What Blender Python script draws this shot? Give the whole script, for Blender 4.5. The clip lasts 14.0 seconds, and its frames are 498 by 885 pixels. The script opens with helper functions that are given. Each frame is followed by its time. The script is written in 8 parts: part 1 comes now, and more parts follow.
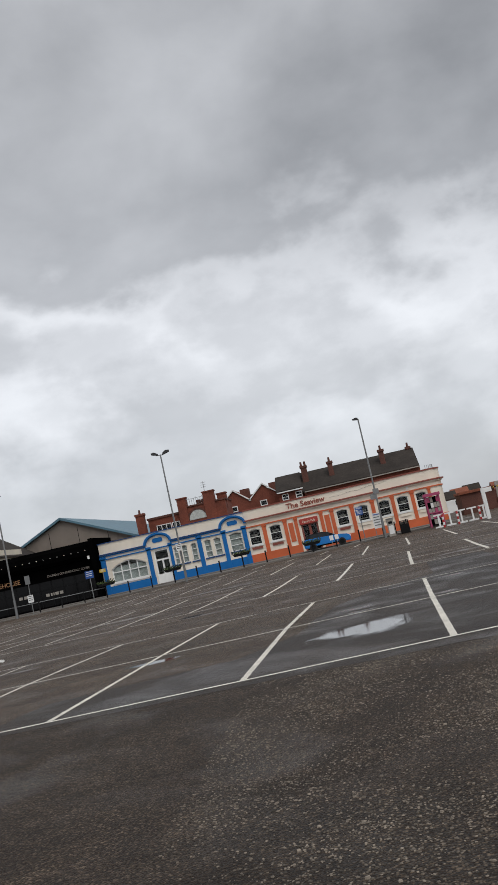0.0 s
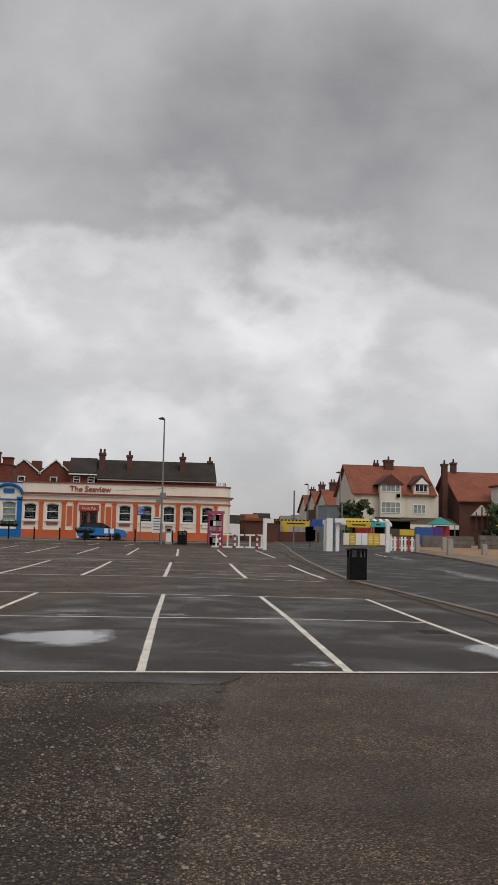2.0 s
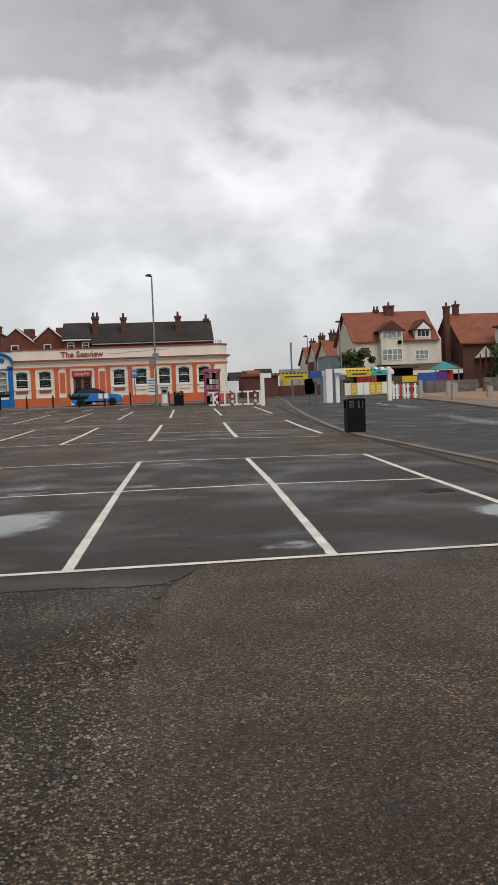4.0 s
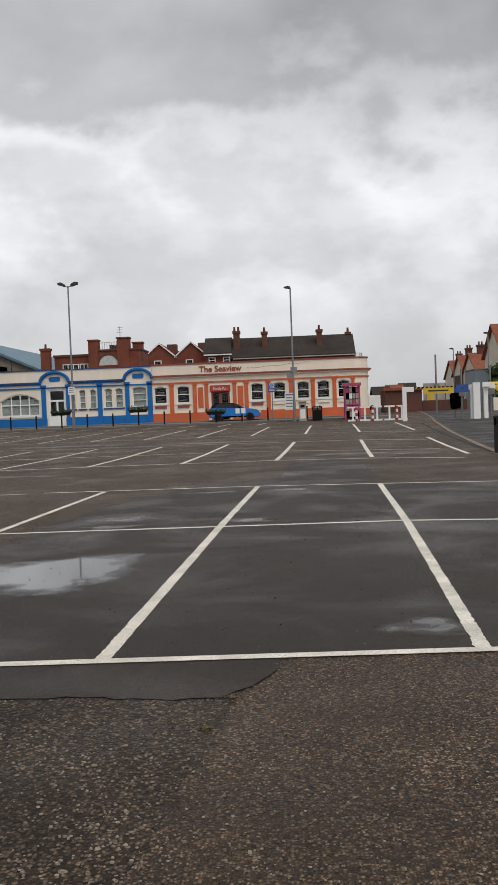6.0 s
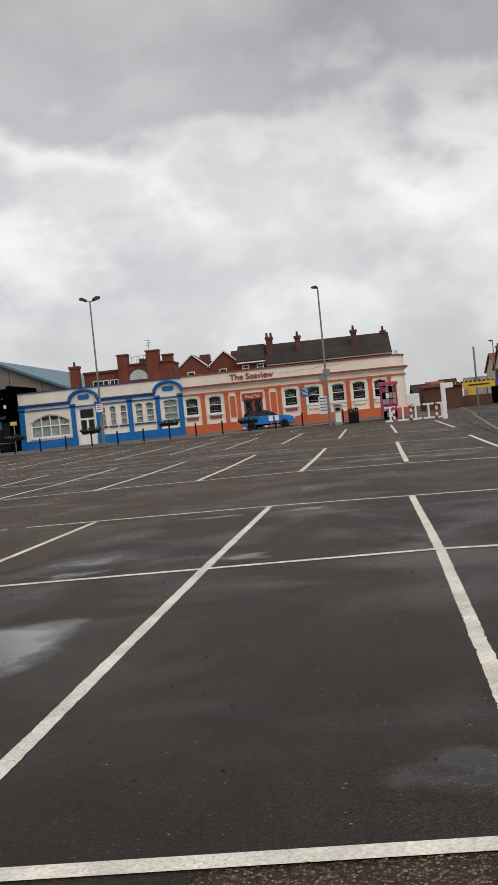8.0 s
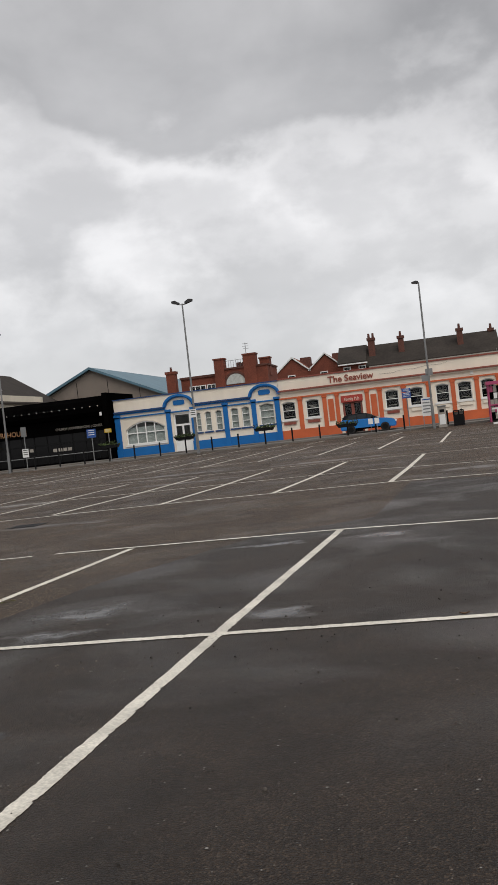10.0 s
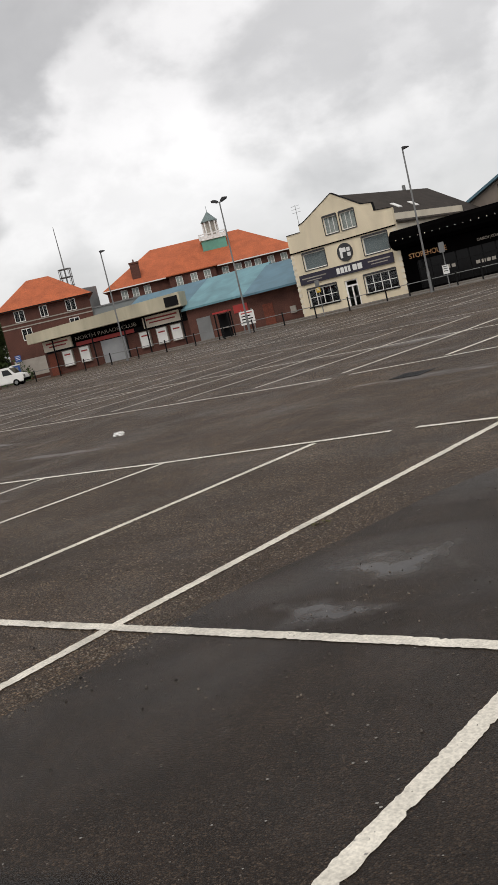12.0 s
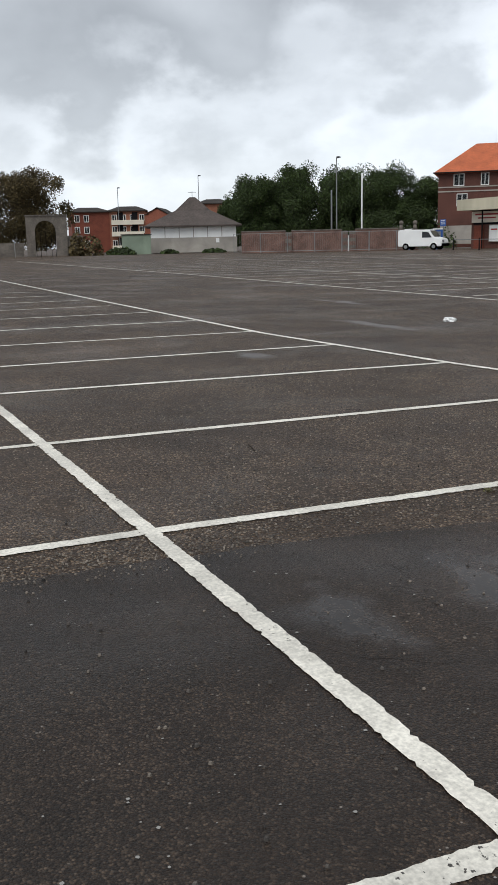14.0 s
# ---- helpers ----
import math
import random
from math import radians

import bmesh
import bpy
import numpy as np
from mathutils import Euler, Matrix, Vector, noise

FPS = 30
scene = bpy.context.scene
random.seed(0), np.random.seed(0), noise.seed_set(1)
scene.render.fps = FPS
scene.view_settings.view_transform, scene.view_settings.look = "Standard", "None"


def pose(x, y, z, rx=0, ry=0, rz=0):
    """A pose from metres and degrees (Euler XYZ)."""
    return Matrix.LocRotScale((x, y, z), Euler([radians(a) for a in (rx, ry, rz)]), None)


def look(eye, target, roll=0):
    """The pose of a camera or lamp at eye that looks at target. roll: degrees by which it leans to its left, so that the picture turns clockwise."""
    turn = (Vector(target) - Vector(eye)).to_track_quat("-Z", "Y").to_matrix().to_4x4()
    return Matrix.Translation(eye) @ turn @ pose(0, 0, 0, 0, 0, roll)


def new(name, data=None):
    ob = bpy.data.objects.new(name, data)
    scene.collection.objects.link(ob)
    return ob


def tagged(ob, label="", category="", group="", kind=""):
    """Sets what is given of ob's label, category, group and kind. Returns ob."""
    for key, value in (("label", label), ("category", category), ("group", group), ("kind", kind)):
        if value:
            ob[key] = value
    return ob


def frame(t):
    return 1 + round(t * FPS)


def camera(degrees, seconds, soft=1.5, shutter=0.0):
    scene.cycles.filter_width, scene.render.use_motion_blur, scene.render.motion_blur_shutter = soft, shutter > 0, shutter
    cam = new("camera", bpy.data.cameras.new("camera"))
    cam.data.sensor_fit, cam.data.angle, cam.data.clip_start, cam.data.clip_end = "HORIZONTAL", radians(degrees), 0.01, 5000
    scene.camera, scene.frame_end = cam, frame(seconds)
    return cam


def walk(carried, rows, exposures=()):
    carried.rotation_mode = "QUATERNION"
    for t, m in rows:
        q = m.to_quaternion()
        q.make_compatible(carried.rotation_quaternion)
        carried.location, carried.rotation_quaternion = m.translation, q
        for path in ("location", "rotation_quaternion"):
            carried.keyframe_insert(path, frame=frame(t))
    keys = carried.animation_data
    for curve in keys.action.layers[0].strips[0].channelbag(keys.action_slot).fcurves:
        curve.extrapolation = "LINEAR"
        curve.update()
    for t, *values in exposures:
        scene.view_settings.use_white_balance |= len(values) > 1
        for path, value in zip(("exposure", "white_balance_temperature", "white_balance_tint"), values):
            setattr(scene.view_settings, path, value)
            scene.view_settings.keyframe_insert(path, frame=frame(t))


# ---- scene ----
cam = camera(30.3, 14.0)
PATH = [
    (0, (-1.023, -12.286, 1.62), (-1.189, -10.307, 1.852), -12.6),
    (0.5, (-0.774, -11.663, 1.59), (-0.622, -9.682, 1.819), -10.5),
    (1, (-0.627, -11.211, 1.572), (-0.539, -9.215, 1.667), -1.0),
    (1.5, (-0.31, -10.587, 1.546), (-0.235, -8.603, 1.792), 0.1),
    (2, (-0.091, -10.032, 1.514), (0.145, -8.056, 1.707), 1.3),
    (2.5, (0.178, -9.495, 1.484), (0.388, -7.507, 1.544), -4.8),
    (3, (0.442, -8.953, 1.449), (0.656, -6.967, 1.35), -3.6),
    (3.5, (0.592, -8.361, 1.476), (0.844, -6.38, 1.356), -2.5),
    (6, (1.155, -5.408, 1.481), (1.074, -3.411, 1.407), -2.2),
    (6.5, (1.352, -4.799, 1.501), (1.266, -2.802, 1.441), -4.5),
    (7, (1.425, -4.137, 1.504), (1.338, -2.14, 1.437), -4.3),
    (7.5, (1.523, -3.57, 1.486), (1.388, -1.576, 1.426), -5.0),
    (10, (1.963, -0.247, 1.406), (1.564, 1.713, 1.387), -6.4),
    (10.2, (1.932, 0.044, 1.408), (1.459, 1.987, 1.389), -6.2),
    (10.5, (1.893, 0.563, 1.356), (1.425, 2.507, 1.34), -5.9),
    (11, (1.953, 1.162, 1.344), (1.542, 3.119, 1.338), -4.9),
    (11.5, (2.016, 1.763, 1.368), (1.588, 3.716, 1.311), -4.8),
    (11.8, (2.017, 2.156, 1.512), (1.239, 3.967, 1.169), -11.3),
    (12, (1.943, 2.445, 1.725), (0.666, 3.962, 1.464), -13.5),
    (12.1, (1.962, 2.591, 1.731), (0.475, 3.885, 1.425), -8.2),
    (12.5, (1.973, 3.009, 1.713), (0.245, 3.894, 1.231), -1.3),
    (13, (1.879, 3.622, 1.667), (0.138, 4.483, 1.187), -2.0),
    (13.5, (1.878, 4.185, 1.571), (0.142, 5.057, 1.094), -1.8),
    (14, (1.851, 4.653, 1.49), (0.074, 5.467, 1.069), -1.3),
]
EXPOSURES = [(0, -0.05, 6350, 10), (0.6, -0.31, 6650, 11), (1.5, -0.27, 6700, 12), (2.5, -0.08, 6600, 11), (3.5, 0.05, 6550, 10), (6, 0.03, 6600, 11), (10, 0.0, 6650, 11), (11.0, 0.0, 6650, 11), (11.5, 0.0, 6300, 10), (12.0, 0.1, 6750, 11), (12.5, 0.2, 6400, 9), (13, 0.28, 6300, 9), (14, 0.24, 6150, 8)]
walk(cam, [(t, look(eye, aim, roll)) for t, eye, aim, roll in PATH], EXPOSURES)


def gz(y, x=0.0):
    """Height of the ground: level near the camera, rising gently towards the shops and towards the far west side."""
    z = float(np.interp(y, [25, 65, 76], [0.0, 0.34, 0.6]))
    west = min(1.0, max(0.0, (-x - 12) / 84)) * min(1.0, max(0.0, (78 - y) / 20))
    return z + west * (0.64 - z)


# ---- light ----
world = bpy.data.worlds.new("world")
scene.world = world
world.use_nodes = True
wt = world.node_tree
wt.nodes.clear()


def wn(kind, **kw):
    n = wt.nodes.new(kind)
    for k, v in kw.items():
        if k in n.inputs:
            n.inputs[k].default_value = v
    return n


SUN_EL, SUN_AZ = radians(52), radians(148)  # azimuth clockwise from +y
w_co = wn("ShaderNodeTexCoord")
w_sep = wn("ShaderNodeSeparateXYZ")
wt.links.new(w_co.outputs["Generated"], w_sep.inputs[0])


def wmath(op, a, b=None, clamp=False):
    n = wt.nodes.new("ShaderNodeMath")
    n.operation, n.use_clamp = op, clamp
    for i, v in enumerate((a, b)):
        if v is None:
            continue
        if isinstance(v, (int, float)):
            n.inputs[i].default_value = v
        else:
            wt.links.new(v, n.inputs[i])
    return n.outputs[0]


# clouds lie on a flat layer overhead, so that they flatten towards the horizon
up = wmath("MAXIMUM", w_sep.outputs["Z"], 0.0)
den = wmath("ADD", up, 0.26)
w_vec = wn("ShaderNodeCombineXYZ")
wt.links.new(wmath("DIVIDE", w_sep.outputs["X"], den), w_vec.inputs["X"])
wt.links.new(wmath("DIVIDE", w_sep.outputs["Y"], den), w_vec.inputs["Y"])
CLOUD_OFFSET = (2.97, 0.55, 0.0)
w_map = wn("ShaderNodeMapping")
w_map.inputs["Location"].default_value = CLOUD_OFFSET
wt.links.new(w_vec.outputs[0], w_map.inputs["Vector"])


def wnoise(vec, scale_, detail, rough, distortion=0.0, at=(0.0, 0.0, 0.0), squash=1.0):
    """Cloud noise, centred on nothing: about -0.5 to 0.5."""
    mp = wn("ShaderNodeMapping")
    mp.inputs["Location"].default_value = at
    mp.inputs["Scale"].default_value = (1.0, 1.0, squash)
    wt.links.new(vec, mp.inputs["Vector"])
    n = wn("ShaderNodeTexNoise", Scale=scale_, Detail=detail, Roughness=rough, Distortion=distortion)
    wt.links.new(mp.outputs[0], n.inputs["Vector"])
    return wmath("SUBTRACT", n.outputs["Fac"], 0.5)


def wstep(v, lo, hi, a=0.0, b=1.0):
    n = wn("ShaderNodeMapRange")
    n.interpolation_type = "SMOOTHSTEP"
    for k, q in zip(("From Min", "From Max", "To Min", "To Max"), (lo, hi, a, b)):
        n.inputs[k].default_value = q
    wt.links.new(v, n.inputs["Value"])
    return n.outputs[0]


w_big = wnoise(w_map.outputs[0], 1.25, 4.0, 0.45, 0.1)
w_heap = wnoise(w_co.outputs["Generated"], 4.8, 9.0, 0.50, 0.12, (1.7, 0.4, 2.2), 1.45)
w_puff = wnoise(w_co.outputs["Generated"], 10.0, 8.0, 0.55, 0.1, (4.1, 2.6, 0.7), 1.6)
# a darker bank of cloud hangs overhead; its ragged lower edge comes down towards the west
edge = wmath("ADD", wmath("MULTIPLY", w_heap, 0.42), wmath("ADD", wmath("MULTIPLY", w_big, 0.30), wmath("MULTIPLY", w_puff, 0.12)))
west = wstep(wmath("MULTIPLY", w_sep.outputs["X"], -1.0), 0.55, 0.97)
bank_at = wmath("ADD", wmath("ADD", up, edge), wmath("ADD", wmath("MULTIPLY", w_sep.outputs["X"], 0.10), wmath("MULTIPLY", west, 0.26)))
bank = wstep(bank_at, 0.268, 0.335)
bank = wmath("MULTIPLY", bank, wstep(up, 0.50, 0.95, 1.0, 0.35))
heaps = wstep(w_heap, -0.06, 0.07)
tone = wmath("ADD", 0.60, wmath("MULTIPLY", heaps, 0.17))
tone = wmath("ADD", tone, wmath("MULTIPLY", w_big, 0.42))
tone = wmath("ADD", tone, wmath("MULTIPLY", wstep(w_puff, -0.10, 0.12, -0.5, 0.5), 0.09))
dark_tone = wmath("ADD", 0.40, wmath("ADD", wmath("MULTIPLY", w_big, 0.45), wmath("MULTIPLY", w_heap, 0.5)))
w_mix = wn("ShaderNodeMix")
wt.links.new(bank, w_mix.inputs[0])
wt.links.new(tone, w_mix.inputs[2])
wt.links.new(dark_tone, w_mix.inputs[3])
w_tint = wn("ShaderNodeVectorMath")
w_tint.operation = "SCALE"
w_tint.inputs[0].default_value = (0.993, 0.998, 1.012)
wt.links.new(wmath("MINIMUM", wmath("MAXIMUM", w_mix.outputs[0], 0.16), 0.86), w_tint.inputs["Scale"])
# the layer thickens to a grey haze low down
w_low = wn("ShaderNodeMixRGB")
w_low.inputs["Color2"].default_value = (0.405, 0.418, 0.445, 1)
haze = wmath("MULTIPLY", wmath("SUBTRACT", 1.0, wmath("MULTIPLY", up, 6.0), True), wstep(west, 0.0, 1.0, 0.85, 0.3))
wt.links.new(haze, w_low.inputs["Fac"])
wt.links.new(w_tint.outputs[0], w_low.inputs["Color1"])
w_sky = wn("ShaderNodeTexSky")
w_sky.sky_type, w_sky.sun_disc, w_sky.sun_elevation, w_sky.sun_rotation = "NISHITA", False, SUN_EL, SUN_AZ
w_skyb = wn("ShaderNodeBackground", Strength=0.012)
w_cloud = wn("ShaderNodeBackground", Strength=1.08)
w_add = wn("ShaderNodeAddShader")
w_out = wn("ShaderNodeOutputWorld")
wt.links.new(w_sky.outputs[0], w_skyb.inputs["Color"])
wt.links.new(w_low.outputs[0], w_cloud.inputs["Color"])
wt.links.new(w_skyb.outputs[0], w_add.inputs[0])
wt.links.new(w_cloud.outputs[0], w_add.inputs[1])
wt.links.new(w_add.outputs[0], w_out.inputs["Surface"])

sun_data = bpy.data.lights.new("sun", "SUN")
sun_data.energy, sun_data.angle, sun_data.color = 1.5, radians(45), (1.0, 0.965, 0.92)
sun = new("sun", sun_data)
sun.matrix_world = look((0, 0, 60), (-math.sin(SUN_AZ) * 60, -math.cos(SUN_AZ) * 60, 60 - 60 * math.tan(SUN_EL)))


# ---- materials ----
def material(name, color, rough=0.7, metal=0.0, spec=0.5, grain=0.06, scale=40.0, stain=0.12, stain_scale=0.6, bump=0.15, bump_scale=None, per_object=0.0, streak=0.0):
    m = bpy.data.materials.new(name)
    m.use_nodes = True
    t = m.node_tree
    b = t.nodes["Principled BSDF"]
    b.inputs["Roughness"].default_value, b.inputs["Metallic"].default_value = rough, metal
    b.inputs["Specular IOR Level"].default_value = spec
    co = t.nodes.new("ShaderNodeTexCoord")
    fine, wide = t.nodes.new("ShaderNodeTexNoise"), t.nodes.new("ShaderNodeTexNoise")
    fine.inputs["Scale"].default_value, fine.inputs["Detail"].default_value = scale, 4
    wide.inputs["Scale"].default_value, wide.inputs["Detail"].default_value, wide.inputs["Distortion"].default_value = stain_scale, 6, 0.6
    for n in (fine, wide):
        t.links.new(co.outputs["Object"], n.inputs["Vector"])
    if streak:
        mp = t.nodes.new("ShaderNodeMapping")
        mp.inputs["Scale"].default_value = (1, 1, 1 - streak)
        t.links.new(co.outputs["Object"], mp.inputs["Vector"])
        t.links.new(mp.outputs[0], wide.inputs["Vector"])

    def mul(a, b_, lo, hi):
        r = t.nodes.new("ShaderNodeMapRange")
        r.inputs["From Min"].default_value, r.inputs["From Max"].default_value = 0.3, 0.7
        r.inputs["To Min"].default_value, r.inputs["To Max"].default_value = lo, hi
        t.links.new(a, r.inputs["Value"])
        v = t.nodes.new("ShaderNodeVectorMath")
        v.operation = "SCALE"
        if isinstance(b_, tuple):
            v.inputs[0].default_value = b_
        else:
            t.links.new(b_, v.inputs[0])
        t.links.new(r.outputs[0], v.inputs["Scale"])
        return v.outputs[0]
    c = mul(fine.outputs["Fac"], tuple(color), 1 - grain, 1 + grain)
    c = mul(wide.outputs["Fac"], c, 1 - stain, 1 + stain * 0.6)
    if per_object:
        info = t.nodes.new("ShaderNodeObjectInfo")
        r = t.nodes.new("ShaderNodeMapRange")
        r.inputs["To Min"].default_value, r.inputs["To Max"].default_value = 1 - per_object, 1 + per_object
        t.links.new(info.outputs["Random"], r.inputs["Value"])
        v = t.nodes.new("ShaderNodeVectorMath")
        v.operation = "SCALE"
        t.links.new(c, v.inputs[0])
        t.links.new(r.outputs[0], v.inputs["Scale"])
        c = v.outputs[0]
    t.links.new(c, b.inputs["Base Color"])
    if bump:
        bn = t.nodes.new("ShaderNodeBump")
        bn.inputs["Strength"].default_value, bn.inputs["Distance"].default_value = bump, 0.01
        t.links.new(fine.outputs["Fac"], bn.inputs["Height"])
        t.links.new(bn.outputs[0], b.inputs["Normal"])
    return m


def asphalt(name, dark, light, chip, rough, wet, relief=0.008, mottle=0.15, flecks=0.0):
    """Tarmac: stone chips in binder, broad stains, damp areas that are smoother and darker."""
    m = bpy.data.materials.new(name)
    m.use_nodes = True
    t = m.node_tree
    b = t.nodes["Principled BSDF"]
    co = t.nodes.new("ShaderNodeTexCoord")

    def noise_node(s, d, dist=0.0):
        n = t.nodes.new("ShaderNodeTexNoise")
        n.inputs["Scale"].default_value, n.inputs["Detail"].default_value, n.inputs["Distortion"].default_value = s, d, dist
        t.links.new(co.outputs["Object"], n.inputs["Vector"])
        return n.outputs["Fac"]

    def rng(a, f0, f1, t0, t1):
        r = t.nodes.new("ShaderNodeMapRange")
        for k, v in zip(("From Min", "From Max", "To Min", "To Max"), (f0, f1, t0, t1)):
            r.inputs[k].default_value = v
        t.links.new(a, r.inputs["Value"])
        return r.outputs[0]
    vor = t.nodes.new("ShaderNodeTexVoronoi")
    vor.inputs["Scale"].default_value = chip
    t.links.new(co.outputs["Object"], vor.inputs["Vector"])
    sep = t.nodes.new("ShaderNodeSeparateColor")
    t.links.new(vor.outputs["Color"], sep.inputs[0])
    mix = t.nodes.new("ShaderNodeMixRGB")
    mix.inputs["Color1"].default_value, mix.inputs["Color2"].default_value = (*dark, 1), (*light, 1)
    # only some of the chips show pale faces
    pw = t.nodes.new("ShaderNodeMath")
    pw.operation = "POWER"
    pw.inputs[1].default_value = 2.8
    t.links.new(rng(sep.outputs[0], 0.1, 1.0, 0.0, 1.0), pw.inputs[0])
    zone = noise_node(0.75, 5, 0.4)
    zm = t.nodes.new("ShaderNodeMath")
    zm.operation = "MULTIPLY"
    t.links.new(pw.outputs[0], zm.inputs[0])
    t.links.new(rng(zone, 0.36, 0.62, 0.45, 1.15), zm.inputs[1])
    core = t.nodes.new("ShaderNodeMath")
    core.operation = "MULTIPLY"
    t.links.new(zm.outputs[0], core.inputs[0])
    t.links.new(rng(vor.outputs["Distance"], 0.45, 0.80, 1.0, 0.0), core.inputs[1])
    t.links.new(core.outputs[0], mix.inputs["Fac"])
    broad = noise_node(0.20, 5, 0.3)
    mid = noise_node(2.3, 7, 0.2)
    sc = t.nodes.new("ShaderNodeVectorMath")
    sc.operation = "SCALE"
    t.links.new(mix.outputs[0], sc.inputs[0])
    mm = t.nodes.new("ShaderNodeMath")
    mm.operation = "MULTIPLY"
    t.links.new(rng(broad, 0.3, 0.7, 0.76, 1.22), mm.inputs[0])
    t.links.new(rng(mid, 0.3, 0.7, 1 - mottle, 1 + mottle), mm.inputs[1])
    m2 = t.nodes.new("ShaderNodeMath")
    m2.operation = "MULTIPLY"
    t.links.new(mm.outputs[0], m2.inputs[0])
    t.links.new(rng(sep.outputs[1], 0.0, 1.0, 0.62, 1.38), m2.inputs[1])
    t.links.new(m2.outputs[0], sc.inputs["Scale"])
    tar = sc.outputs[0]
    if flecks:
        # a few worn pale stones and flattened spots among the dark ones
        fv = t.nodes.new("ShaderNodeTexVoronoi")
        fv.inputs["Scale"].default_value = 30
        t.links.new(co.outputs["Object"], fv.inputs["Vector"])
        fs_ = t.nodes.new("ShaderNodeSeparateColor")
        t.links.new(fv.outputs["Color"], fs_.inputs[0])
        fm = t.nodes.new("ShaderNodeMath")
        fm.operation = "MULTIPLY"
        t.links.new(rng(fs_.outputs[0], 1 - flecks, 1 - flecks * 0.7, 0.0, 0.8), fm.inputs[0])
        t.links.new(rng(fv.outputs["Distance"], 0.07, 0.17, 1.0, 0.0), fm.inputs[1])
        fx_ = t.nodes.new("ShaderNodeMixRGB")
        fx_.inputs["Color2"].default_value = (0.24, 0.21, 0.18, 1)
        t.links.new(fm.outputs[0], fx_.inputs["Fac"])
        t.links.new(tar, fx_.inputs["Color1"])
        tar = fx_.outputs[0]
    t.links.new(tar, b.inputs["Base Color"])
    damp = noise_node(0.55, 4, 0.6)
    t.links.new(rng(damp, 0.45, 0.68, rough, rough - wet), b.inputs["Roughness"])
    b.inputs["Specular IOR Level"].default_value = 0.22
    bn = t.nodes.new("ShaderNodeBump")
    bn.invert = True
    bn.inputs["Strength"].default_value, bn.inputs["Distance"].default_value = 1.0, relief
    t.links.new(vor.outputs["Distance"], bn.inputs["Height"])
    t.links.new(bn.outputs[0], b.inputs["Normal"])
    return m


def glass_material(name, tint):
    m = bpy.data.materials.new(name)
    m.use_nodes = True
    t = m.node_tree
    t.nodes.clear()
    fr, tr, gl, mx, out = (t.nodes.new(k) for k in ("ShaderNodeFresnel", "ShaderNodeBsdfTransparent", "ShaderNodeBsdfGlossy", "ShaderNodeMixShader", "ShaderNodeOutputMaterial"))
    fr.inputs["IOR"].default_value = 1.38
    tr.inputs["Color"].default_value = (*tint, 1)
    gl.inputs["Roughness"].default_value = 0.02
    t.links.new(fr.outputs[0], mx.inputs["Fac"])
    t.links.new(tr.outputs[0], mx.inputs[1])
    t.links.new(gl.outputs[0], mx.inputs[2])
    t.links.new(mx.outputs[0], out.inputs["Surface"])
    return m


COARSE = ((0.0340, 0.0202, 0.0114), (0.285, 0.205, 0.135), 78, 0.57, 0.15, 0.016, 0.22)
SMOOTH = ((0.0152, 0.0097, 0.0064), (0.080, 0.056, 0.038), 130, 0.54, 0.26, 0.0045, 0.28, 0.10)
M_COARSE = asphalt("coarse_tarmac", *COARSE)
M_SMOOTH = asphalt("smooth_tarmac", *SMOOTH)
M_ROAD = asphalt("road_tarmac", (0.033, 0.031, 0.029), (0.11, 0.10, 0.09), 100, 0.66, 0.25)
M_KERB = material("worn_kerb", (0.19, 0.148, 0.11), 0.9, grain=0.2, stain=0.35, bump=0.3)
M_PAVE = material("paving", (0.16, 0.145, 0.13), 0.85, stain=0.3, bump=0.3)
M_LINE = material("road_paint", (0.66, 0.625, 0.545), 0.75, grain=0.22, scale=70, stain=0.25, stain_scale=3.0, bump=0.2)


def worn_paint(m, tar):
    """Chips of the paint are gone and show the dark tarmac."""
    t = m.node_tree
    b = t.nodes["Principled BSDF"]
    src = b.inputs["Base Color"].links[0].from_socket
    co, nz, nb = (t.nodes.new(k) for k in ("ShaderNodeTexCoord", "ShaderNodeTexNoise", "ShaderNodeTexNoise"))
    for n, s_, d in ((nz, 52, 5), (nb, 1.3, 2)):
        n.inputs["Scale"].default_value, n.inputs["Detail"].default_value = s_, d
        t.links.new(co.outputs["Object"], n.inputs["Vector"])
    ad, r, mx = (t.nodes.new(k) for k in ("ShaderNodeMath", "ShaderNodeMapRange", "ShaderNodeMixRGB"))
    ad.operation = "MULTIPLY_ADD"
    t.links.new(nb.outputs["Fac"], ad.inputs[0])
    ad.inputs[1].default_value = 0.5
    t.links.new(nz.outputs["Fac"], ad.inputs[2])
    r.inputs["From Min"].default_value, r.inputs["From Max"].default_value = 0.965, 1.0
    t.links.new(ad.outputs[0], r.inputs["Value"])
    t.links.new(r.outputs[0], mx.inputs["Fac"])
    t.links.new(src, mx.inputs["Color1"])
    mx.inputs["Color2"].default_value = (*tar, 1)
    t.links.new(mx.outputs[0], b.inputs["Base Color"])


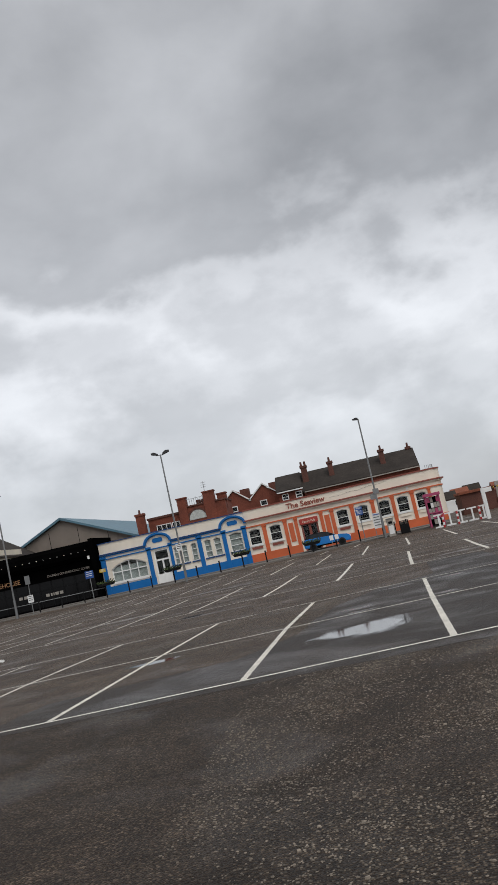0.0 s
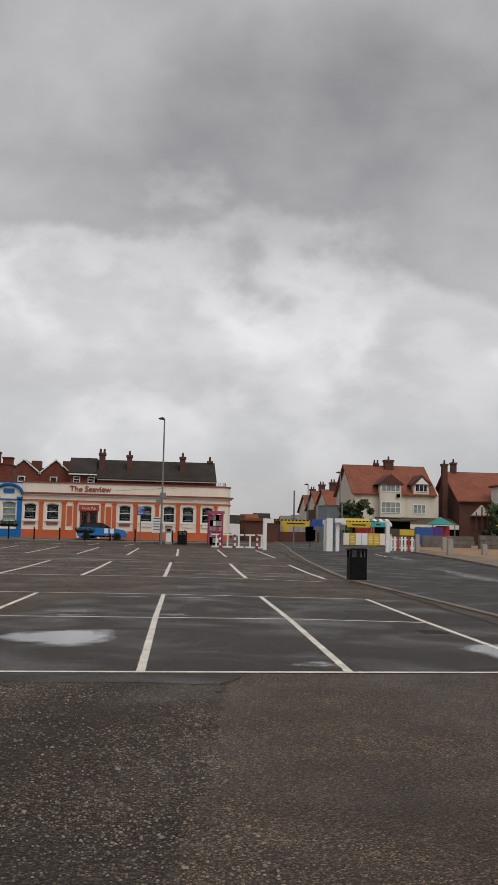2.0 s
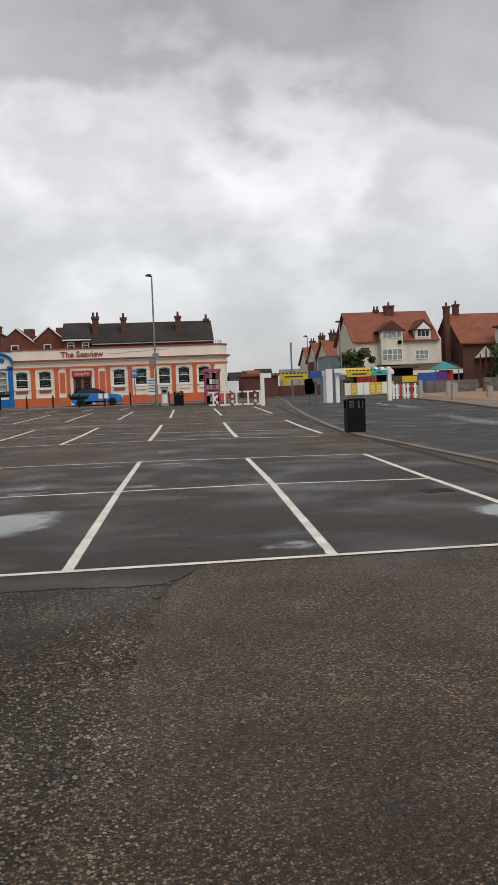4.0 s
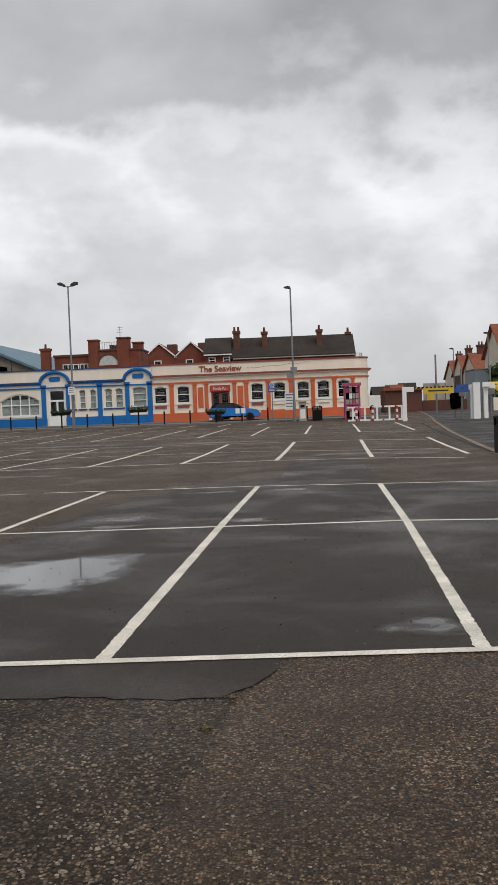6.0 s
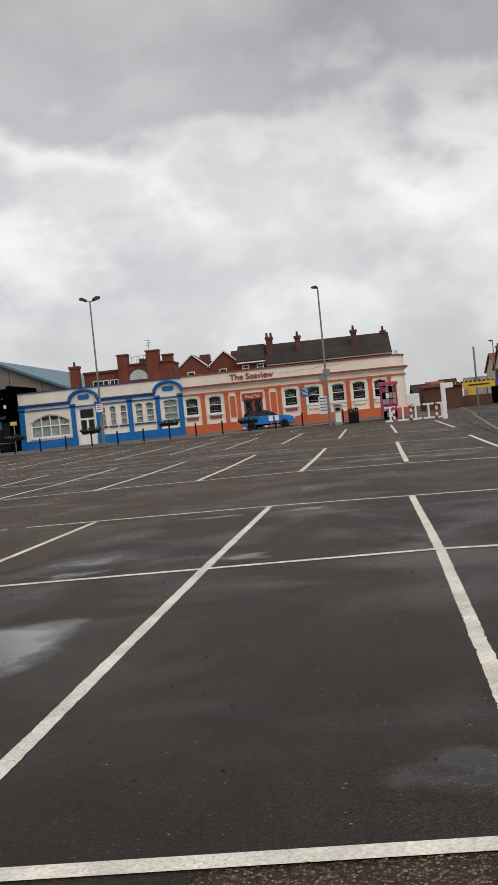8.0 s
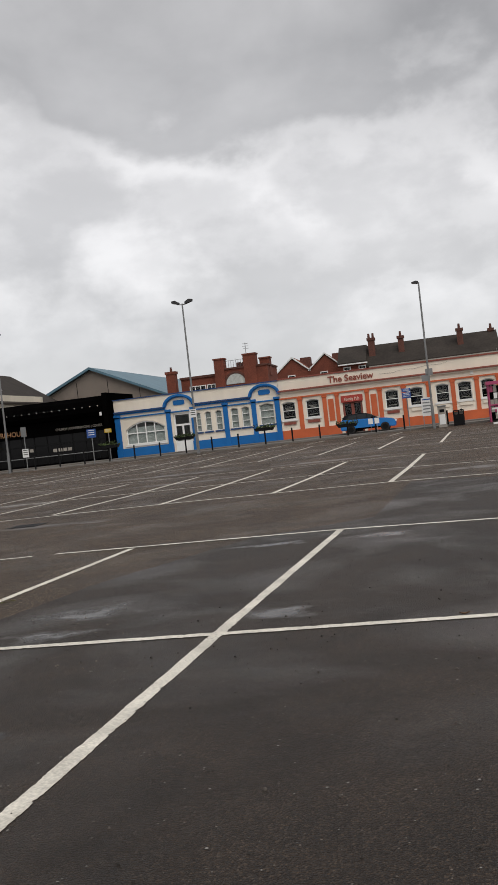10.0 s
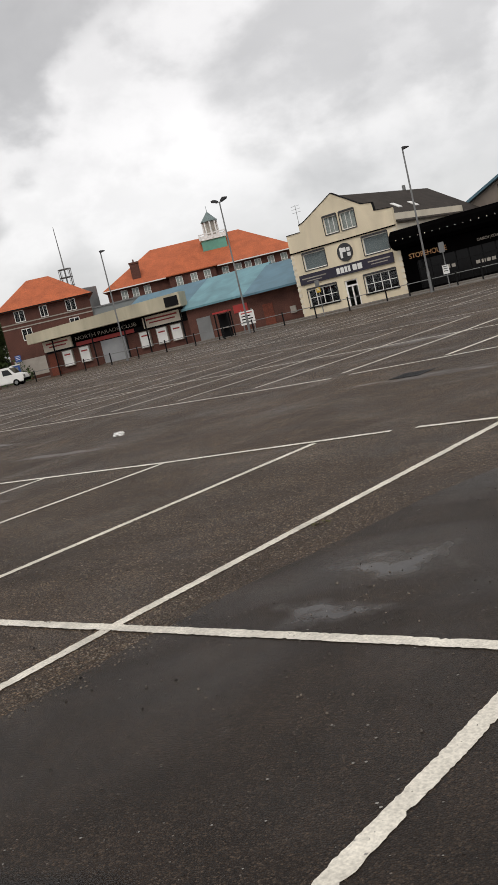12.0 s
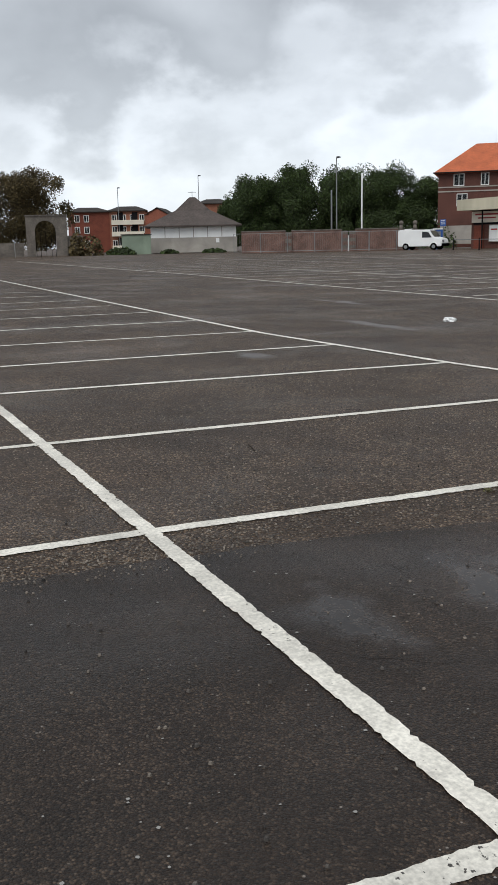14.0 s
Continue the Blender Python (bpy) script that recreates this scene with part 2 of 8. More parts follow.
worn_paint(M_LINE, (0.05, 0.044, 0.038))
M_CREAM = material("cream_paint", (0.80, 0.72, 0.60), 0.6, stain=0.10, streak=0.7, grain=0.03)
M_ORANGE = material("orange_paint", (0.56, 0.115, 0.035), 0.55, stain=0.14)
M_MAROON = material("maroon_paint", (0.24, 0.06, 0.04), 0.55)
M_BLUE = material("blue_paint", (0.005, 0.132, 0.40), 0.5, spec=0.3, stain=0.12)
M_BLACK = material("black_cladding", (0.0022, 0.0021, 0.0022), 0.8, spec=0.0, stain=0.3)
M_DARK = material("dark_interior", (0.010, 0.010, 0.011), 0.9, spec=0.1)
M_WHITE = material("white_paint", (0.80, 0.80, 0.78), 0.5, grain=0.03, stain=0.08)
M_GLASS = glass_material("window_glass", (0.85, 0.88, 0.88))
M_BLIND = material("net_curtain", (0.50, 0.52, 0.49), 0.9, stain=0.25, stain_scale=3)
M_BRICK = material("red_brick", (0.175, 0.046, 0.025), 0.85, grain=0.25, scale=9, stain=0.25, bump=0.4)
M_BRICK2 = material("dark_brick", (0.105, 0.040, 0.028), 0.85, grain=0.25, scale=9, stain=0.25, bump=0.4)
M_SLATE = material("grey_slate", (0.040, 0.033, 0.028), 0.8, spec=0.2, grain=0.2, scale=5, stain=0.3, bump=0.3)
M_TILE = material("red_clay_tiles", (0.225, 0.066, 0.032), 0.8, grain=0.25, scale=6, stain=0.25, bump=0.4)
M_ORANGETILE = material("orange_clay_tiles", (0.42, 0.105, 0.038), 0.8, grain=0.2, scale=6, stain=0.2, bump=0.4)
M_TEAL = material("blue_sheet_roof", (0.09, 0.18, 0.235), 0.5, stain=0.2)
M_RENDER = material("cream_render", (0.72, 0.66, 0.54), 0.8, stain=0.14, streak=0.7)
M_GREYCLAD = material("beige_cladding", (0.215, 0.18, 0.15), 0.7, stain=0.15)
M_METAL = material("galvanised_steel", (0.24, 0.245, 0.245), 0.5, 0.6, stain=0.2)
M_BLACKMETAL = material("black_metal", (0.006, 0.006, 0.0065), 0.55, spec=0.15)
M_STONE = material("pale_stone", (0.36, 0.33, 0.29), 0.9, stain=0.25)


# ---- mesh helpers ----
def box(bm, x0, x1, y0, y1, z0, z1):
    v = [bm.verts.new(p) for p in ((x0, y0, z0), (x1, y0, z0), (x1, y1, z0), (x0, y1, z0), (x0, y0, z1), (x1, y0, z1), (x1, y1, z1), (x0, y1, z1))]
    for f in ((3, 2, 1, 0), (4, 5, 6, 7), (0, 1, 5, 4), (1, 2, 6, 5), (2, 3, 7, 6), (3, 0, 4, 7)):
        bm.faces.new([v[i] for i in f])
    return v


def prism(bm, pts, lo, hi, axis="y"):
    """A polygon, given in the two other axes, drawn out from lo to hi along an axis."""
    def at(p, d):
        return {"y": (p[0], d, p[1]), "z": (p[0], p[1], d), "x": (d, p[0], p[1])}[axis]
    a, b = [bm.verts.new(at(p, lo)) for p in pts], [bm.verts.new(at(p, hi)) for p in pts]
    n = len(pts)
    faces = [bm.faces.new(a), bm.faces.new(b[::-1])]
    for i in range(n):
        faces.append(bm.faces.new((a[i], b[i], b[(i + 1) % n], a[(i + 1) % n])))
    bmesh.ops.recalc_face_normals(bm, faces=faces)


def tube(bm, x, y, z0, z1, r0, r1=None, n=12):
    r1 = r0 if r1 is None else r1
    a = [bm.verts.new((x + r0 * math.cos(i * math.tau / n), y + r0 * math.sin(i * math.tau / n), z0)) for i in range(n)]
    b = [bm.verts.new((x + r1 * math.cos(i * math.tau / n), y + r1 * math.sin(i * math.tau / n), z1)) for i in range(n)]
    bm.faces.new(a[::-1]), bm.faces.new(b)
    for i in range(n):
        bm.faces.new((a[i], a[(i + 1) % n], b[(i + 1) % n], b[i]))


def rod(bm, p, q, r, n=8, r1=None):
    """A round bar between two points."""
    p, q = Vector(p), Vector(q)
    m = Matrix.Translation(p) @ (q - p).to_track_quat("Z", "Y").to_matrix().to_4x4()
    first = len(bm.verts)
    tube(bm, 0, 0, 0, (q - p).length, r, r1, n)
    bm.verts.ensure_lookup_table()
    for v in bm.verts[first:]:
        v.co = m @ v.co


def part(name, bm, mat, parent=None, label="", smooth=False):
    me = bpy.data.meshes.new(name)
    bm.to_mesh(me)
    bm.free()
    for f in me.polygons:
        f.use_smooth = smooth
    for m_ in (mat if isinstance(mat, (list, tuple)) else (mat,)):
        me.materials.append(m_)
    ob = new(name, me)
    ob.parent = parent
    return tagged(ob, label)


def boxes(name, mat, parent, *dims, label=""):
    if name == "lettering" and len(dims) > 1:
        return [boxes(name, mat, parent, d, label=label) for d in dims][0]
    bm = bmesh.new()
    for d in dims:
        box(bm, *d)
    return part(name, bm, mat, parent, label)


def thing(name, m, label, category, group="", kind=""):
    ob = new(name)
    ob.empty_display_size = 0.2
    ob.matrix_world = m
    return tagged(ob, label, category, group, kind)


def wall_with_holes(bm, x0, x1, z0, z1, y0, y1, holes):
    """A wall between y0 and y1 with openings (xa, xb, za, zb) right through it."""
    xs = sorted({x0, x1, *(h[0] for h in holes), *(h[1] for h in holes)})
    for xa, xb in zip(xs, xs[1:]):
        mid = (xa + xb) / 2
        cuts = sorted((h[2], h[3]) for h in holes if h[0] < mid < h[1])
        z = z0
        for a, b in cuts:
            if a > z + 1e-4:
                box(bm, xa, xb, y0, y1, z, a)
            z = max(z, b)
        if z < z1 - 1e-4:
            box(bm, xa, xb, y0, y1, z, z1)


def lettering(name, words, size, mat, parent, m, depth=0.03, label="", width=None, heavy=0.0):
    cu = bpy.data.curves.new(name, "FONT")
    cu.body, cu.size, cu.extrude, cu.align_x, cu.offset = words, size, depth, "CENTER", heavy
    tmp = bpy.data.objects.new(name, cu)
    scene.collection.objects.link(tmp)
    me = bpy.data.meshes.new_from_object(tmp.evaluated_get(bpy.context.evaluated_depsgraph_get()))
    bpy.data.objects.remove(tmp)
    me.materials.clear()
    me.materials.append(mat)
    ob = new(name, me)
    ob.parent = parent
    k = 1.0
    if width:
        span = max(v.co.x for v in me.vertices) - min(v.co.x for v in me.vertices)
        k = width / span
    for v in me.vertices:
        v.co.x *= k
    ob.matrix_basis = m
    return tagged(ob, label)


# ---- ground ----
bm = bmesh.new()
xs = [-2500, -400, -140, *range(-96, -11, 3), 0, 20, 60, 140, 400, 2500]
ys = [-2500, -300, -60, -15, 0, *range(25, 59, 3), *range(60, 79, 2), 150, 400, 1000, 2500]
ys = sorted({*ys, 65, 76})
gv = [[bm.verts.new((x, y, gz(y, x))) for x in xs] for y in ys]
for j in range(len(ys) - 1):
    for i in range(len(xs) - 1):
        bm.faces.new((gv[j][i], gv[j][i + 1], gv[j + 1][i + 1], gv[j + 1][i]))
ground = tagged(part("ground", bm, M_COARSE), "worn chipped tarmac ground of a large car park", "ground", kind="structure")


def outline(pts, wobble, step=0.25, seed=1):
    """A closed outline through a few corners, with a ragged edge."""
    rnd = random.Random(seed)
    out = []
    for (x0, y0), (x1, y1) in zip(pts, pts[1:] + pts[:1]):
        n = max(1, int(math.hypot(x1 - x0, y1 - y0) / step))
        for i in range(n):
            out.append((x0 + (x1 - x0) * i / n + rnd.uniform(-wobble, wobble), y0 + (y1 - y0) * i / n + rnd.uniform(-wobble, wobble)))
    return out


def sheet(name, pts, lift, mat, label, category, kind="", heart=None, rim=0.85):
    """A thin sheet on the ground, spread as a fan about its heart; the attribute "body" falls to nothing at its rim."""
    bm = bmesh.new()
    body = bm.verts.layers.float.new("body")
    hx, hy = heart or (sum(p[0] for p in pts) / len(pts), sum(p[1] for p in pts) / len(pts))
    c = bm.verts.new((hx, hy, gz(hy, hx) + lift))
    c[body] = 1.0
    rings = []
    for k, w in ((rim, 1.0), (1.0, 0.0)):
        ring = [bm.verts.new((hx + (x - hx) * k, hy + (y - hy) * k, gz(hy + (y - hy) * k, hx + (x - hx) * k) + lift)) for x, y in pts]
        for v in ring:
            v[body] = w
        rings.append(ring)
    n = len(pts)
    for i in range(n):
        j = (i + 1) % n
        bm.faces.new((c, rings[0][i], rings[0][j]))
        bm.faces.new((rings[0][i], rings[1][i], rings[1][j], rings[0][j]))
    bm.normal_update()
    for f in bm.faces:
        if f.normal.z < 0:
            f.normal_flip()
    return tagged(part(name, bm, mat), label, category, kind=kind)


def flat_sheet(name, pts, lift, mat, label, category):
    """A thin layer of surfacing with a ragged edge."""
    bm = bmesh.new()
    f = bm.faces.new([bm.verts.new((x, y, gz(y, x) + lift)) for x, y in pts])
    f.normal_update()
    if f.normal.z < 0:
        f.normal_flip()
    return tagged(part(name, bm, mat), label, category, kind="structure")


def soft_edged(m, scale, lo=0.35, hi=0.65, spread=1.1):
    """Lets a ground sheet thin out raggedly towards its rim."""
    t = m.node_tree
    out = next(n for n in t.nodes if n.type == "OUTPUT_MATERIAL")
    surf = out.inputs["Surface"].links[0].from_socket
    at = t.nodes.new("ShaderNodeAttribute")
    at.attribute_name = "body"
    co, nz = t.nodes.new("ShaderNodeTexCoord"), t.nodes.new("ShaderNodeTexNoise")
    nz.inputs["Scale"].default_value, nz.inputs["Detail"].default_value = scale, 6
    t.links.new(co.outputs["Object"], nz.inputs["Vector"])
    a, b, r = (t.nodes.new(k) for k in ("ShaderNodeMath", "ShaderNodeMath", "ShaderNodeMapRange"))
    a.operation, b.operation = "MULTIPLY_ADD", "ADD"
    t.links.new(nz.outputs["Fac"], a.inputs[0])
    a.inputs[1].default_value, a.inputs[2].default_value = spread, -spread / 2
    t.links.new(a.outputs[0], b.inputs[0])
    t.links.new(at.outputs["Fac"], b.inputs[1])
    r.inputs["From Min"].default_value, r.inputs["From Max"].default_value = lo, hi
    t.links.new(b.outputs[0], r.inputs["Value"])
    mx, tr = t.nodes.new("ShaderNodeMixShader"), t.nodes.new("ShaderNodeBsdfTransparent")
    t.links.new(r.outputs[0], mx.inputs["Fac"])
    t.links.new(tr.outputs[0], mx.inputs[1])
    t.links.new(surf, mx.inputs[2])
    t.links.new(mx.outputs[0], out.inputs["Surface"])
    return m


def damp(m, rough, dark, scale=3.0):
    """Tarmac that is wet where the attribute "body" is high: darker, smoother, fading raggedly into the dry surface."""
    t = m.node_tree
    b = t.nodes["Principled BSDF"]
    at, co, nz, ma, ad, w = (t.nodes.new(k) for k in ("ShaderNodeAttribute", "ShaderNodeTexCoord", "ShaderNodeTexNoise", "ShaderNodeMath", "ShaderNodeMath", "ShaderNodeMapRange"))
    at.attribute_name = "body"
    nz.inputs["Scale"].default_value, nz.inputs["Detail"].default_value = scale, 6
    t.links.new(co.outputs["Object"], nz.inputs["Vector"])
    ma.operation, ad.operation = "MULTIPLY_ADD", "ADD"
    t.links.new(nz.outputs["Fac"], ma.inputs[0])
    ma.inputs[1].default_value, ma.inputs[2].default_value = 2.0, -1.0
    t.links.new(ma.outputs[0], ad.inputs[0])
    t.links.new(at.outputs["Fac"], ad.inputs[1])
    w.inputs["From Min"].default_value, w.inputs["From Max"].default_value = 0.35, 1.05
    t.links.new(ad.outputs[0], w.inputs["Value"])
    mr = t.nodes.new("ShaderNodeMix")
    t.links.new(w.outputs[0], mr.inputs[0])
    t.links.new(b.inputs["Roughness"].links[0].from_socket, mr.inputs[2])
    mr.inputs[3].default_value = rough
    t.links.new(mr.outputs[0], b.inputs["Roughness"])
    k, v = t.nodes.new("ShaderNodeMapRange"), t.nodes.new("ShaderNodeVectorMath")
    k.inputs["To Min"].default_value, k.inputs["To Max"].default_value = 1.0, dark
    t.links.new(w.outputs[0], k.inputs["Value"])
    v.operation = "SCALE"
    t.links.new(b.inputs["Base Color"].links[0].from_socket, v.inputs[0])
    t.links.new(k.outputs[0], v.inputs["Scale"])
    t.links.new(v.outputs[0], b.inputs["Base Color"])
    bump = next(n for n in t.nodes if n.type == "BUMP")
    q = t.nodes.new("ShaderNodeMapRange")
    q.inputs["To Min"].default_value, q.inputs["To Max"].default_value = 1.0, 0.12
    t.links.new(w.outputs[0], q.inputs["Value"])
    t.links.new(q.outputs[0], bump.inputs["Strength"])
    return m


M_PATCH = damp(asphalt("sealed_tarmac", *COARSE), 0.6, 0.78, 2.0)
# smoother, darker resurfaced areas
RESURFACED = [(-6.6, -0.42), (-2.9, -0.50), (-0.41, -0.68), (0.05, -0.68), (0.52, -0.77), (0.76, -0.75), (0.93, -0.57), (1.04, -0.35), (1.09, -0.02), (3.2, 0.05), (6.3, 0.12), (6.2, 5.9), (6.0, 11.2), (2.85, 11.65), (3.0, 15.5), (3.12, 18.9), (1.3, 19.7), (1.15, 16.6), (0.95, 13.2), (-0.6, 11.9), (-1.7, 9.0), (-2.15, 6.6), (-2.3, 4.6), (-3.2, 2.6), (-6.2, 2.0), (-6.6, -0.1)]
flat_sheet("tarmac_patch", outline(RESURFACED, 0.018, 0.09), 0.003, M_SMOOTH, "smooth dark resurfaced tarmac over the parking bays", "tarmac patch")


def crack(pts, width, seed):
    """A dark strip along the ragged edge of a resurfaced area: open joint and step shadow in one colour."""
    rnd = random.Random(seed)
    bm = bmesh.new()
    prev = None
    for x, y in pts:
        w = max(0.003, rnd.gauss(width, width * 0.45))
        row = [bm.verts.new((x, y + q * w, 0.0036)) for q in (-0.6, 0.5)]
        if prev:
            bm.faces.new((prev[0], row[0], row[1], prev[1]))
        prev = row
    return tagged(part("tarmac_joint", bm, material("joint_and_step_shade", (0.006, 0.005, 0.004), 0.95, spec=0.1, grain=0.3)), "dark strip for the open joint and step shadow of resurfaced tarmac", "joint", kind="structure")


rag = outline(RESURFACED, 0.018, 0.09)
crack([p for p in rag if p[1] < -0.1 and -0.5 < p[0] < 1.1], 0.008, 4)
M_OLDTAR = asphalt("older_tarmac", (0.0215, 0.0132, 0.0078), (0.19, 0.142, 0.098), 62, 0.7, 0.25, 0.018, 0.28)
flat_sheet("tarmac_patch", outline([(1.02, 0.1), (0.78, -1.3), (0.55, -3.0), (0.32, -4.5), (0.1, -5.9), (-0.3, -9), (-0.8, -14), (-12, -14), (-12, 0.9), (-3.0, 0.4)], 0.03, 0.08, 8), 0.0008, M_OLDTAR, "older pitted tarmac with a ragged seam", "tarmac patch")
sheet("tarmac_patch", outline([(-6.0, 5.75), (-5.0, 6.25), (-4.4, 6.85), (-3.55, 6.5), (-3.8, 5.7), (-4.6, 5.35), (-5.5, 5.2)], 0.08, 0.3, 3), 0.0008, M_PATCH, "dark damp patch of repaired tarmac", "tarmac patch", "structure", rim=0.6)

for i, (x, y, a, b) in enumerate(((-3.4, 5.8, 0.5, 0.2), (-3.1, 7.3, 0.75, 0.22), (-4.9, 7.6, 0.9, 0.3))):
    sheet("tarmac_patch", outline([(x - a, y - b * 0.3), (x - a * 0.2, y - b), (x + a, y - b * 0.5), (x + a * 0.7, y + b * 0.8), (x - a * 0.5, y + b)], 0.05, 0.2, 20 + i), 0.0009 + i * 0.0001, M_PATCH, "dark worn hollow in coarse tarmac", "tarmac patch", "structure", rim=0.6)


def line_strip(name, pts, width, seed, lift=0.0055):
    """A painted line along a few points, its edges slightly ragged, worn through in places."""
    rnd = random.Random(seed)
    bm = bmesh.new()
    for (x0, y0), (x1, y1) in zip(pts, pts[1:]):
        d = math.hypot(x1 - x0, y1 - y0)
        far = max(abs(y0), abs(y1), abs(x0)) > 16
        n = max(1, int(d / (0.6 if far else 0.022)))
        ux, uy = (x1 - x0) / d, (y1 - y0) / d
        prev = None
        drift = [0.0, 0.0]
        bite = [0.0, 0.0]
        for i in range(n + 1):
            s = d * i / n
            x, y = x0 + ux * s, y0 + uy * s
            sides = []
            for q in (0, 1):
                drift[q] = drift[q] * 0.7 + rnd.gauss(0, 0.0012)
                bite[q] = rnd.uniform(0.004, 0.015) if rnd.random() < 0.05 else bite[q] * 0.35
                sides.append(width / 2 + (drift[q] - bite[q] + rnd.gauss(0, 0.0022) if not far else 0.0))
            row = [bm.verts.new((x - uy * k, y + ux * k, gz(y, x) + lift)) for k in (-sides[0], sides[1])]
            if prev:
                bm.faces.new((prev[0], row[0], row[1], prev[1]))
            prev = row
    return tagged(part(name, bm, M_LINE), "worn white painted parking bay line", "bay line", "bay lines", "structure")


def skew(k, y):
    return 2.66 * k - 0.05 + 0.05 * y


B_LINE = [(-60, 12.4), (-37.8, 11.75), (-12.4, 11.45), (-7.3, 11.65), (-3.85, 11.98)]
for i, pts in enumerate((
        [(-40, -0.55), (2.28, 0.03), (9.4, 0.16)], [(-60, 6.0), (-8.0, 6.1), (2.62, 6.13), (5.05, 5.74)], B_LINE, [(-3.52, 12.03), (0.58, 11.95), (2.85, 11.6), (5.3, 11.2)],
        [(-78, 20.1), (-39, 20.2), (-9.6, 19.4)], [(-9.2, 19.6), (-4.3, 20.2), (0.8, 20.2), (3.6, 19.6), (5.75, 18.5)], [(-40, 26.2), (0, 25.9), (5.9, 23.3)], [(-70, 33.5), (-11, 33.0), (-1, 32.0), (4.2, 31.4), (6.5, 29.8)],
        [(-70, 41), (-6.5, 39.7), (4.9, 40.0), (7.2, 38.0)], [(-60, 47.0), (7.8, 46.0)], [(-60, 54.5), (-5.6, 53.2), (5.8, 53.5)])):
    line_strip("bay_line", pts, 0.098 if i < 4 else 0.125, i, 0.0075)
near_x = {-3: (-8.25, -8.02, -7.42), -2: (-5.5, -5.2, -4.86), -1: (-2.82, -2.65, -2.32), 0: (0, 0.28, 0.59), 1: (2.28, 2.62, 2.85), 2: (4.78, 5.02, 5.3)}
for k in range(-20, 3):
    a, b, c = near_x.get(k, (skew(k, 0), skew(k, 6.1), skew(k, 11.7) - 0.05 * k / 3))
    line_strip("bay_line", [(a, 0.0), (b, 6.1), (c, 11.95 - max(0, -k) * 0.09 if k < 0 else 11.95 - k * 0.36)], 0.098, 50 + k)
for k in range(-24, 3):
    line_strip("bay_line", [(2.66 * k + 0.86, 20.2), (2.66 * k + 1.48, 31.6)], 0.125, 90 + k)
for k in range(-22, 4):
    line_strip("bay_line", [(2.66 * k - 0.55, 39.8), (2.66 * k + 0.1, 53.0)], 0.125, 130 + k)
for k in range(-8, 1):
    line_strip("bay_line", [(2.66 * k - 0.9, 58.5), (2.66 * k - 0.3, 63.5)], 0.125, 160 + k)
M_OLDSTONE = material("weathered_dark_stone", (0.15, 0.13, 0.11), 0.95, grain=0.2, scale=7, stain=0.4, stain_scale=0.9, bump=0.5)


# ---- shop fronts ----
P = 75.2  # line of the shop fronts
BASE = gz(P)


def fx(x):
    return -0.31 + (x + 0.31) * 1.0387 + 0.2


def window(parent, x0, x1, z0, z1, y=0.0, cols=1, rows=2, mat=None, behind=None, arch=0.0, sill=None, bar=0.05, edge=0.07, deep=0.10, label="", split=None):
    """A window set in an opening: frame with bars, panes of glass, and what hangs behind them. arch: rise of the head."""
    mat = mat or M_WHITE
    bm = bmesh.new()
    y0, y1 = y + 0.10, y + 0.10 + deep
    zs = z1 - arch
    box(bm, x0, x0 + edge, y0, y1, z0, zs), box(bm, x1 - edge, x1, y0, y1, z0, zs)
    box(bm, x0 + edge, x1 - edge, y0, y1, z0, z0 + edge)
    n = 10
    cx, half = (x0 + x1) / 2, (x1 - x0) / 2

    def head(x):
        return zs + arch * (1 - ((x - cx) / half) ** 2) if arch else zs
    if arch:
        for i in range(n):
            a, b = x0 + (x1 - x0) * i / n, x0 + (x1 - x0) * (i + 1) / n
            prism(bm, [(a, head(a) - edge), (b, head(b) - edge), (b, head(b)), (a, head(a))], y0, y1)
            # the wall's own arch above the frame
    else:
        box(bm, x0 + edge, x1 - edge, y0, y1, z1 - edge, z1)
    cuts_x = [x0 + (x1 - x0) * i / cols for i in range(1, cols)] if split is None else split
    for c in cuts_x:
        box(bm, c - bar / 2, c + bar / 2, y0 + 0.01, y1 - 0.01, z0 + edge, head(c) - edge)
    for j in range(1, rows):
        z = z0 + (z1 - z0) * (j / rows if rows == 2 else j / rows)
        box(bm, x0 + edge, x1 - edge, y0 + 0.005, y1 - 0.005, z - bar / 2, z + bar / 2)
    win = part("window", bm, mat, parent, label)
    xs_ = [x0 + edge, *cuts_x, x1 - edge]
    for a, b in zip(xs_, xs_[1:]):
        for j in range(rows):
            za, zb = z0 + edge + (z1 - z0 - edge) * j / rows, z0 + (z1 - z0) * (j + 1) / rows
            bm = bmesh.new()
            ym = (y0 + y1) / 2
            top = zb if j < rows - 1 else min(head(a + 0.01), head(b - 0.01)) - edge * 0.5
            tops = [(b, top), (a, top)]
            if arch and j == rows - 1:
                tops = [(b - (b - a) * i / 6, head(b - (b - a) * i / 6) - edge * 0.5) for i in range(7)]
            prism(bm, [(a, za), (b, za), *tops], ym - 0.004, ym + 0.004)
            part("pane", bm, M_GLASS, win).visible_shadow = False
    # An M_DARK panel paints the unlit room where no curtain hangs.
    if behind:
        boxes("blind" if behind is M_BLIND else "poster", behind, win, (x0 + edge, x1 - edge, y1 + 0.04, y1 + 0.06, z0 + edge, z1 - edge - arch * 0.6))
    if sill:
        boxes("sill", sill, win, (x0 - 0.12, x1 + 0.12, y - 0.10, y + 0.12, z0 - 0.13, z0))
    return win


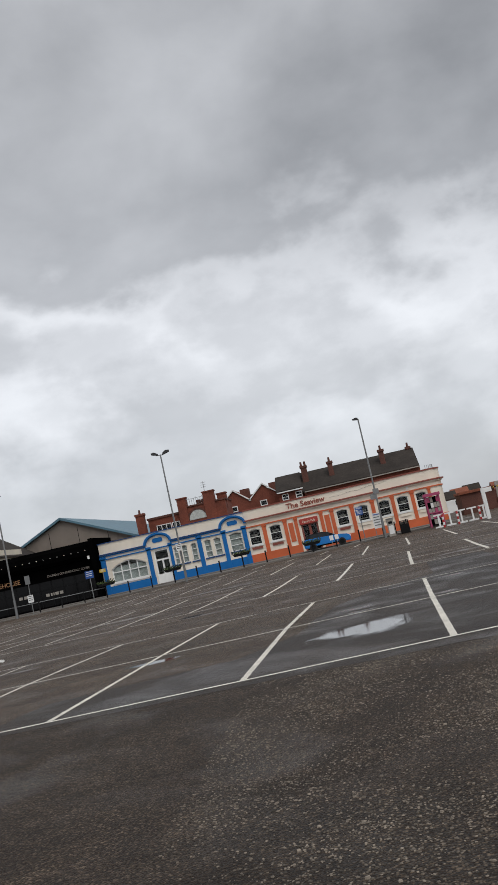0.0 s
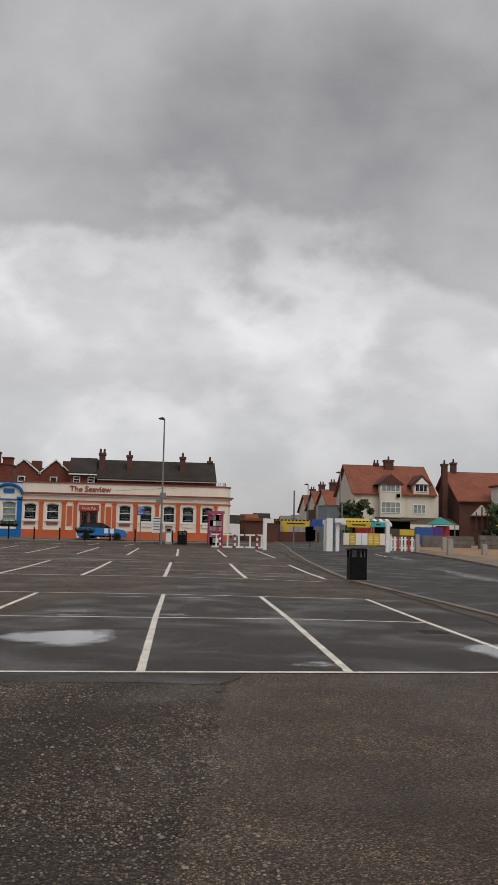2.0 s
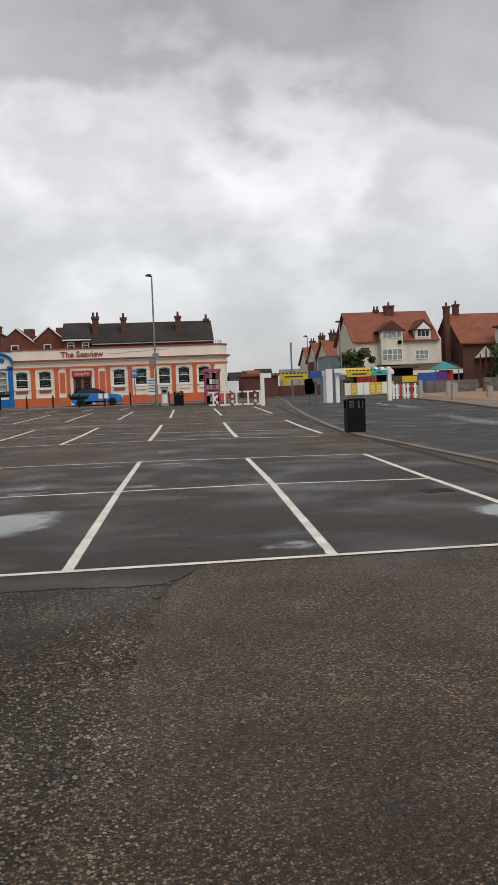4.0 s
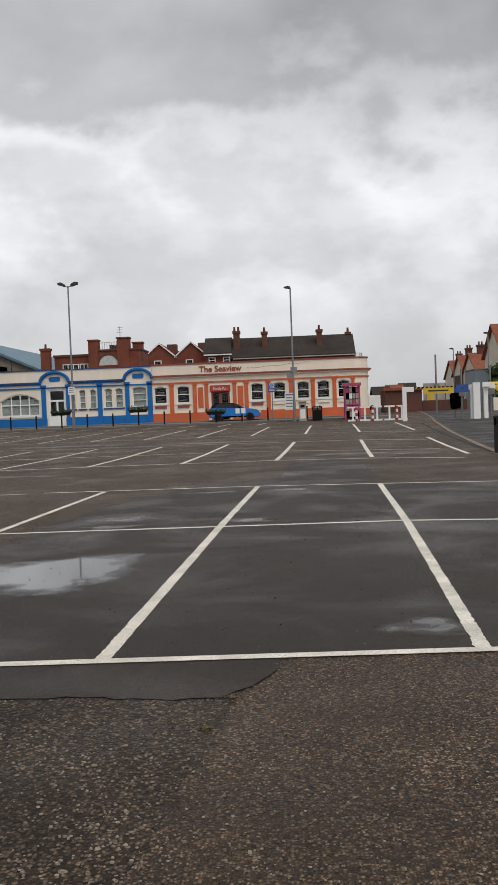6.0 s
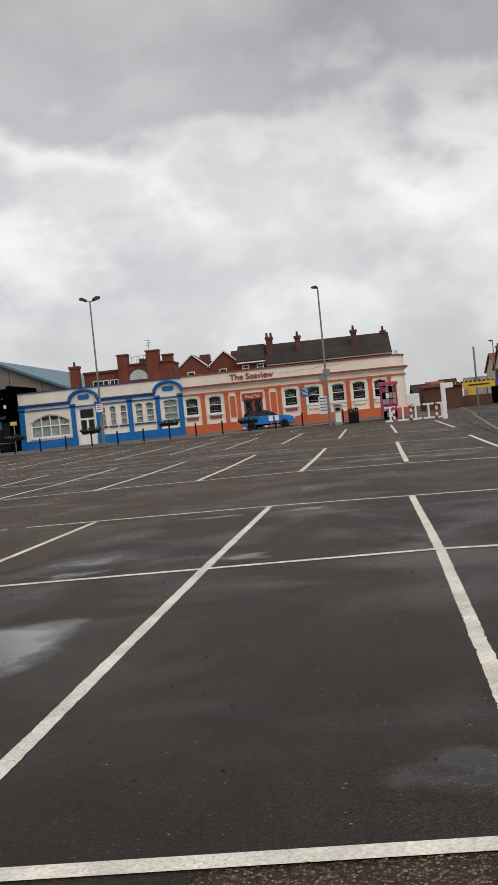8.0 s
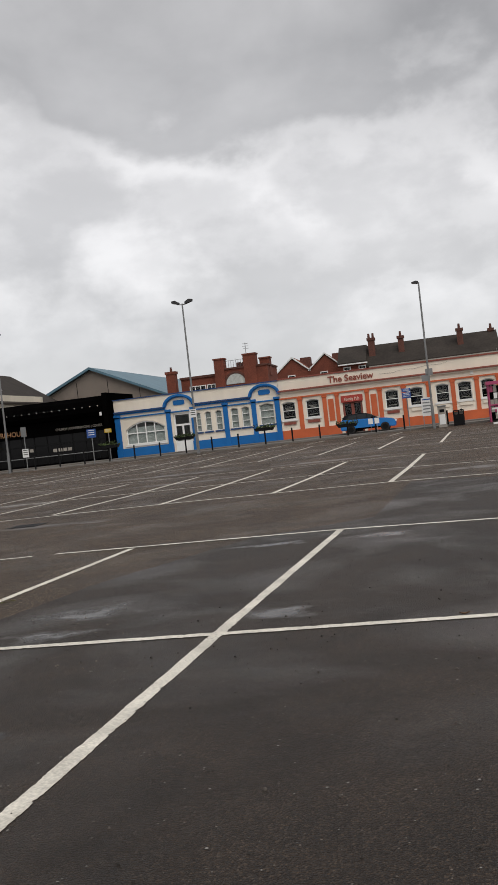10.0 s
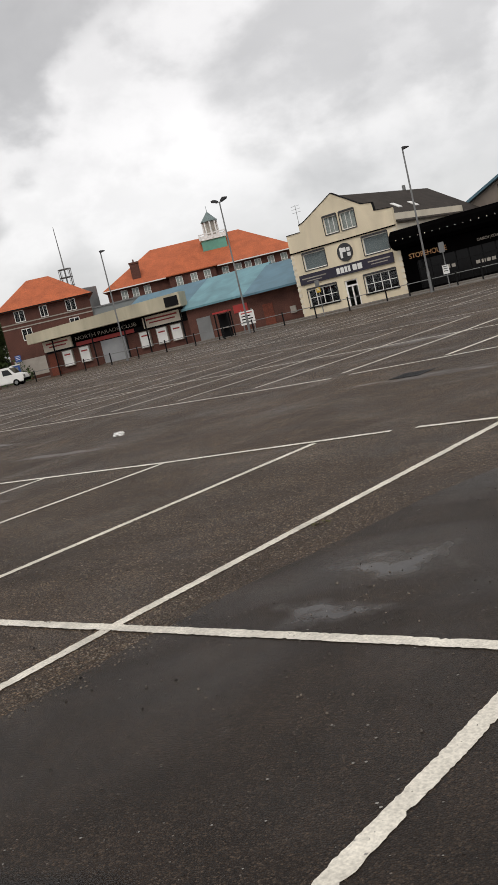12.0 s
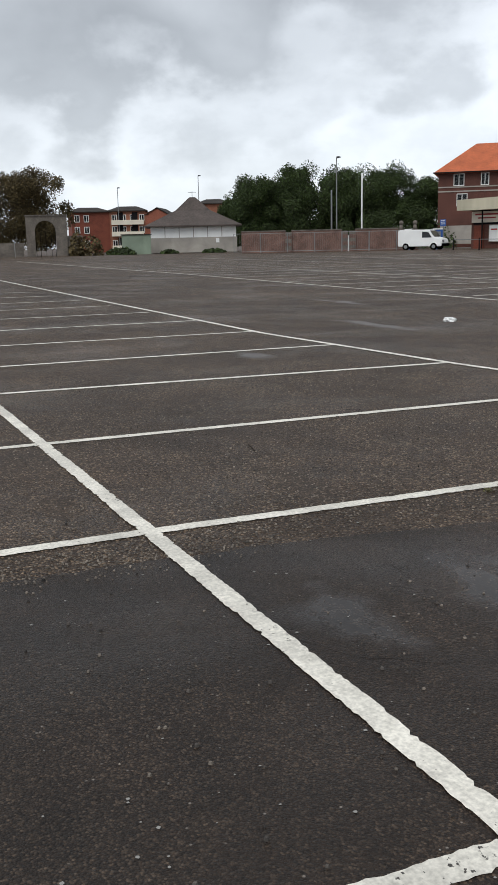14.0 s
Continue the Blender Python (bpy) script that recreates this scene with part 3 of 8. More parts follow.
def spandrels(bm, x0, x1, z1, arch, y0, y1):
    """Fills the corners over a shallow arched head."""
    cx, half = (x0 + x1) / 2, (x1 - x0) / 2
    n = 10
    for i in range(n):
        a, b = x0 + (x1 - x0) * i / n, x0 + (x1 - x0) * (i + 1) / n
        ha, hb = (z1 - arch * ((v - cx) / half) ** 2 for v in (a, b))
        prism(bm, [(a, ha), (b, hb), (b, z1 + 0.001), (a, z1 + 0.001)] if max(ha, hb) < z1 - 1e-3 else [(a, ha), (b, hb), (b, z1 + 0.012), (a, z1 + 0.012)], y0, y1)


def gable_roof(bm, x0, x1, y0, y1, ze, zr, over=0.25, thick=0.14, along="x"):
    """Two slopes with a ridge along x or y."""
    if along == "x":
        m_ = (y0 + y1) / 2
        for a, b in ((y0 - over, m_), (y1 + over, m_)):
            s = (zr - ze) / (m_ - y0)
            za = ze - over * s
            prism(bm, [(a, za), (b, zr), (b, zr + thick), (a, za + thick)], x0 - over, x1 + over, "x")
    else:
        m_ = (x0 + x1) / 2
        for a, b in ((x0 - over, m_), (x1 + over, m_)):
            s = (zr - ze) / (m_ - x0)
            za = ze - over * s
            prism(bm, [(a, za), (b, zr), (b, zr + thick), (a, za + thick)], y0 - over, y1 + over, "y")


def shell(parent, x0, x1, d0, d1, z0, z1, mat, roof_mat):
    """Side walls, back wall and flat roof behind a front."""
    boxes("wall", mat, parent, (x0, x0 + 0.25, d0, d1, z0, z1))
    boxes("wall", mat, parent, (x1 - 0.25, x1, d0, d1, z0, z1))
    boxes("wall", mat, parent, (x0 + 0.25, x1 - 0.25, d1 - 0.25, d1, z0, z1))
    boxes("roof", roof_mat, parent, (x0 + 0.25, x1 - 0.25, d0, d1 - 0.25, z1 - 0.5, z1 - 0.35))
    boxes("floor", M_DARK, parent, (x0 + 0.25, x1 - 0.25, d0, d1 - 0.25, z0, z0 + 0.05))


def pub():
    t = thing("pub_building", pose(0, P, 0), "single-storey public house painted orange and cream, curved parapet corner", "pub")
    L, R = -10.45, 7.0
    ZP, ZS, ZH, ZB, ZC, ZT = 1.30, 2.18, 3.68, 3.95, 4.54, 5.60
    glass = [fx(a) for a in (-10.11, -8.18, -1.91, -0.02, 1.98, 3.66, 5.40)]
    wins = [(x, x + w) for x, w in zip(glass, (1.12, 1.12, 1.10, 1.08, 1.08, 1.10, 1.05))]
    door = (fx(-5.28), fx(-3.72))
    holes = [(a, b, ZS, ZH) for a, b in wins] + [(door[0], door[1], BASE, 3.3)]
    bm = bmesh.new()
    wall_with_holes(bm, L, R, BASE - 0.3, ZT, 0, 0.3, holes)
    for a, b in wins:
        spandrels(bm, a, b, ZH, 0.14, 0.0, 0.3)
    # the corner turns in a quarter circle
    cx, cy, r, n = R, 1.6, 1.6, 12
    ring = [(cx + (r - k) * math.sin(i * math.pi / 2 / n), cy - (r - k) * math.cos(i * math.pi / 2 / n)) for k in (0, 0.3) for i in range(n + 1)]
    for i in range(n):
        prism(bm, [ring[i], ring[i + 1], ring[n + 2 + i], ring[n + 1 + i]], BASE - 0.3, ZT, "z")
    part("wall", bm, M_CREAM, t)
    shell(t, L, R + 1.6, 1.6, 12, BASE - 0.3, ZT, M_CREAM, M_SLATE)

    def band(name, z0, z1, out, mat, label=""):
        bm = bmesh.new()
        box(bm, L, R, -out, -0.002, z0, z1)
        for i in range(n):
            q = [(cx + (r + k) * math.sin(j * math.pi / 2 / n), cy - (r + k) * math.cos(j * math.pi / 2 / n)) for k in (0.002, out) for j in (i, i + 1)]
            prism(bm, [q[0], q[1], q[3], q[2]], z0, z1, "z")
        return part(name, bm, mat, t, label)
    band("coping", ZT - 0.07, ZT + 0.05, 0.08, M_MAROON, "maroon painted coping")
    band("cornice", ZC - 0.02, ZC + 0.11, 0.32, M_MAROON, "maroon projecting cornice")
    band("cornice", ZC - 0.14, ZC - 0.03, 0.18, M_CREAM)
    band("moulding", ZB - 0.06, ZB + 0.06, 0.10, M_ORANGE)
    bm = bmesh.new()
    for a, b in ((L, door[0] - 0.25), (door[1] + 0.25, R)):
        box(bm, a, b, -0.09, -0.002, BASE - 0.3, ZP)
    for i in range(n):
        q = [(cx + (r + k) * math.sin(j * math.pi / 2 / n), cy - (r + k) * math.cos(j * math.pi / 2 / n)) for k in (0.002, 0.09) for j in (i, i + 1)]
        prism(bm, [q[0], q[1], q[3], q[2]], BASE - 0.3, ZP, "z")
    part("plinth", bm, M_ORANGE, t, "orange painted plinth")
    for a, b in ((-8.80, -8.44), (-6.83, -6.5), (-5.83, -5.52), (-3.45, -3.14), (-2.46, -2.13), (-0.61, -0.26), (1.3, 1.63), (3.14, 3.47), (4.95, 5.28), (6.55, 6.8)):
        boxes("pilaster", M_ORANGE, t, (fx(a), fx(b), -0.08, -0.003, ZP, ZB - 0.06), (fx(a) - 0.05, fx(b) + 0.05, -0.12, -0.003, ZB - 0.24, ZB - 0.1))
    for a, b in ((-6.42, -5.92), (-3.06, -2.54)):
        boxes("panel", M_ORANGE, t, (fx(a) + 0.03, fx(b) - 0.03, -0.05, -0.003, 1.7, 3.5))
    for a, b in wins:
        w = window(t, a, b, ZS, ZH, 0, 1, 2, M_WHITE, M_DARK, 0.14, M_WHITE, label="white framed window, dark inside")
        boxes("poster", M_BLACK, w, (a + 0.1, b - 0.1, 0.20, 0.205, ZS + 0.1, ZS + 0.42))
        for e, z in ((0.28, 0.84), (0.22, 0.95), (0.2, 0.22)):
            boxes("lettering", M_STONE, w, (a + e, b - e, 0.192, 0.198, ZS + z, ZS + z + 0.055), label="pale unreadable lettering")
        # planting box on brackets under the sill
        boxes("board", M_MAROON if a < 0 else M_CREAM, w, (a + 0.05, b - 0.05, -0.1, -0.01, ZS - 0.42, ZS - 0.2))
    d = boxes("door", M_MAROON, t, (door[0], door[0] + 0.16, 0.12, 0.22, BASE, 3.3), (door[1] - 0.16, door[1], 0.12, 0.22, BASE, 3.3), ((door[0] + door[1]) / 2 - 0.12, (door[0] + door[1]) / 2 + 0.12, 0.12, 0.22, BASE, 3.0), (door[0] + 0.16, door[1] - 0.16, 0.12, 0.22, 2.95, 3.3), label="maroon double entrance doors with dark glass")
    for a, b in ((door[0] + 0.16, (door[0] + door[1]) / 2 - 0.12), ((door[0] + door[1]) / 2 + 0.12, door[1] - 0.16)):
        boxes("pane", M_GLASS, d, (a, b, 0.165, 0.173, BASE + 0.1, 2.95))
        boxes("leaf", M_DARK, d, (a, b, 0.24, 0.27, BASE + 0.05, 2.95))
    s = boxes("sign", material("red_sign", (0.40, 0.045, 0.03), 0.4), t, (door[0] - 0.08, door[1] + 0.08, -0.1, -0.004, 3.08, 3.62), label="red sign board over the entrance")
    lettering("lettering", "Family Pub", 0.36, M_CREAM, s, pose((door[0] + door[1]) / 2, -0.11, 3.2, 90), 0.006, width=1.2)
    lettering("lettering", "The Seaview", 0.72, material("sign_letters", (0.27, 0.06, 0.035), 0.5), t, pose((fx(-6.28) + fx(-2.59)) / 2, -0.02, 4.83, 90), 0.05, "raised maroon fascia lettering", width=3.75, heavy=0.012)
    # loose cable sagging along the fascia, and a lamp box by the doors
    bm = bmesh.new()
    pts = [(fx(-2.2) + i * 0.55, 5.05 - 0.10 * math.sin(i * 0.9) ** 2 + 0.035 * i) for i in range(11)]
    for a, b in zip(pts, pts[1:]):
        rod(bm, (a[0], -0.02, a[1]), (b[0], -0.02, b[1]), 0.007, 5)
    part("cable", bm, M_BLACKMETAL, t)
    boxes("alarm_box", M_WHITE, t, (fx(4.72), fx(4.72) + 0.22, -0.08, -0.003, 4.15, 4.4))
    # railing along the roof behind the corner
    bm = bmesh.new()
    for i in range(8):
        a = radians(20 + i * 10)
        tube(bm, cx + 1.2 * math.sin(a), cy + 0.6 - 1.2 * math.cos(a), ZT - 0.2, ZT + 0.45, 0.02, n=5)
    part("railing", bm, M_METAL, t)
    return t


def blue_building():
    t = thing("blue_shop", pose(0, P, 0), "single-storey front painted cream with blue pilasters and plinth", "shop")
    L, R = -24.9, -10.47
    ZP, ZT = 1.30, 5.48
    big = (-24.0, -20.5, 1.55, 3.5)
    door = (-19.68, -18.2)
    wins = [(-17.72, -17.28, 2.0, 3.68), (-16.93, -16.38, 2.0, 3.68), (-16.0, -15.44, 2.0, 3.68), (-14.68, -14.02, 2.0, 3.7), (-13.74, -13.05, 2.0, 3.7), (-12.2, -10.98, 2.02, 3.76)]
    bm = bmesh.new()
    wall_with_holes(bm, L, R, BASE - 0.3, ZT, 0, 0.3, [big, (door[0], door[1], BASE, 3.78), *wins])
    spandrels(bm, big[0], big[1], big[3], 0.62, 0, 0.3)
    for a, b, z0, z1 in wins:
        spandrels(bm, a, b, z1, 0.12, 0, 0.3)
    part("wall", bm, M_CREAM, t)
    shell(t, L, R, 0.3, 11, BASE - 0.3, ZT, M_CREAM, M_SLATE)
    navy = material("navy_paint", (0.012, 0.05, 0.16), 0.5)
    boxes("coping", navy, t, (L - 0.05, R, -0.09, 0.35, ZT, ZT + 0.08), label="dark blue coping")
    arcs = ((-20.3, -17.85), (-12.85, -10.47))
    for z, h, out, m_ in ((4.36, 0.13, 0.26, navy), (4.22, 0.12, 0.14, M_BLUE), (3.9, 0.11, 0.10, M_BLUE)):
        bits = []
        x = L
        for a, b in arcs:
            if z > 4.1:
                bits.append((x, a, -out, -0.003, z, z + h))
                x = b
        bits.append((x, R, -out, -0.003, z, z + h))
        boxes("cornice", m_, t, *[b for b in bits if b[1] - b[0] > 0.05])
    for a, b in arcs:
        c, half = (a + b) / 2, (b - a) / 2
        bm = bmesh.new()
        k = 14
        for r0, r1, out in ((0.0, 0.16, 0.30), (-0.10, 0.0, 0.18)):
            q = [[(c + (half + r) * math.cos(math.pi * (1 - i / k)), 4.42 + (0.84 + r) * math.sin(math.pi * (1 - i / k))) for i in range(k + 1)] for r in (r0, r1)]
            for i in range(k):
                prism(bm, [q[0][i], q[0][i + 1], q[1][i + 1], q[1][i]], -out, -0.004)
        part("pediment", bm, [M_BLUE], t, "arched blue moulding over a bay")
        boxes("plaque", M_BLUE, t, (c - 0.42, c + 0.42, -0.06, -0.004, 4.5, 4.92), (c - 0.5, c + 0.5, -0.04, -0.0035, 4.56, 4.86))
    for a, b in ((-24.9, -24.42), (-20.3, -19.9), (-18.1, -17.8), (-15.3, -14.9), (-12.85, -12.47), (-10.87, -10.47)):
        boxes("pilaster", M_BLUE, t, (a, b, -0.10, -0.004, BASE - 0.3, 4.21), (a - 0.06, b + 0.06, -0.15, -0.004, 4.02, 4.2), (a - 0.04, b + 0.04, -0.14, -0.004, BASE - 0.3, ZP))
    for a, b in ((-24.42, -20.3), (-17.8, -15.3), (-14.9, -12.85), (-12.47, -10.87)):
        boxes("plinth", M_BLUE, t, (a, b, -0.07, -0.004, BASE - 0.3, ZP), label="blue painted plinth")
    window(t, *big, 0, 3, 2, M_WHITE, M_BLIND, 0.62, M_WHITE, edge=0.1, bar=0.09, split=[-23.05, -22.25, -21.45], label="wide arched white window with net curtain")
    for w in wins:
        window(t, *w, 0, 1, 3, M_WHITE, M_BLIND, 0.12, navy, edge=0.06, label="white sash window with net curtain")
    d = boxes("door", M_WHITE, t, (door[0], door[0] + 0.14, 0.08, 0.2, BASE, 3.78), (door[1] - 0.14, door[1], 0.08, 0.2, BASE, 3.78), (door[0] + 0.14, door[1] - 0.14, 0.08, 0.2, 3.66, 3.78), (door[0] + 0.14, door[1] - 0.14, 0.08, 0.2, 2.72, 2.88), (-19.02, -18.86, 0.08, 0.2, BASE, 2.72), (door[0] + 0.14, -19.02, 0.1, 0.18, BASE, 1.45), (-18.86, door[1] - 0.14, 0.1, 0.18, BASE, 1.45), label="white double doors with dark glass")
    boxes("pane", M_GLASS, d, (door[0] + 0.14, door[1] - 0.14, 0.13, 0.138, 2.88, 3.66))
    boxes("pane", M_GLASS, d, (door[0] + 0.14, -19.02, 0.13, 0.138, 1.45, 2.72))
    boxes("pane", M_GLASS, d, (-18.86, door[1] - 0.14, 0.13, 0.138, 1.45, 2.72))
    boxes("poster", M_BLACK, t, (-24.0, -20.6, 0.5, 0.52, BASE, BASE + 0.2))


def storehouse():
    t = thing("black_shop", pose(0, P, 0), "black-clad shop hall with rounded projecting fascia and glazed front", "shop")
    L, R = -37.5, -25.2
    bm = bmesh.new()
    # rounded canopy profile, swept along the front
    prof = [(0.3, 4.35), (-0.55, 4.45), (-0.95, 4.75), (-1.1, 5.2), (-0.95, 5.7), (-0.55, 6.05), (0.3, 6.12)]
    prism(bm, prof, L - 0.3, R - 0.25, "x")
    part("canopy", bm, M_BLACK, t, "rounded black fascia canopy", False)
    boxes("wall", M_BLACK, t, (R - 0.25, R + 0.15, -1.2, 6, BASE - 0.3, 6.25))
    boxes("wall", M_BLACK, t, (L, L + 1.3, 0, 0.3, BASE - 0.3, 4.35), (L + 1.3, R - 0.25, 0, 0.3, 3.15, 4.35), (L + 1.3, R - 0.25, 0, 0.3, BASE - 0.3, BASE + 0.15))
    boxes("wall", M_BLACK, t, (L, L + 0.25, 0.3, 12, BASE - 0.3, 6.0))
    boxes("wall", M_BLACK, t, (L + 0.25, R - 0.25, 11.75, 12, BASE - 0.3, 6.0))
    boxes("roof", M_SLATE, t, (L + 0.25, R - 0.25, 0.3, 11.75, 5.8, 6.0))
    dark_glass = material("dark_shop_glass", (0.004, 0.004, 0.0045), 0.09, spec=0.2, grain=0, stain=0.1, bump=0)
    n = 9
    w = (R - 0.25 - L - 1.3) / n
    for i in range(n):
        a = L + 1.3 + w * i
        f = boxes("window", M_BLACKMETAL, t, (a, a + 0.08, 0.1, 0.2, BASE + 0.15, 3.15), (a + 0.08, a + w, 0.1, 0.2, 2.35, 2.43))
        boxes("pane", dark_glass, f, (a + 0.08, a + w, 0.145, 0.153, BASE + 0.15, 2.35))
        boxes("pane", dark_glass, f, (a + 0.08, a + w, 0.145, 0.153, 2.43, 3.15))
    # Unseen black panel, added to keep the hall dark behind the glass.
    boxes("back_panel", M_BLACK, t, (L + 1.3, R - 0.25, 0.9, 1.0, BASE - 0.1, 4.3))
    # Pale cards just before the panes paint the reflections in the glass.
    for x, z in ((-33.6, 2.5), (-33.1, 2.5), (-30.9, 2.3), (-30.4, 2.3), (-29.95, 2.3), (-29.5, 2.3)):
        boxes("display_card", M_STONE, t, (x, x + 0.35, 0.125, 0.142, z - 0.6, z - 0.32))
    orange = material("sign_orange", (0.50, 0.27, 0.12), 0.5)
    lettering("lettering", "STOREHOUSE", 0.62, orange, t, pose(-34.95, -0.01, 3.42, 90), 0.02, "orange sign lettering", width=3.6)
    boxes("sign", M_BLACK, t, (L + 0.1, -33.0, -0.02, -0.003, 3.25, 4.05))
    lettering("lettering", "CHURCH | CONFERENCING | COFFEE", 0.3, M_STONE, t, pose(-28.25, -0.01, 3.5, 90), 0.01, "small pale sign lettering", width=4.3)
    for i in range(17):
        bm = bmesh.new()
        bmesh.ops.create_icosphere(bm, subdivisions=1, radius=0.045, matrix=Matrix.Translation((L + 0.4 + i * 0.7, -1.13, 5.2)))
        part("bulb", bm, M_WHITE, t)
    # wall lamp at the end
    boxes("wall_lamp", M_WHITE, t, (R - 0.55, R - 0.38, -1.3, -1.12, 4.35, 4.65))


def gabled_bar():
    t = thing("gabled_bar", pose(0, P, 0), "cream rendered three-storey bar with stepped gable and dark trim", "bar")
    L, R = -48.9, -37.45
    top = [(L, 8.3), (-47.3, 8.3), (-47.3, 8.95), (-46.7, 9.1), (-43.2, 10.85), (-40.4, 9.15), (-39.3, 9.0), (-39.2, 8.25), (R, 8.1)]
    ups = [(-44.55, -43.1, 7.4, 8.95), (-42.75, -41.2, 7.4, 8.95)]
    firsts = [(-47.6, -45.1, 4.75, 6.25), (-41.0, -38.4, 4.7, 6.25)]
    grounds = [(-47.9, -44.6, 1.35, 2.95), (-41.6, -38.3, 1.35, 2.95)]
    door = (-43.75, -42.35, BASE, 2.95)
    bm = bmesh.new()
    wall_with_holes(bm, L, R, BASE - 0.3, 7.2, 0, 0.3, [*firsts, *grounds, door])
    # the gable above, in columns that follow its outline
    xs_ = sorted({p[0] for p in top} | {u for w in ups for u in w[:2]})
    for a, b in zip(xs_, xs_[1:]):
        def height(x, side):
            for (x0, z0), (x1, z1) in zip(top, top[1:]):
                if x0 <= x + side <= x1 and x1 > x0:
                    return z0 + (z1 - z0) * (x - x0) / (x1 - x0)
            return top[-1][1]
        ha, hb = height(a, 1e-4), height(b, -1e-4)
        hole = [w for w in ups if w[0] <= a and b <= w[1]]
        if hole:
            box(bm, a, b, 0, 0.3, 7.2, hole[0][2])
            prism(bm, [(a, hole[0][3]), (b, hole[0][3]), (b, hb), (a, ha)], 0, 0.3)
        else:
            prism(bm, [(a, 7.2), (b, 7.2), (b, hb), (a, ha)], 0, 0.3)
    part("wall", bm, material("yellowish_render", (0.74, 0.65, 0.48), 0.7, stain=0.15, streak=0.7), t)
    bm = bmesh.new()
    for (x0, z0), (x1, z1) in zip(top, top[1:]):
        if x1 - x0 > 0.05:
            prism(bm, [(x0, z0), (x1, z1), (x1, z1 + 0.06), (x0, z0 + 0.06)], -0.05, 0.36)
    part("coping", bm, M_DARK, t, "black coping along the gable")
    boxes("string_course", M_BLACK, t, (L - 0.05, R + 0.05, -0.1, -0.004, 6.52, 6.63))
    boxes("wall", M_RENDER, t, (L, L + 0.3, 0.3, 14, BASE - 0.3, 7.6))
    boxes("wall", M_RENDER, t, (R - 0.3, R, 0.3, 14, BASE - 0.3, 7.6))
    boxes("wall", M_RENDER, t, (L + 0.3, R - 0.3, 13.7, 14, BASE - 0.3, 7.6))
    grey = material("grey_blind", (0.20, 0.23, 0.24), 0.6)
    for w in ups:
        window(t, *w, 0, 3, 1, M_WHITE, M_BLIND, 0, None, label="white framed window with black surround")
    for w in firsts:
        window(t, *w, 0, 1, 1, M_WHITE, grey, 0, None, label="large plain window with grey blind")
    for w in grounds:
        window(t, *w, 0, 4, 2, M_WHITE, M_DARK, 0, M_BLACK, label="white ground floor window")
    grey_trim = material("dark_grey_trim", (0.035, 0.035, 0.038), 0.6)
    for i, (a, b, c, d) in enumerate(ups + firsts + grounds):
        boxes("surround", grey_trim, t, (a - 0.07, a - 0.001, -0.05, -0.004, c - 0.05, d + 0.12), (b + 0.001, b + 0.07, -0.05, -0.004, c - 0.05, d + 0.12), (a, b, -0.05, -0.004, d + 0.001, d + 0.17), (a, b, -0.05, -0.004, c - 0.09, c - 0.001), label="dark grey painted window surround")
    for i in range(11):
        for x in (L, R - 0.3):
            boxes("quoin", M_RENDER, t, (x - 0.02, x + 0.32, -0.05, -0.004, 0.9 + i * 0.52, 1.22 + i * 0.52))
    f = boxes("fascia", material("dark_purple_fascia", (0.022, 0.018, 0.036), 0.5), t, (-48.4, -38.2, -0.14, -0.07, 3.5, 4.42), label="black fascia board with pale lettering")
    boxes("lettering", M_WHITE, f, (-44.2, -43.85, -0.16, -0.141, 3.7, 4.22), (-43.75, -43.4, -0.16, -0.141, 3.7, 4.22), (-43.3, -43.05, -0.16, -0.141, 3.7, 4.22), (-42.95, -42.7, -0.16, -0.141, 3.7, 4.22), (-42.45, -42.0, -0.16, -0.141, 3.7, 4.22), (-41.9, -41.45, -0.16, -0.141, 3.7, 4.22), label="white sign shapes")
    boxes("lettering", M_STONE, f, (-48.1, -45.4, -0.155, -0.141, 3.98, 4.08), (-47.6, -45.9, -0.155, -0.141, 3.74, 3.82), (-40.8, -38.5, -0.155, -0.141, 4.02, 4.12), (-40.5, -38.8, -0.155, -0.141, 3.78, 3.86), label="small pale sign bars")
    bm = bmesh.new()
    n = 24
    prism(bm, [(-42.95 + 0.82 * math.cos(i * math.tau / n), 5.48 + 0.82 * math.sin(i * math.tau / n)) for i in range(n)], -0.1, -0.004)
    r = part("roundel", bm, grey_trim, t, "round dark sign with white shapes")
    boxes("emblem", M_WHITE, r, (-43.45, -43.2, -0.12, -0.101, 5.0, 5.95), (-43.2, -42.8, -0.12, -0.101, 5.5, 5.9), (-42.7, -42.35, -0.12, -0.101, 5.5, 5.85), (-42.7, -42.35, -0.12, -0.101, 5.05, 5.4))
    d = boxes("door", M_WHITE, t, (door[0], door[0] + 0.16, 0.1, 0.2, BASE, 2.95), (door[1] - 0.16, door[1], 0.1, 0.2, BASE, 2.95), (door[0] + 0.16, door[1] - 0.16, 0.1, 0.2, 2.35, 2.5), (door[0] + 0.16, door[1] - 0.16, 0.1, 0.2, 2.85, 2.95), (-43.12, -42.98, 0.1, 0.2, BASE, 2.35), label="white framed glazed doors")
    boxes("pane", M_GLASS, d, (door[0] + 0.16, -43.12, 0.145, 0.153, BASE, 2.35))
    boxes("pane", M_GLASS, d, (-42.98, door[1] - 0.16, 0.145, 0.153, BASE, 2.35))
    # the slate roof runs back from the gable's peak
    bm = bmesh.new()
    gable_roof(bm, L + 0.2, R + 0.05, 0.5, 18.6, 6.85, 10.45, 0.2, 0.14, "y")
    part("roof", bm, M_SLATE, t, "dark slate roof running back from the gable")
    bm = bmesh.new()
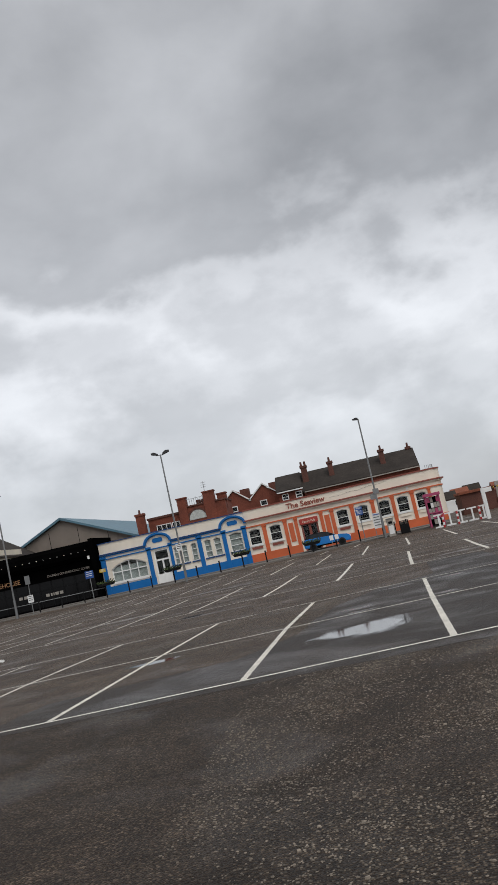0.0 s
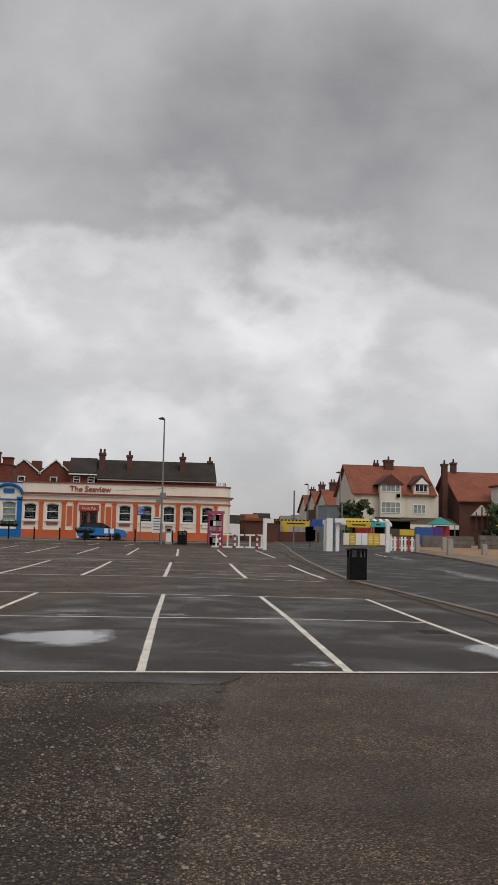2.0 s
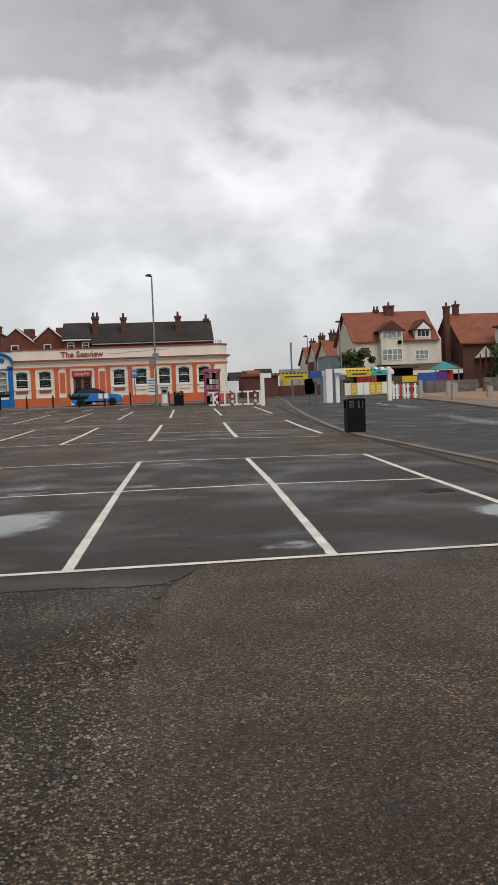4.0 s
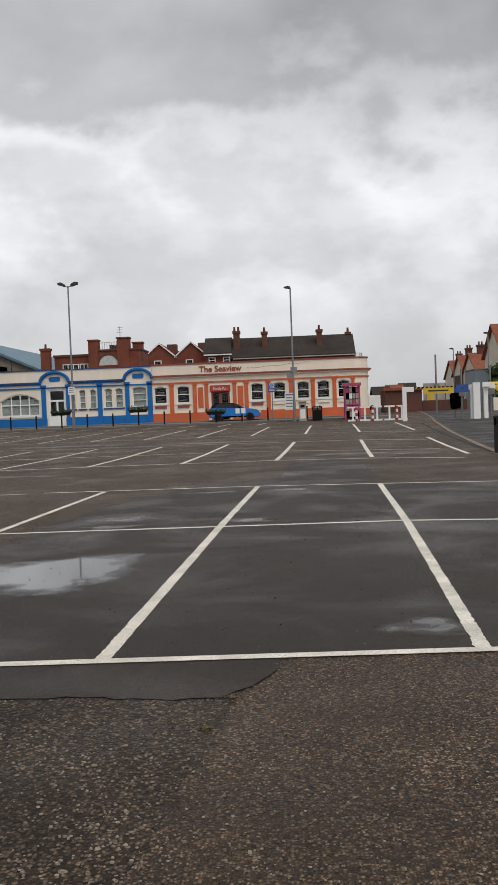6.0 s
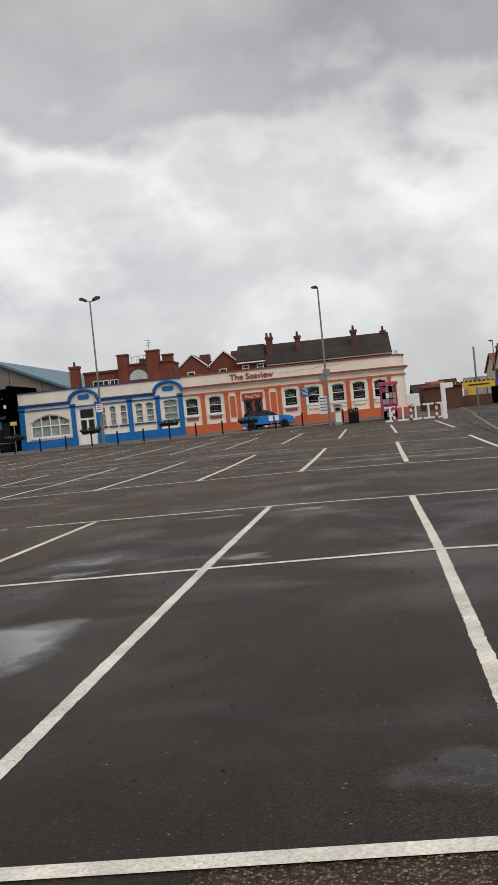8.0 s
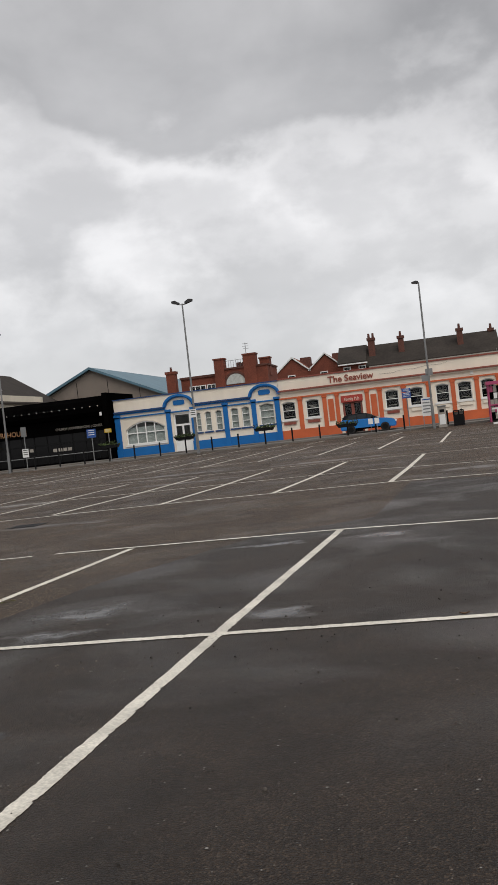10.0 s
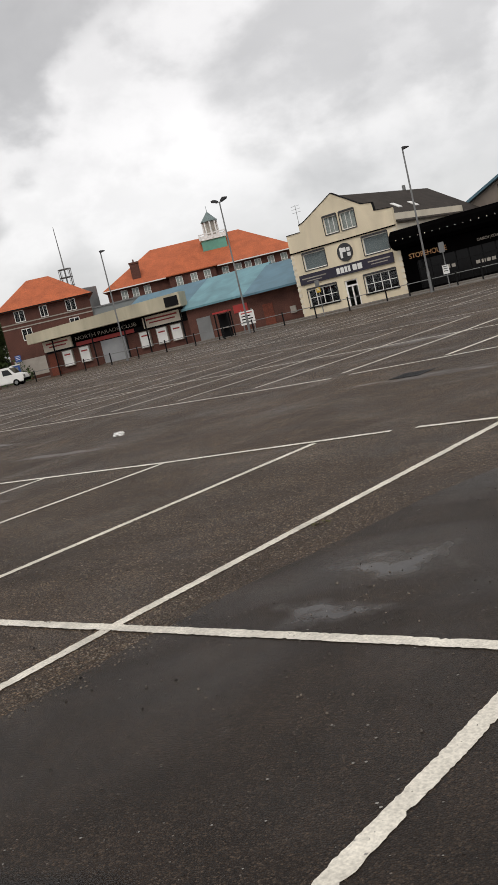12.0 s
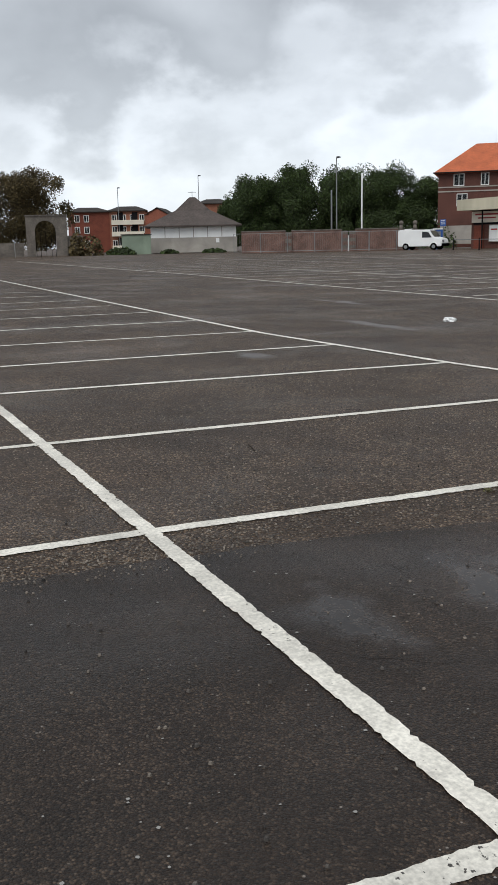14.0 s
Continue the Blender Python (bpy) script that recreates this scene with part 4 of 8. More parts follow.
    prism(bm, [(L, 6.8), (R, 6.8), ((L + R) / 2, 10.3)], 18.3, 18.58)
    part("gable", bm, M_RENDER, t)
    slope = (10.45 - 6.85) / ((R - L - 0.15) / 2)
    for y in (5.2, 8.6):
        xa, xb = R - 2.9, R - 2.1
        bm = bmesh.new()
        prism(bm, [(x, 6.85 + (R + 0.05 - x) * slope + q) for x, q in ((xa, 0.16), (xb, 0.16), (xb, 0.24), (xa, 0.24))], y, y + 0.75)
        part("skylight", bm, M_WHITE, t, "pale skylight in the slate roof")
    bm = bmesh.new()
    rod(bm, (-43.2, 14.0, 10.5), (-43.2, 14.0, 11.1), 0.18, 8)
    part("vent", bm, M_METAL, t)
    for x, y in ((L + 0.9, 1.2),):
        bm = bmesh.new()
        rod(bm, (x, y, 7.2), (x, y, 11.0), 0.025, 5)
        for z in (10.3, 10.6, 10.9):
            rod(bm, (x - 0.5, y, z), (x + 0.5, y, z), 0.015, 4)
        part("aerial", bm, M_METAL, t)


pub()
blue_building()
storehouse()
gabled_bar()


# ---- roofs and buildings behind the fronts ----
def further(k):
    """The same bearing and apparent size, k times as far from where the film begins."""
    e = Vector((-0.31, -10.6, 1.55))
    return Matrix.Translation(e) @ Matrix.Scale(k, 4) @ Matrix.Translation(-e)


def hip_roof(bm, x0, x1, y0, y1, ze, zr, inset, over=0.4):
    x0, x1, y0, y1 = x0 - over, x1 + over, y0 - over, y1 + over
    my = (y0 + y1) / 2
    v = [bm.verts.new(p) for p in ((x0, y0, ze), (x1, y0, ze), (x1, y1, ze), (x0, y1, ze), (x0 + inset, my, zr), (x1 - inset, my, zr), (x0, y0, ze - 0.15), (x1, y0, ze - 0.15), (x1, y1, ze - 0.15), (x0, y1, ze - 0.15))]
    for f in ((0, 1, 5, 4), (1, 2, 5), (2, 3, 4, 5), (3, 0, 4), (0, 6, 7, 1), (1, 7, 8, 2), (2, 8, 9, 3), (3, 9, 6, 0), (9, 8, 7, 6)):
        bm.faces.new([v[i] for i in f])


def chimney(parent, x, y, z0, z1, w, d, pots=1, mat=None):
    c = boxes("chimney", mat or M_BRICK2, parent, (x - w / 2, x + w / 2, y - d / 2, y + d / 2, z0, z1 - 0.25), (x - w / 2 - 0.08, x + w / 2 + 0.08, y - d / 2 - 0.08, y + d / 2 + 0.08, z1 - 0.25, z1), label="brick chimney stack")
    for i in range(pots):
        bm = bmesh.new()
        px = x + (i - (pots - 1) / 2) * 0.4
        tube(bm, px, y, z1, z1 + 0.45, 0.13, 0.10)
        part("pot", bm, M_BRICK2, c)
    return c


def house_window(parent, x, z, w, h, y, cols=2, rows=1, mat=None, behind=None, label="white framed window"):
    """A window fixed in front of a far wall's face: frame proud of it, glass, dark behind."""
    mat = mat or M_WHITE
    e = 0.08
    f = [(x - w / 2, x - w / 2 + e, y - 0.07, y - 0.003, z, z + h), (x + w / 2 - e, x + w / 2, y - 0.07, y - 0.003, z, z + h), (x - w / 2 + e, x + w / 2 - e, y - 0.07, y - 0.003, z, z + e), (x - w / 2 + e, x + w / 2 - e, y - 0.07, y - 0.003, z + h - e, z + h)]
    f += [(x - w / 2 + w * i / cols - 0.035, x - w / 2 + w * i / cols + 0.035, y - 0.07, y - 0.003, z + e, z + h - e) for i in range(1, cols)]
    for j in range(1, rows):
        f.append((x - w / 2 + e, x + w / 2 - e, y - 0.06, y - 0.003, z + h * j / rows - 0.03, z + h * j / rows + 0.03))
    win = boxes("window", mat, parent, *f, label=label)
    # Without a curtain, a near-black panel paints the unlit room.
    boxes("blind", behind or M_DARK, win, (x - w / 2 + e, x + w / 2 - e, y - 0.016, y - 0.004, z + e, z + h - e))
    boxes("pane", M_GLASS, win, (x - w / 2 + e, x + w / 2 - e, y - 0.04, y - 0.034, z + e, z + h - e)).visible_shadow = False
    return win


def terrace_behind():
    t = thing("slate_terrace", further(1.45) @ pose(0, 0, 0), "brick terrace with long grey slate roof and tall chimneys", "house")
    boxes("wall", M_BRICK, t, (-4.4, 7.9, 85.0, 91.0, 0.6, 6.55))
    bm = bmesh.new()
    gable_roof(bm, -4.4, 7.75, 84.9, 91.1, 6.6, 8.62, 0.15)
    part("roof", bm, M_SLATE, t, "long grey slate roof")
    bm = bmesh.new()
    gable_roof(bm, -7.15, -4.62, 84.7, 91.3, 7.05, 8.75, 0.12)
    part("roof", bm, M_SLATE, t, "patched slate roof")
    boxes("wall", M_BRICK, t, (-7.1, -4.55, 85, 91, 0.6, 7.05))
    boxes("gutter", M_WHITE, t, (-7.2, -4.4, 84.55, 84.68, 6.9, 7.02))
    boxes("gutter", M_STONE, t, (-4.3, 7.9, 84.6, 84.75, 6.42, 6.52))
    for x in (-6.4, -4.95):
        house_window(t, x, 6.1, 0.7, 0.65, 85.0, 1, 2)
    chimney(t, -3.95, 86.6, 7.2, 9.35, 0.62, 0.9, 2)
    chimney(t, -1.13, 86.6, 7.4, 9.2, 0.55, 0.7, 1)
    chimney(t, 4.42, 86.6, 7.4, 9.2, 0.55, 0.7, 1)
    chimney(t, 7.4, 88.0, 8.1, 8.95, 0.45, 0.5, 1)
    # dormer and lead flashing on the lower slope
    boxes("dormer", M_DARK, t, (1.1, 1.7, 84.9, 86.0, 6.35, 6.75))


def gabled_houses():
    for cx, zr in ((-11.85, 8.35), (-8.62, 8.4)):
        t = thing("gabled_house", further(1.5) @ pose(cx, 86.0, 0), "red brick house with white-edged gable", "house", "gabled brick houses")
        h = 1.62
        bm = bmesh.new()
        prism(bm, [(-h, 0.6), (h, 0.6), (h, 7.0), (0, zr - 0.1), (-h, 7.0)], 0, 6)
        part("wall", bm, M_BRICK, t)
        bm = bmesh.new()
        gable_roof(bm, -h, h, 0, 6, 7.05, zr, 0.08, 0.12, "y")
        part("roof", bm, M_TILE, t)
        for s in (-1, 1):
            bm = bmesh.new()
            prism(bm, [(s * (h + 0.1), 6.9), (0, zr - 0.02), (0, zr + 0.14), (s * (h + 0.1), 7.06)], -0.16, -0.09)
            part("bargeboard", bm, M_WHITE, t)
        house_window(t, -0.2, 6.1, 0.75, 0.6, 0.0, 1, 1)
        boxes("chimney", M_BRICK2, t, (0.5, 1.5, 2.2, 3.4, 7.2, zr + 0.1))
        if cx < -10:
            boxes("chimney", M_BRICK2, t, (1.35, 2.05, 1.2, 2.0, 6.6, 7.65))
            boxes("chimney", M_BRICK2, t, (-2.5, -2.1, 1.2, 1.7, 5.6, 7.3))


def brick_tower():
    t = thing("turreted_building", pose(0, 90, 0), "red brick building with castellated corner tower and arched window", "building")
    boxes("wall", M_BRICK, t, (-22.7, -18.9, 0, 8, 0.6, 7.55))
    boxes("coping", M_BRICK2, t, (-22.8, -18.9, -0.12, 0.3, 7.55, 7.78))
    house_window(t, -21.0, 6.0, 1.7, 0.8, 0, 3, 1)
    house_window(t, -19.6, 6.0, 0.9, 0.8, 0, 2, 1)
    boxes("wall", M_BRICK, t, (-18.85, -13.6, -0.6, 5, 0.6, 8.0))
    boxes("cornice", M_BRICK2, t, (-18.95, -13.5, -0.72, 5.1, 8.0, 8.16))
    for x0, x1, y0, z in ((-18.95, -17.95, -0.75, 9.2), (-15.95, -14.7, -0.75, 9.35), (-14.55, -13.55, 0.6, 8.9), (-17.3, -16.9, 3.0, 8.75)):
        boxes("turret", M_BRICK, t, (x0, x1, y0, y0 + 1.2, 0.6 if z > 9 else 7, z - 0.14), (x0 - 0.08, x1 + 0.08, y0 - 0.08, y0 + 1.28, z - 0.14, z), label="square brick turret")
    for x in (-17.0, -16.4):
        boxes("chimney", M_BRICK2, t, (x, x + 0.45, 0.9, 1.4, 8.1, 8.7))
    for cx, r, y in ((-16.9, 0.98, -0.6), ):
        bm = bmesh.new()
        k = 16
        prism(bm, [(cx - r, 6.5)] + [(cx - r * math.cos(i * math.pi / k), 6.55 + r * math.sin(i * math.pi / k)) for i in range(k + 1)] + [(cx + r, 6.5)], y - 0.06, y - 0.004)
        w = part("window", bm, M_BLIND, t, "white boarded half-round window")
        bm = bmesh.new()
        for i in range(k):
            q = [(cx - (r + e) * math.cos(j * math.pi / k), 6.55 + (r + e) * math.sin(j * math.pi / k)) for e in (0.02, 0.22) for j in (i, i + 1)]
            prism(bm, [q[0], q[1], q[3], q[2]], y - 0.1, y - 0.004)
        part("arch", bm, M_BRICK2, w)
    chimney(t, -23.0, -2.2, 0.6, 8.35, 0.9, 0.9, 1, M_BRICK)
    bm = bmesh.new()
    rod(bm, (-15.7, 0, 9.3), (-15.7, 0, 10.5), 0.03, 5)
    for z in (9.9, 10.15, 10.4):
        rod(bm, (-16.0, 0, z), (-15.4, 0, z), 0.018, 4)
    part("aerial", bm, M_METAL, t)
    bm = bmesh.new()
    for i in range(9):
        rod(bm, (-17.9 + i * 0.25, 0.2, 8.1), (-17.9 + i * 0.25, 0.2, 8.95 + 0.12 * math.sin(i * 2.1)), 0.018, 4)
    rod(bm, (-17.9, 0.2, 8.9), (-15.9, 0.2, 8.95), 0.02, 4)
    part("railing", bm, M_METAL, t)


def grey_shed():
    t = thing("metal_shed", pose(0, 95, 0), "large beige-clad hall with blue sheet-metal pitched roof", "hall")
    x0, x1, cx, n = -43.0, -25.2, -34.1, 38
    bm = bmesh.new()
    prism(bm, [(x0, 0.6), (x1, 0.6), (x1, 6.2), (cx, 10.2), (x0, 6.2)], 0, n)
    part("wall", bm, M_GREYCLAD, t)
    bm = bmesh.new()
    gable_roof(bm, x0, x1, 0, n, 6.25, 10.25, 0.5, 0.28, "y")
    part("roof", bm, M_TEAL, t, "blue profiled metal roof")
    for i in range(1, 5):
        boxes("cladding_joint", M_DARK, t, (x0 + i * 3.55, x0 + i * 3.55 + 0.06, -0.02, -0.003, 5.0, 6.4 + min(i, 5 - i) * 1.3))


# ---- the club row beyond the bar ----
def club():
    t = thing("club_building", pose(-79.2, 67.6, 0, 0, 0, 22.5), "low brick club with long cream canopy and dark fascia", "club")
    W = 17.6
    z0 = 0.35
    boxes("wall", M_BRICK2, t, (0, W, 1.2, 10, z0, 4.6))
    boxes("wall", M_DARK, t, (0.3, W - 0.2, 1.1, 1.195, 3.0, 4.5))
    # canopy deepens towards one end
    bm = bmesh.new()
    prism(bm, [(-0.6, 4.45), (W + 0.1, 4.55), (W + 0.1, 6.05), (-0.6, 5.55)], -0.9, 1.19)
    part("canopy", bm, material("canopy_cream", (0.46, 0.42, 0.31), 0.7, stain=0.25, streak=0.8), t, "long cream canopy, weathered")
    boxes("vent", M_BLACKMETAL, t, (W - 1.6, W - 0.1, -0.96, -0.905, 4.75, 5.75))
    board = boxes("fascia", M_BLACK, t, (3.9, 12.0, 0.9, 1.1, 3.55, 4.4))
    lettering("lettering", "NORTH PARADE CLUB", 0.55, M_STONE, board, pose(7.9, 0.88, 3.72, 90), 0.01, "pale sign lettering", width=7.4)
    red = material("red_board", (0.35, 0.03, 0.025), 0.5)
    boxes("board", red, t, (4.2, 11.2, 0.85, 0.89, 3.1, 3.5))
    for a, b in ((0.2, 3.7), (12.4, 16.8)):
        s = boxes("sign", M_CREAM, t, (a, b, 0.85, 1.1, 3.2, 4.35), label="cream sign board with faded lettering")
        boxes("lettering", red, s, (a + 0.4, b - 0.4, 0.835, 0.849, 3.95, 4.12), (a + 0.7, b - 0.7, 0.835, 0.849, 3.6, 3.74))
    for a in (2.2, 4.3, 11.6, 13.6, 15.3):
        s = boxes("poster_frame", M_STONE, t, (a, a + 1.25, 0.9, 1.19, 1.2, 2.95))
        boxes("poster", M_WHITE, s, (a + 0.08, a + 1.17, 0.885, 0.899, 1.28, 2.87))
        boxes("lettering", red, s, (a + 0.25, a + 1.0, 0.875, 0.884, 2.4, 2.55))
    boxes("shutter", material("grey_shutter", (0.30, 0.31, 0.32), 0.5, stain=0.2), t, (7.0, 9.9, 0.98, 1.19, z0, 3.0), label="grey roller shutter")
    boxes("door", M_BRICK, t, (0.4, 1.5, 1.0, 1.19, z0, 2.9))
    for x in (1.8, 6.5, 10.4, 12.9, 17.0):
        bm = bmesh.new()
        tube(bm, x, 0.2, z0, 4.5, 0.08)
        part("column", bm, M_BLACKMETAL, t)
    # low hall next door
    t = thing("teal_roofed_hall", pose(-62.9, 74.5, 0, 0, 0, 14), "low brick hall with faded teal sheet roof", "hall")
    W = 14.0
    boxes("wall", M_BRICK2, t, (0, W, 0, 12, 0.4, 4.05))
    bm = bmesh.new()
    prism(bm, [(-0.5, 3.95), (7.5, 6.9), (7.5, 7.05), (-0.5, 4.15)], -0.3, 7.5, "x")
    part("roof", bm, material("teal_sheet", (0.13, 0.27, 0.31), 0.5, stain=0.25, streak=0.6), t, "faded teal sheet roof")
    bm = bmesh.new()
    prism(bm, [(-1.2, 3.85), (6.5, 6.6), (6.5, 6.75), (-1.2, 4.05)], 7.3, W + 0.3, "x")
    part("roof", bm, M_TEAL, t)
    bm = bmesh.new()
    prism(bm, [(1.6, 4.72), (7.5, 6.9), (7.5, 7.05), (1.6, 4.87)], -9.5, -0.32, "x")
    part("roof", bm, M_TEAL, t)
    boxes("shutter", M_METAL, t, (1.0, 2.6, -0.08, -0.003, 0.5, 2.9))
    boxes("door", M_BRICK, t, (8.6, 9.7, -0.06, -0.003, 0.5, 2.7))
    boxes("sign", red, t, (5.4, 7.0, -0.1, -0.003, 2.5, 3.3))
    boxes("meter_box", M_STONE, t, (11.5, 12.1, -0.12, -0.003, 1.2, 1.9))


def station_block():
    """Brick block with a hipped orange roof, and the long building with the cupola behind."""
    t = thing("hipped_block", pose(-92.1, 73.4, 0.5, 0, 0, 50), "dark brick block with hipped orange tile roof", "building")
    W, D = 11.2, 9.0
    boxes("wall", M_BRICK2, t, (0, W, 0, D, 0.0, 8.75))
    bm = bmesh.new()
    hip_roof(bm, 0, W, 0, D, 8.85, 12.4, 4.7, 0.5)
    part("roof", bm, M_ORANGETILE, t, "orange clay tile hipped roof")
    boxes("gutter", M_BLACKMETAL, t, (-0.6, W + 0.6, -0.62, -0.5, 8.72, 8.86))
    for z in (6.55, 7.05):
        boxes("string_course", M_STONE, t, (-0.04, W + 0.04, -0.06, -0.002, z, z + 0.14))
    for x in (2.4, 5.4, 8.8):
        house_window(t, x, 7.25, 1.25 if x != 5.4 else 0.95, 1.4, 0, 2, 1)
    for x in (2.8, 8.8):
        house_window(t, x, 4.9, 1.25, 1.45, 0, 2, 1)
    boxes("wall", M_STONE, t, (0.5, W, -3.0, -2.7, 0.5, 2.6))
    t = thing("domed_building", pose(-99.6, 99.2, 0, 0, 0, 41), "long brick building with orange hipped roof and white cupola", "building")
    W, D = 29, 16
    boxes("wall", M_BRICK2, t, (0, W, 0, D, 0.5, 10.3))
    bm = bmesh.new()
    hip_roof(bm, 0, W, 0, D, 10.4, 15.6, 8.0, 0.6)
    part("roof", bm, M_ORANGETILE, t, "orange clay tile roof")
    bm = bmesh.new()
    hip_roof(bm, 9.5, 16.5, -2.5, 5, 10.4, 14.0, 3.4, 0.4)
    part("roof", bm, M_ORANGETILE, t)
    boxes("wall", M_BRICK2, t, (9.5, 16.5, -2.5, -0.05, 0.5, 10.3))
    boxes("gutter", M_WHITE, t, (-0.6, 9.4, -0.75, -0.62, 10.25, 10.4))
    boxes("gutter", M_WHITE, t, (16.6, W + 0.6, -0.75, -0.62, 10.25, 10.4))
    for x in (2.5, 4.2, 6.0, 18.0, 20.0, 21.5, 23.0, 25.0, 27.0):
        house_window(t, x, 8.2, 1.0, 1.8, 0, 2, 2, behind=M_BLIND)
    for x in (11, 13.2, 15.2):
        house_window(t, x, 8.2, 1.0, 1.8, -2.5, 2, 2, behind=M_BLIND)
    chimney(t, 4.8, 1.5, 9.5, 13.8, 1.3, 1.3, 1)
    verdigris = material("verdigris", (0.13, 0.36, 0.28), 0.7, stain=0.2)
    lead = material("weathered_lead", (0.14, 0.19, 0.19), 0.6, stain=0.25)
    cup = boxes("cupola", verdigris, t, (15.5, 19.3, 3.9, 7.3, 12.6, 14.7), label="white cupola on a green copper base")
    boxes("deck", M_WHITE, cup, (15.3, 19.5, 3.7, 7.5, 14.7, 14.85))
    for x in (15.4, 16.4, 17.4, 18.4, 19.4):
        for y in (3.8, 7.4):
            boxes("baluster", M_WHITE, cup, (x - 0.12, x + 0.12, y - 0.12, y + 0.12, 14.85, 15.75))
    for y in (3.8, 7.4):
        boxes("rail", M_WHITE, cup, (15.3, 19.5, y - 0.08, y + 0.08, 15.55, 15.7))
        boxes("rail", M_WHITE, cup, (15.3, 19.5, y - 0.05, y + 0.05, 14.86, 15.3))
    bm = bmesh.new()
    tube(bm, 17.4, 5.6, 14.85, 17.5, 1.1, 1.05, 8)
    part("drum", bm, M_STONE, cup, "pale lantern drum")
    bm = bmesh.new()
    tube(bm, 17.4, 5.6, 17.5, 17.75, 1.35, 1.2, 8)
    tube(bm, 17.4, 5.6, 17.75, 18.5, 1.15, 0.5, 8)
    tube(bm, 17.4, 5.6, 18.5, 18.95, 0.5, 0.12, 8)
    tube(bm, 17.4, 5.6, 18.95, 19.9, 0.06, 0.03, 5)
    part("cap", bm, lead, cup, "grey-green lead cap with finial")
    for i in range(8):
        a = i * math.tau / 8
        bm = bmesh.new()
        tube(bm, 17.4 + 1.1 * math.cos(a), 5.6 + 1.1 * math.sin(a), 14.85, 17.5, 0.13, n=6)
        part("post", bm, M_WHITE, cup)
    # roof plant and mast
    m = thing("radio_mast", pose(-103, 95.2, 0), "grey lattice roof mast with antennas", "mast")
    for x in (-0.5, 0.5):
        for y in (-0.5, 0.5):
            bm = bmesh.new()
            rod(bm, (x, y, 0.6), (x, y, 15.0), 0.06, 5)
            part("leg", bm, M_METAL, m)
    for z in (12.4, 13.7, 14.9):
        bm = bmesh.new()
        tube(bm, 0, 0, z, z + 0.09, 1.0, 1.0, 14)
        part("platform", bm, M_METAL, m)
    for i in range(10):
        a = i * math.tau / 10
        bm = bmesh.new()
        rod(bm, (0.95 * math.cos(a), 0.95 * math.sin(a), 12.45), (0.95 * math.cos(a), 0.95 * math.sin(a), 14.95), 0.035, 4)
        part("bar", bm, M_METAL, m)
    bm = bmesh.new()
    rod(bm, (0, 0, 14.9), (-0.1, 0, 21.2), 0.10, 6, 0.05)
    part("antenna", bm, M_METAL, m)
    boxes("plant_room", M_METAL, m, (-1.5, 2.5, 0.6, 3.0, 0.6, 11.6))
    # flat-roofed link between the blocks
    t = thing("flat_link_block", pose(-85.5, 82, 0, 0, 0, 35), "grey flat-roofed link block behind the club", "building")
    boxes("wall", material("grey_panels", (0.20, 0.22, 0.22), 0.6), t, (0, 16, 0, 6, 0.5, 7.4))
    boxes("coping", M_METAL, t, (-0.1, 16.1, -0.1, 6.1, 7.4, 7.55))


# ---- leafy things ----
M_LEAF = material("dark_leaves", (0.034, 0.055, 0.010), 0.85, grain=0.35, scale=3.0, stain=0.35, stain_scale=0.35, bump=0.0)
M_LEAF2 = material("rusty_leaves", (0.085, 0.062, 0.022), 0.85, grain=0.35, scale=3.0, stain=0.3, stain_scale=0.5, bump=0.0)


def leaf_by_leaf(m, spread):
    """Each leaf takes its own tone."""
    t = m.node_tree
    b = t.nodes["Principled BSDF"]
    src = b.inputs["Base Color"].links[0].from_socket
    g, r, v = (t.nodes.new(k) for k in ("ShaderNodeNewGeometry", "ShaderNodeMapRange", "ShaderNodeVectorMath"))
    v.operation = "SCALE"
    t.links.new(g.outputs["Random Per Island"], r.inputs["Value"])
    r.inputs["To Min"].default_value, r.inputs["To Max"].default_value = 1 - spread, 1 + spread
    t.links.new(src, v.inputs[0])
    t.links.new(r.outputs[0], v.inputs["Scale"])
    t.links.new(v.outputs[0], b.inputs["Base Color"])


leaf_by_leaf(M_LEAF, 0.55)
leaf_by_leaf(M_LEAF2, 0.5)
M_BARK = material("bark", (0.09, 0.07, 0.05), 0.95, grain=0.3, stain=0.3, bump=0.5)


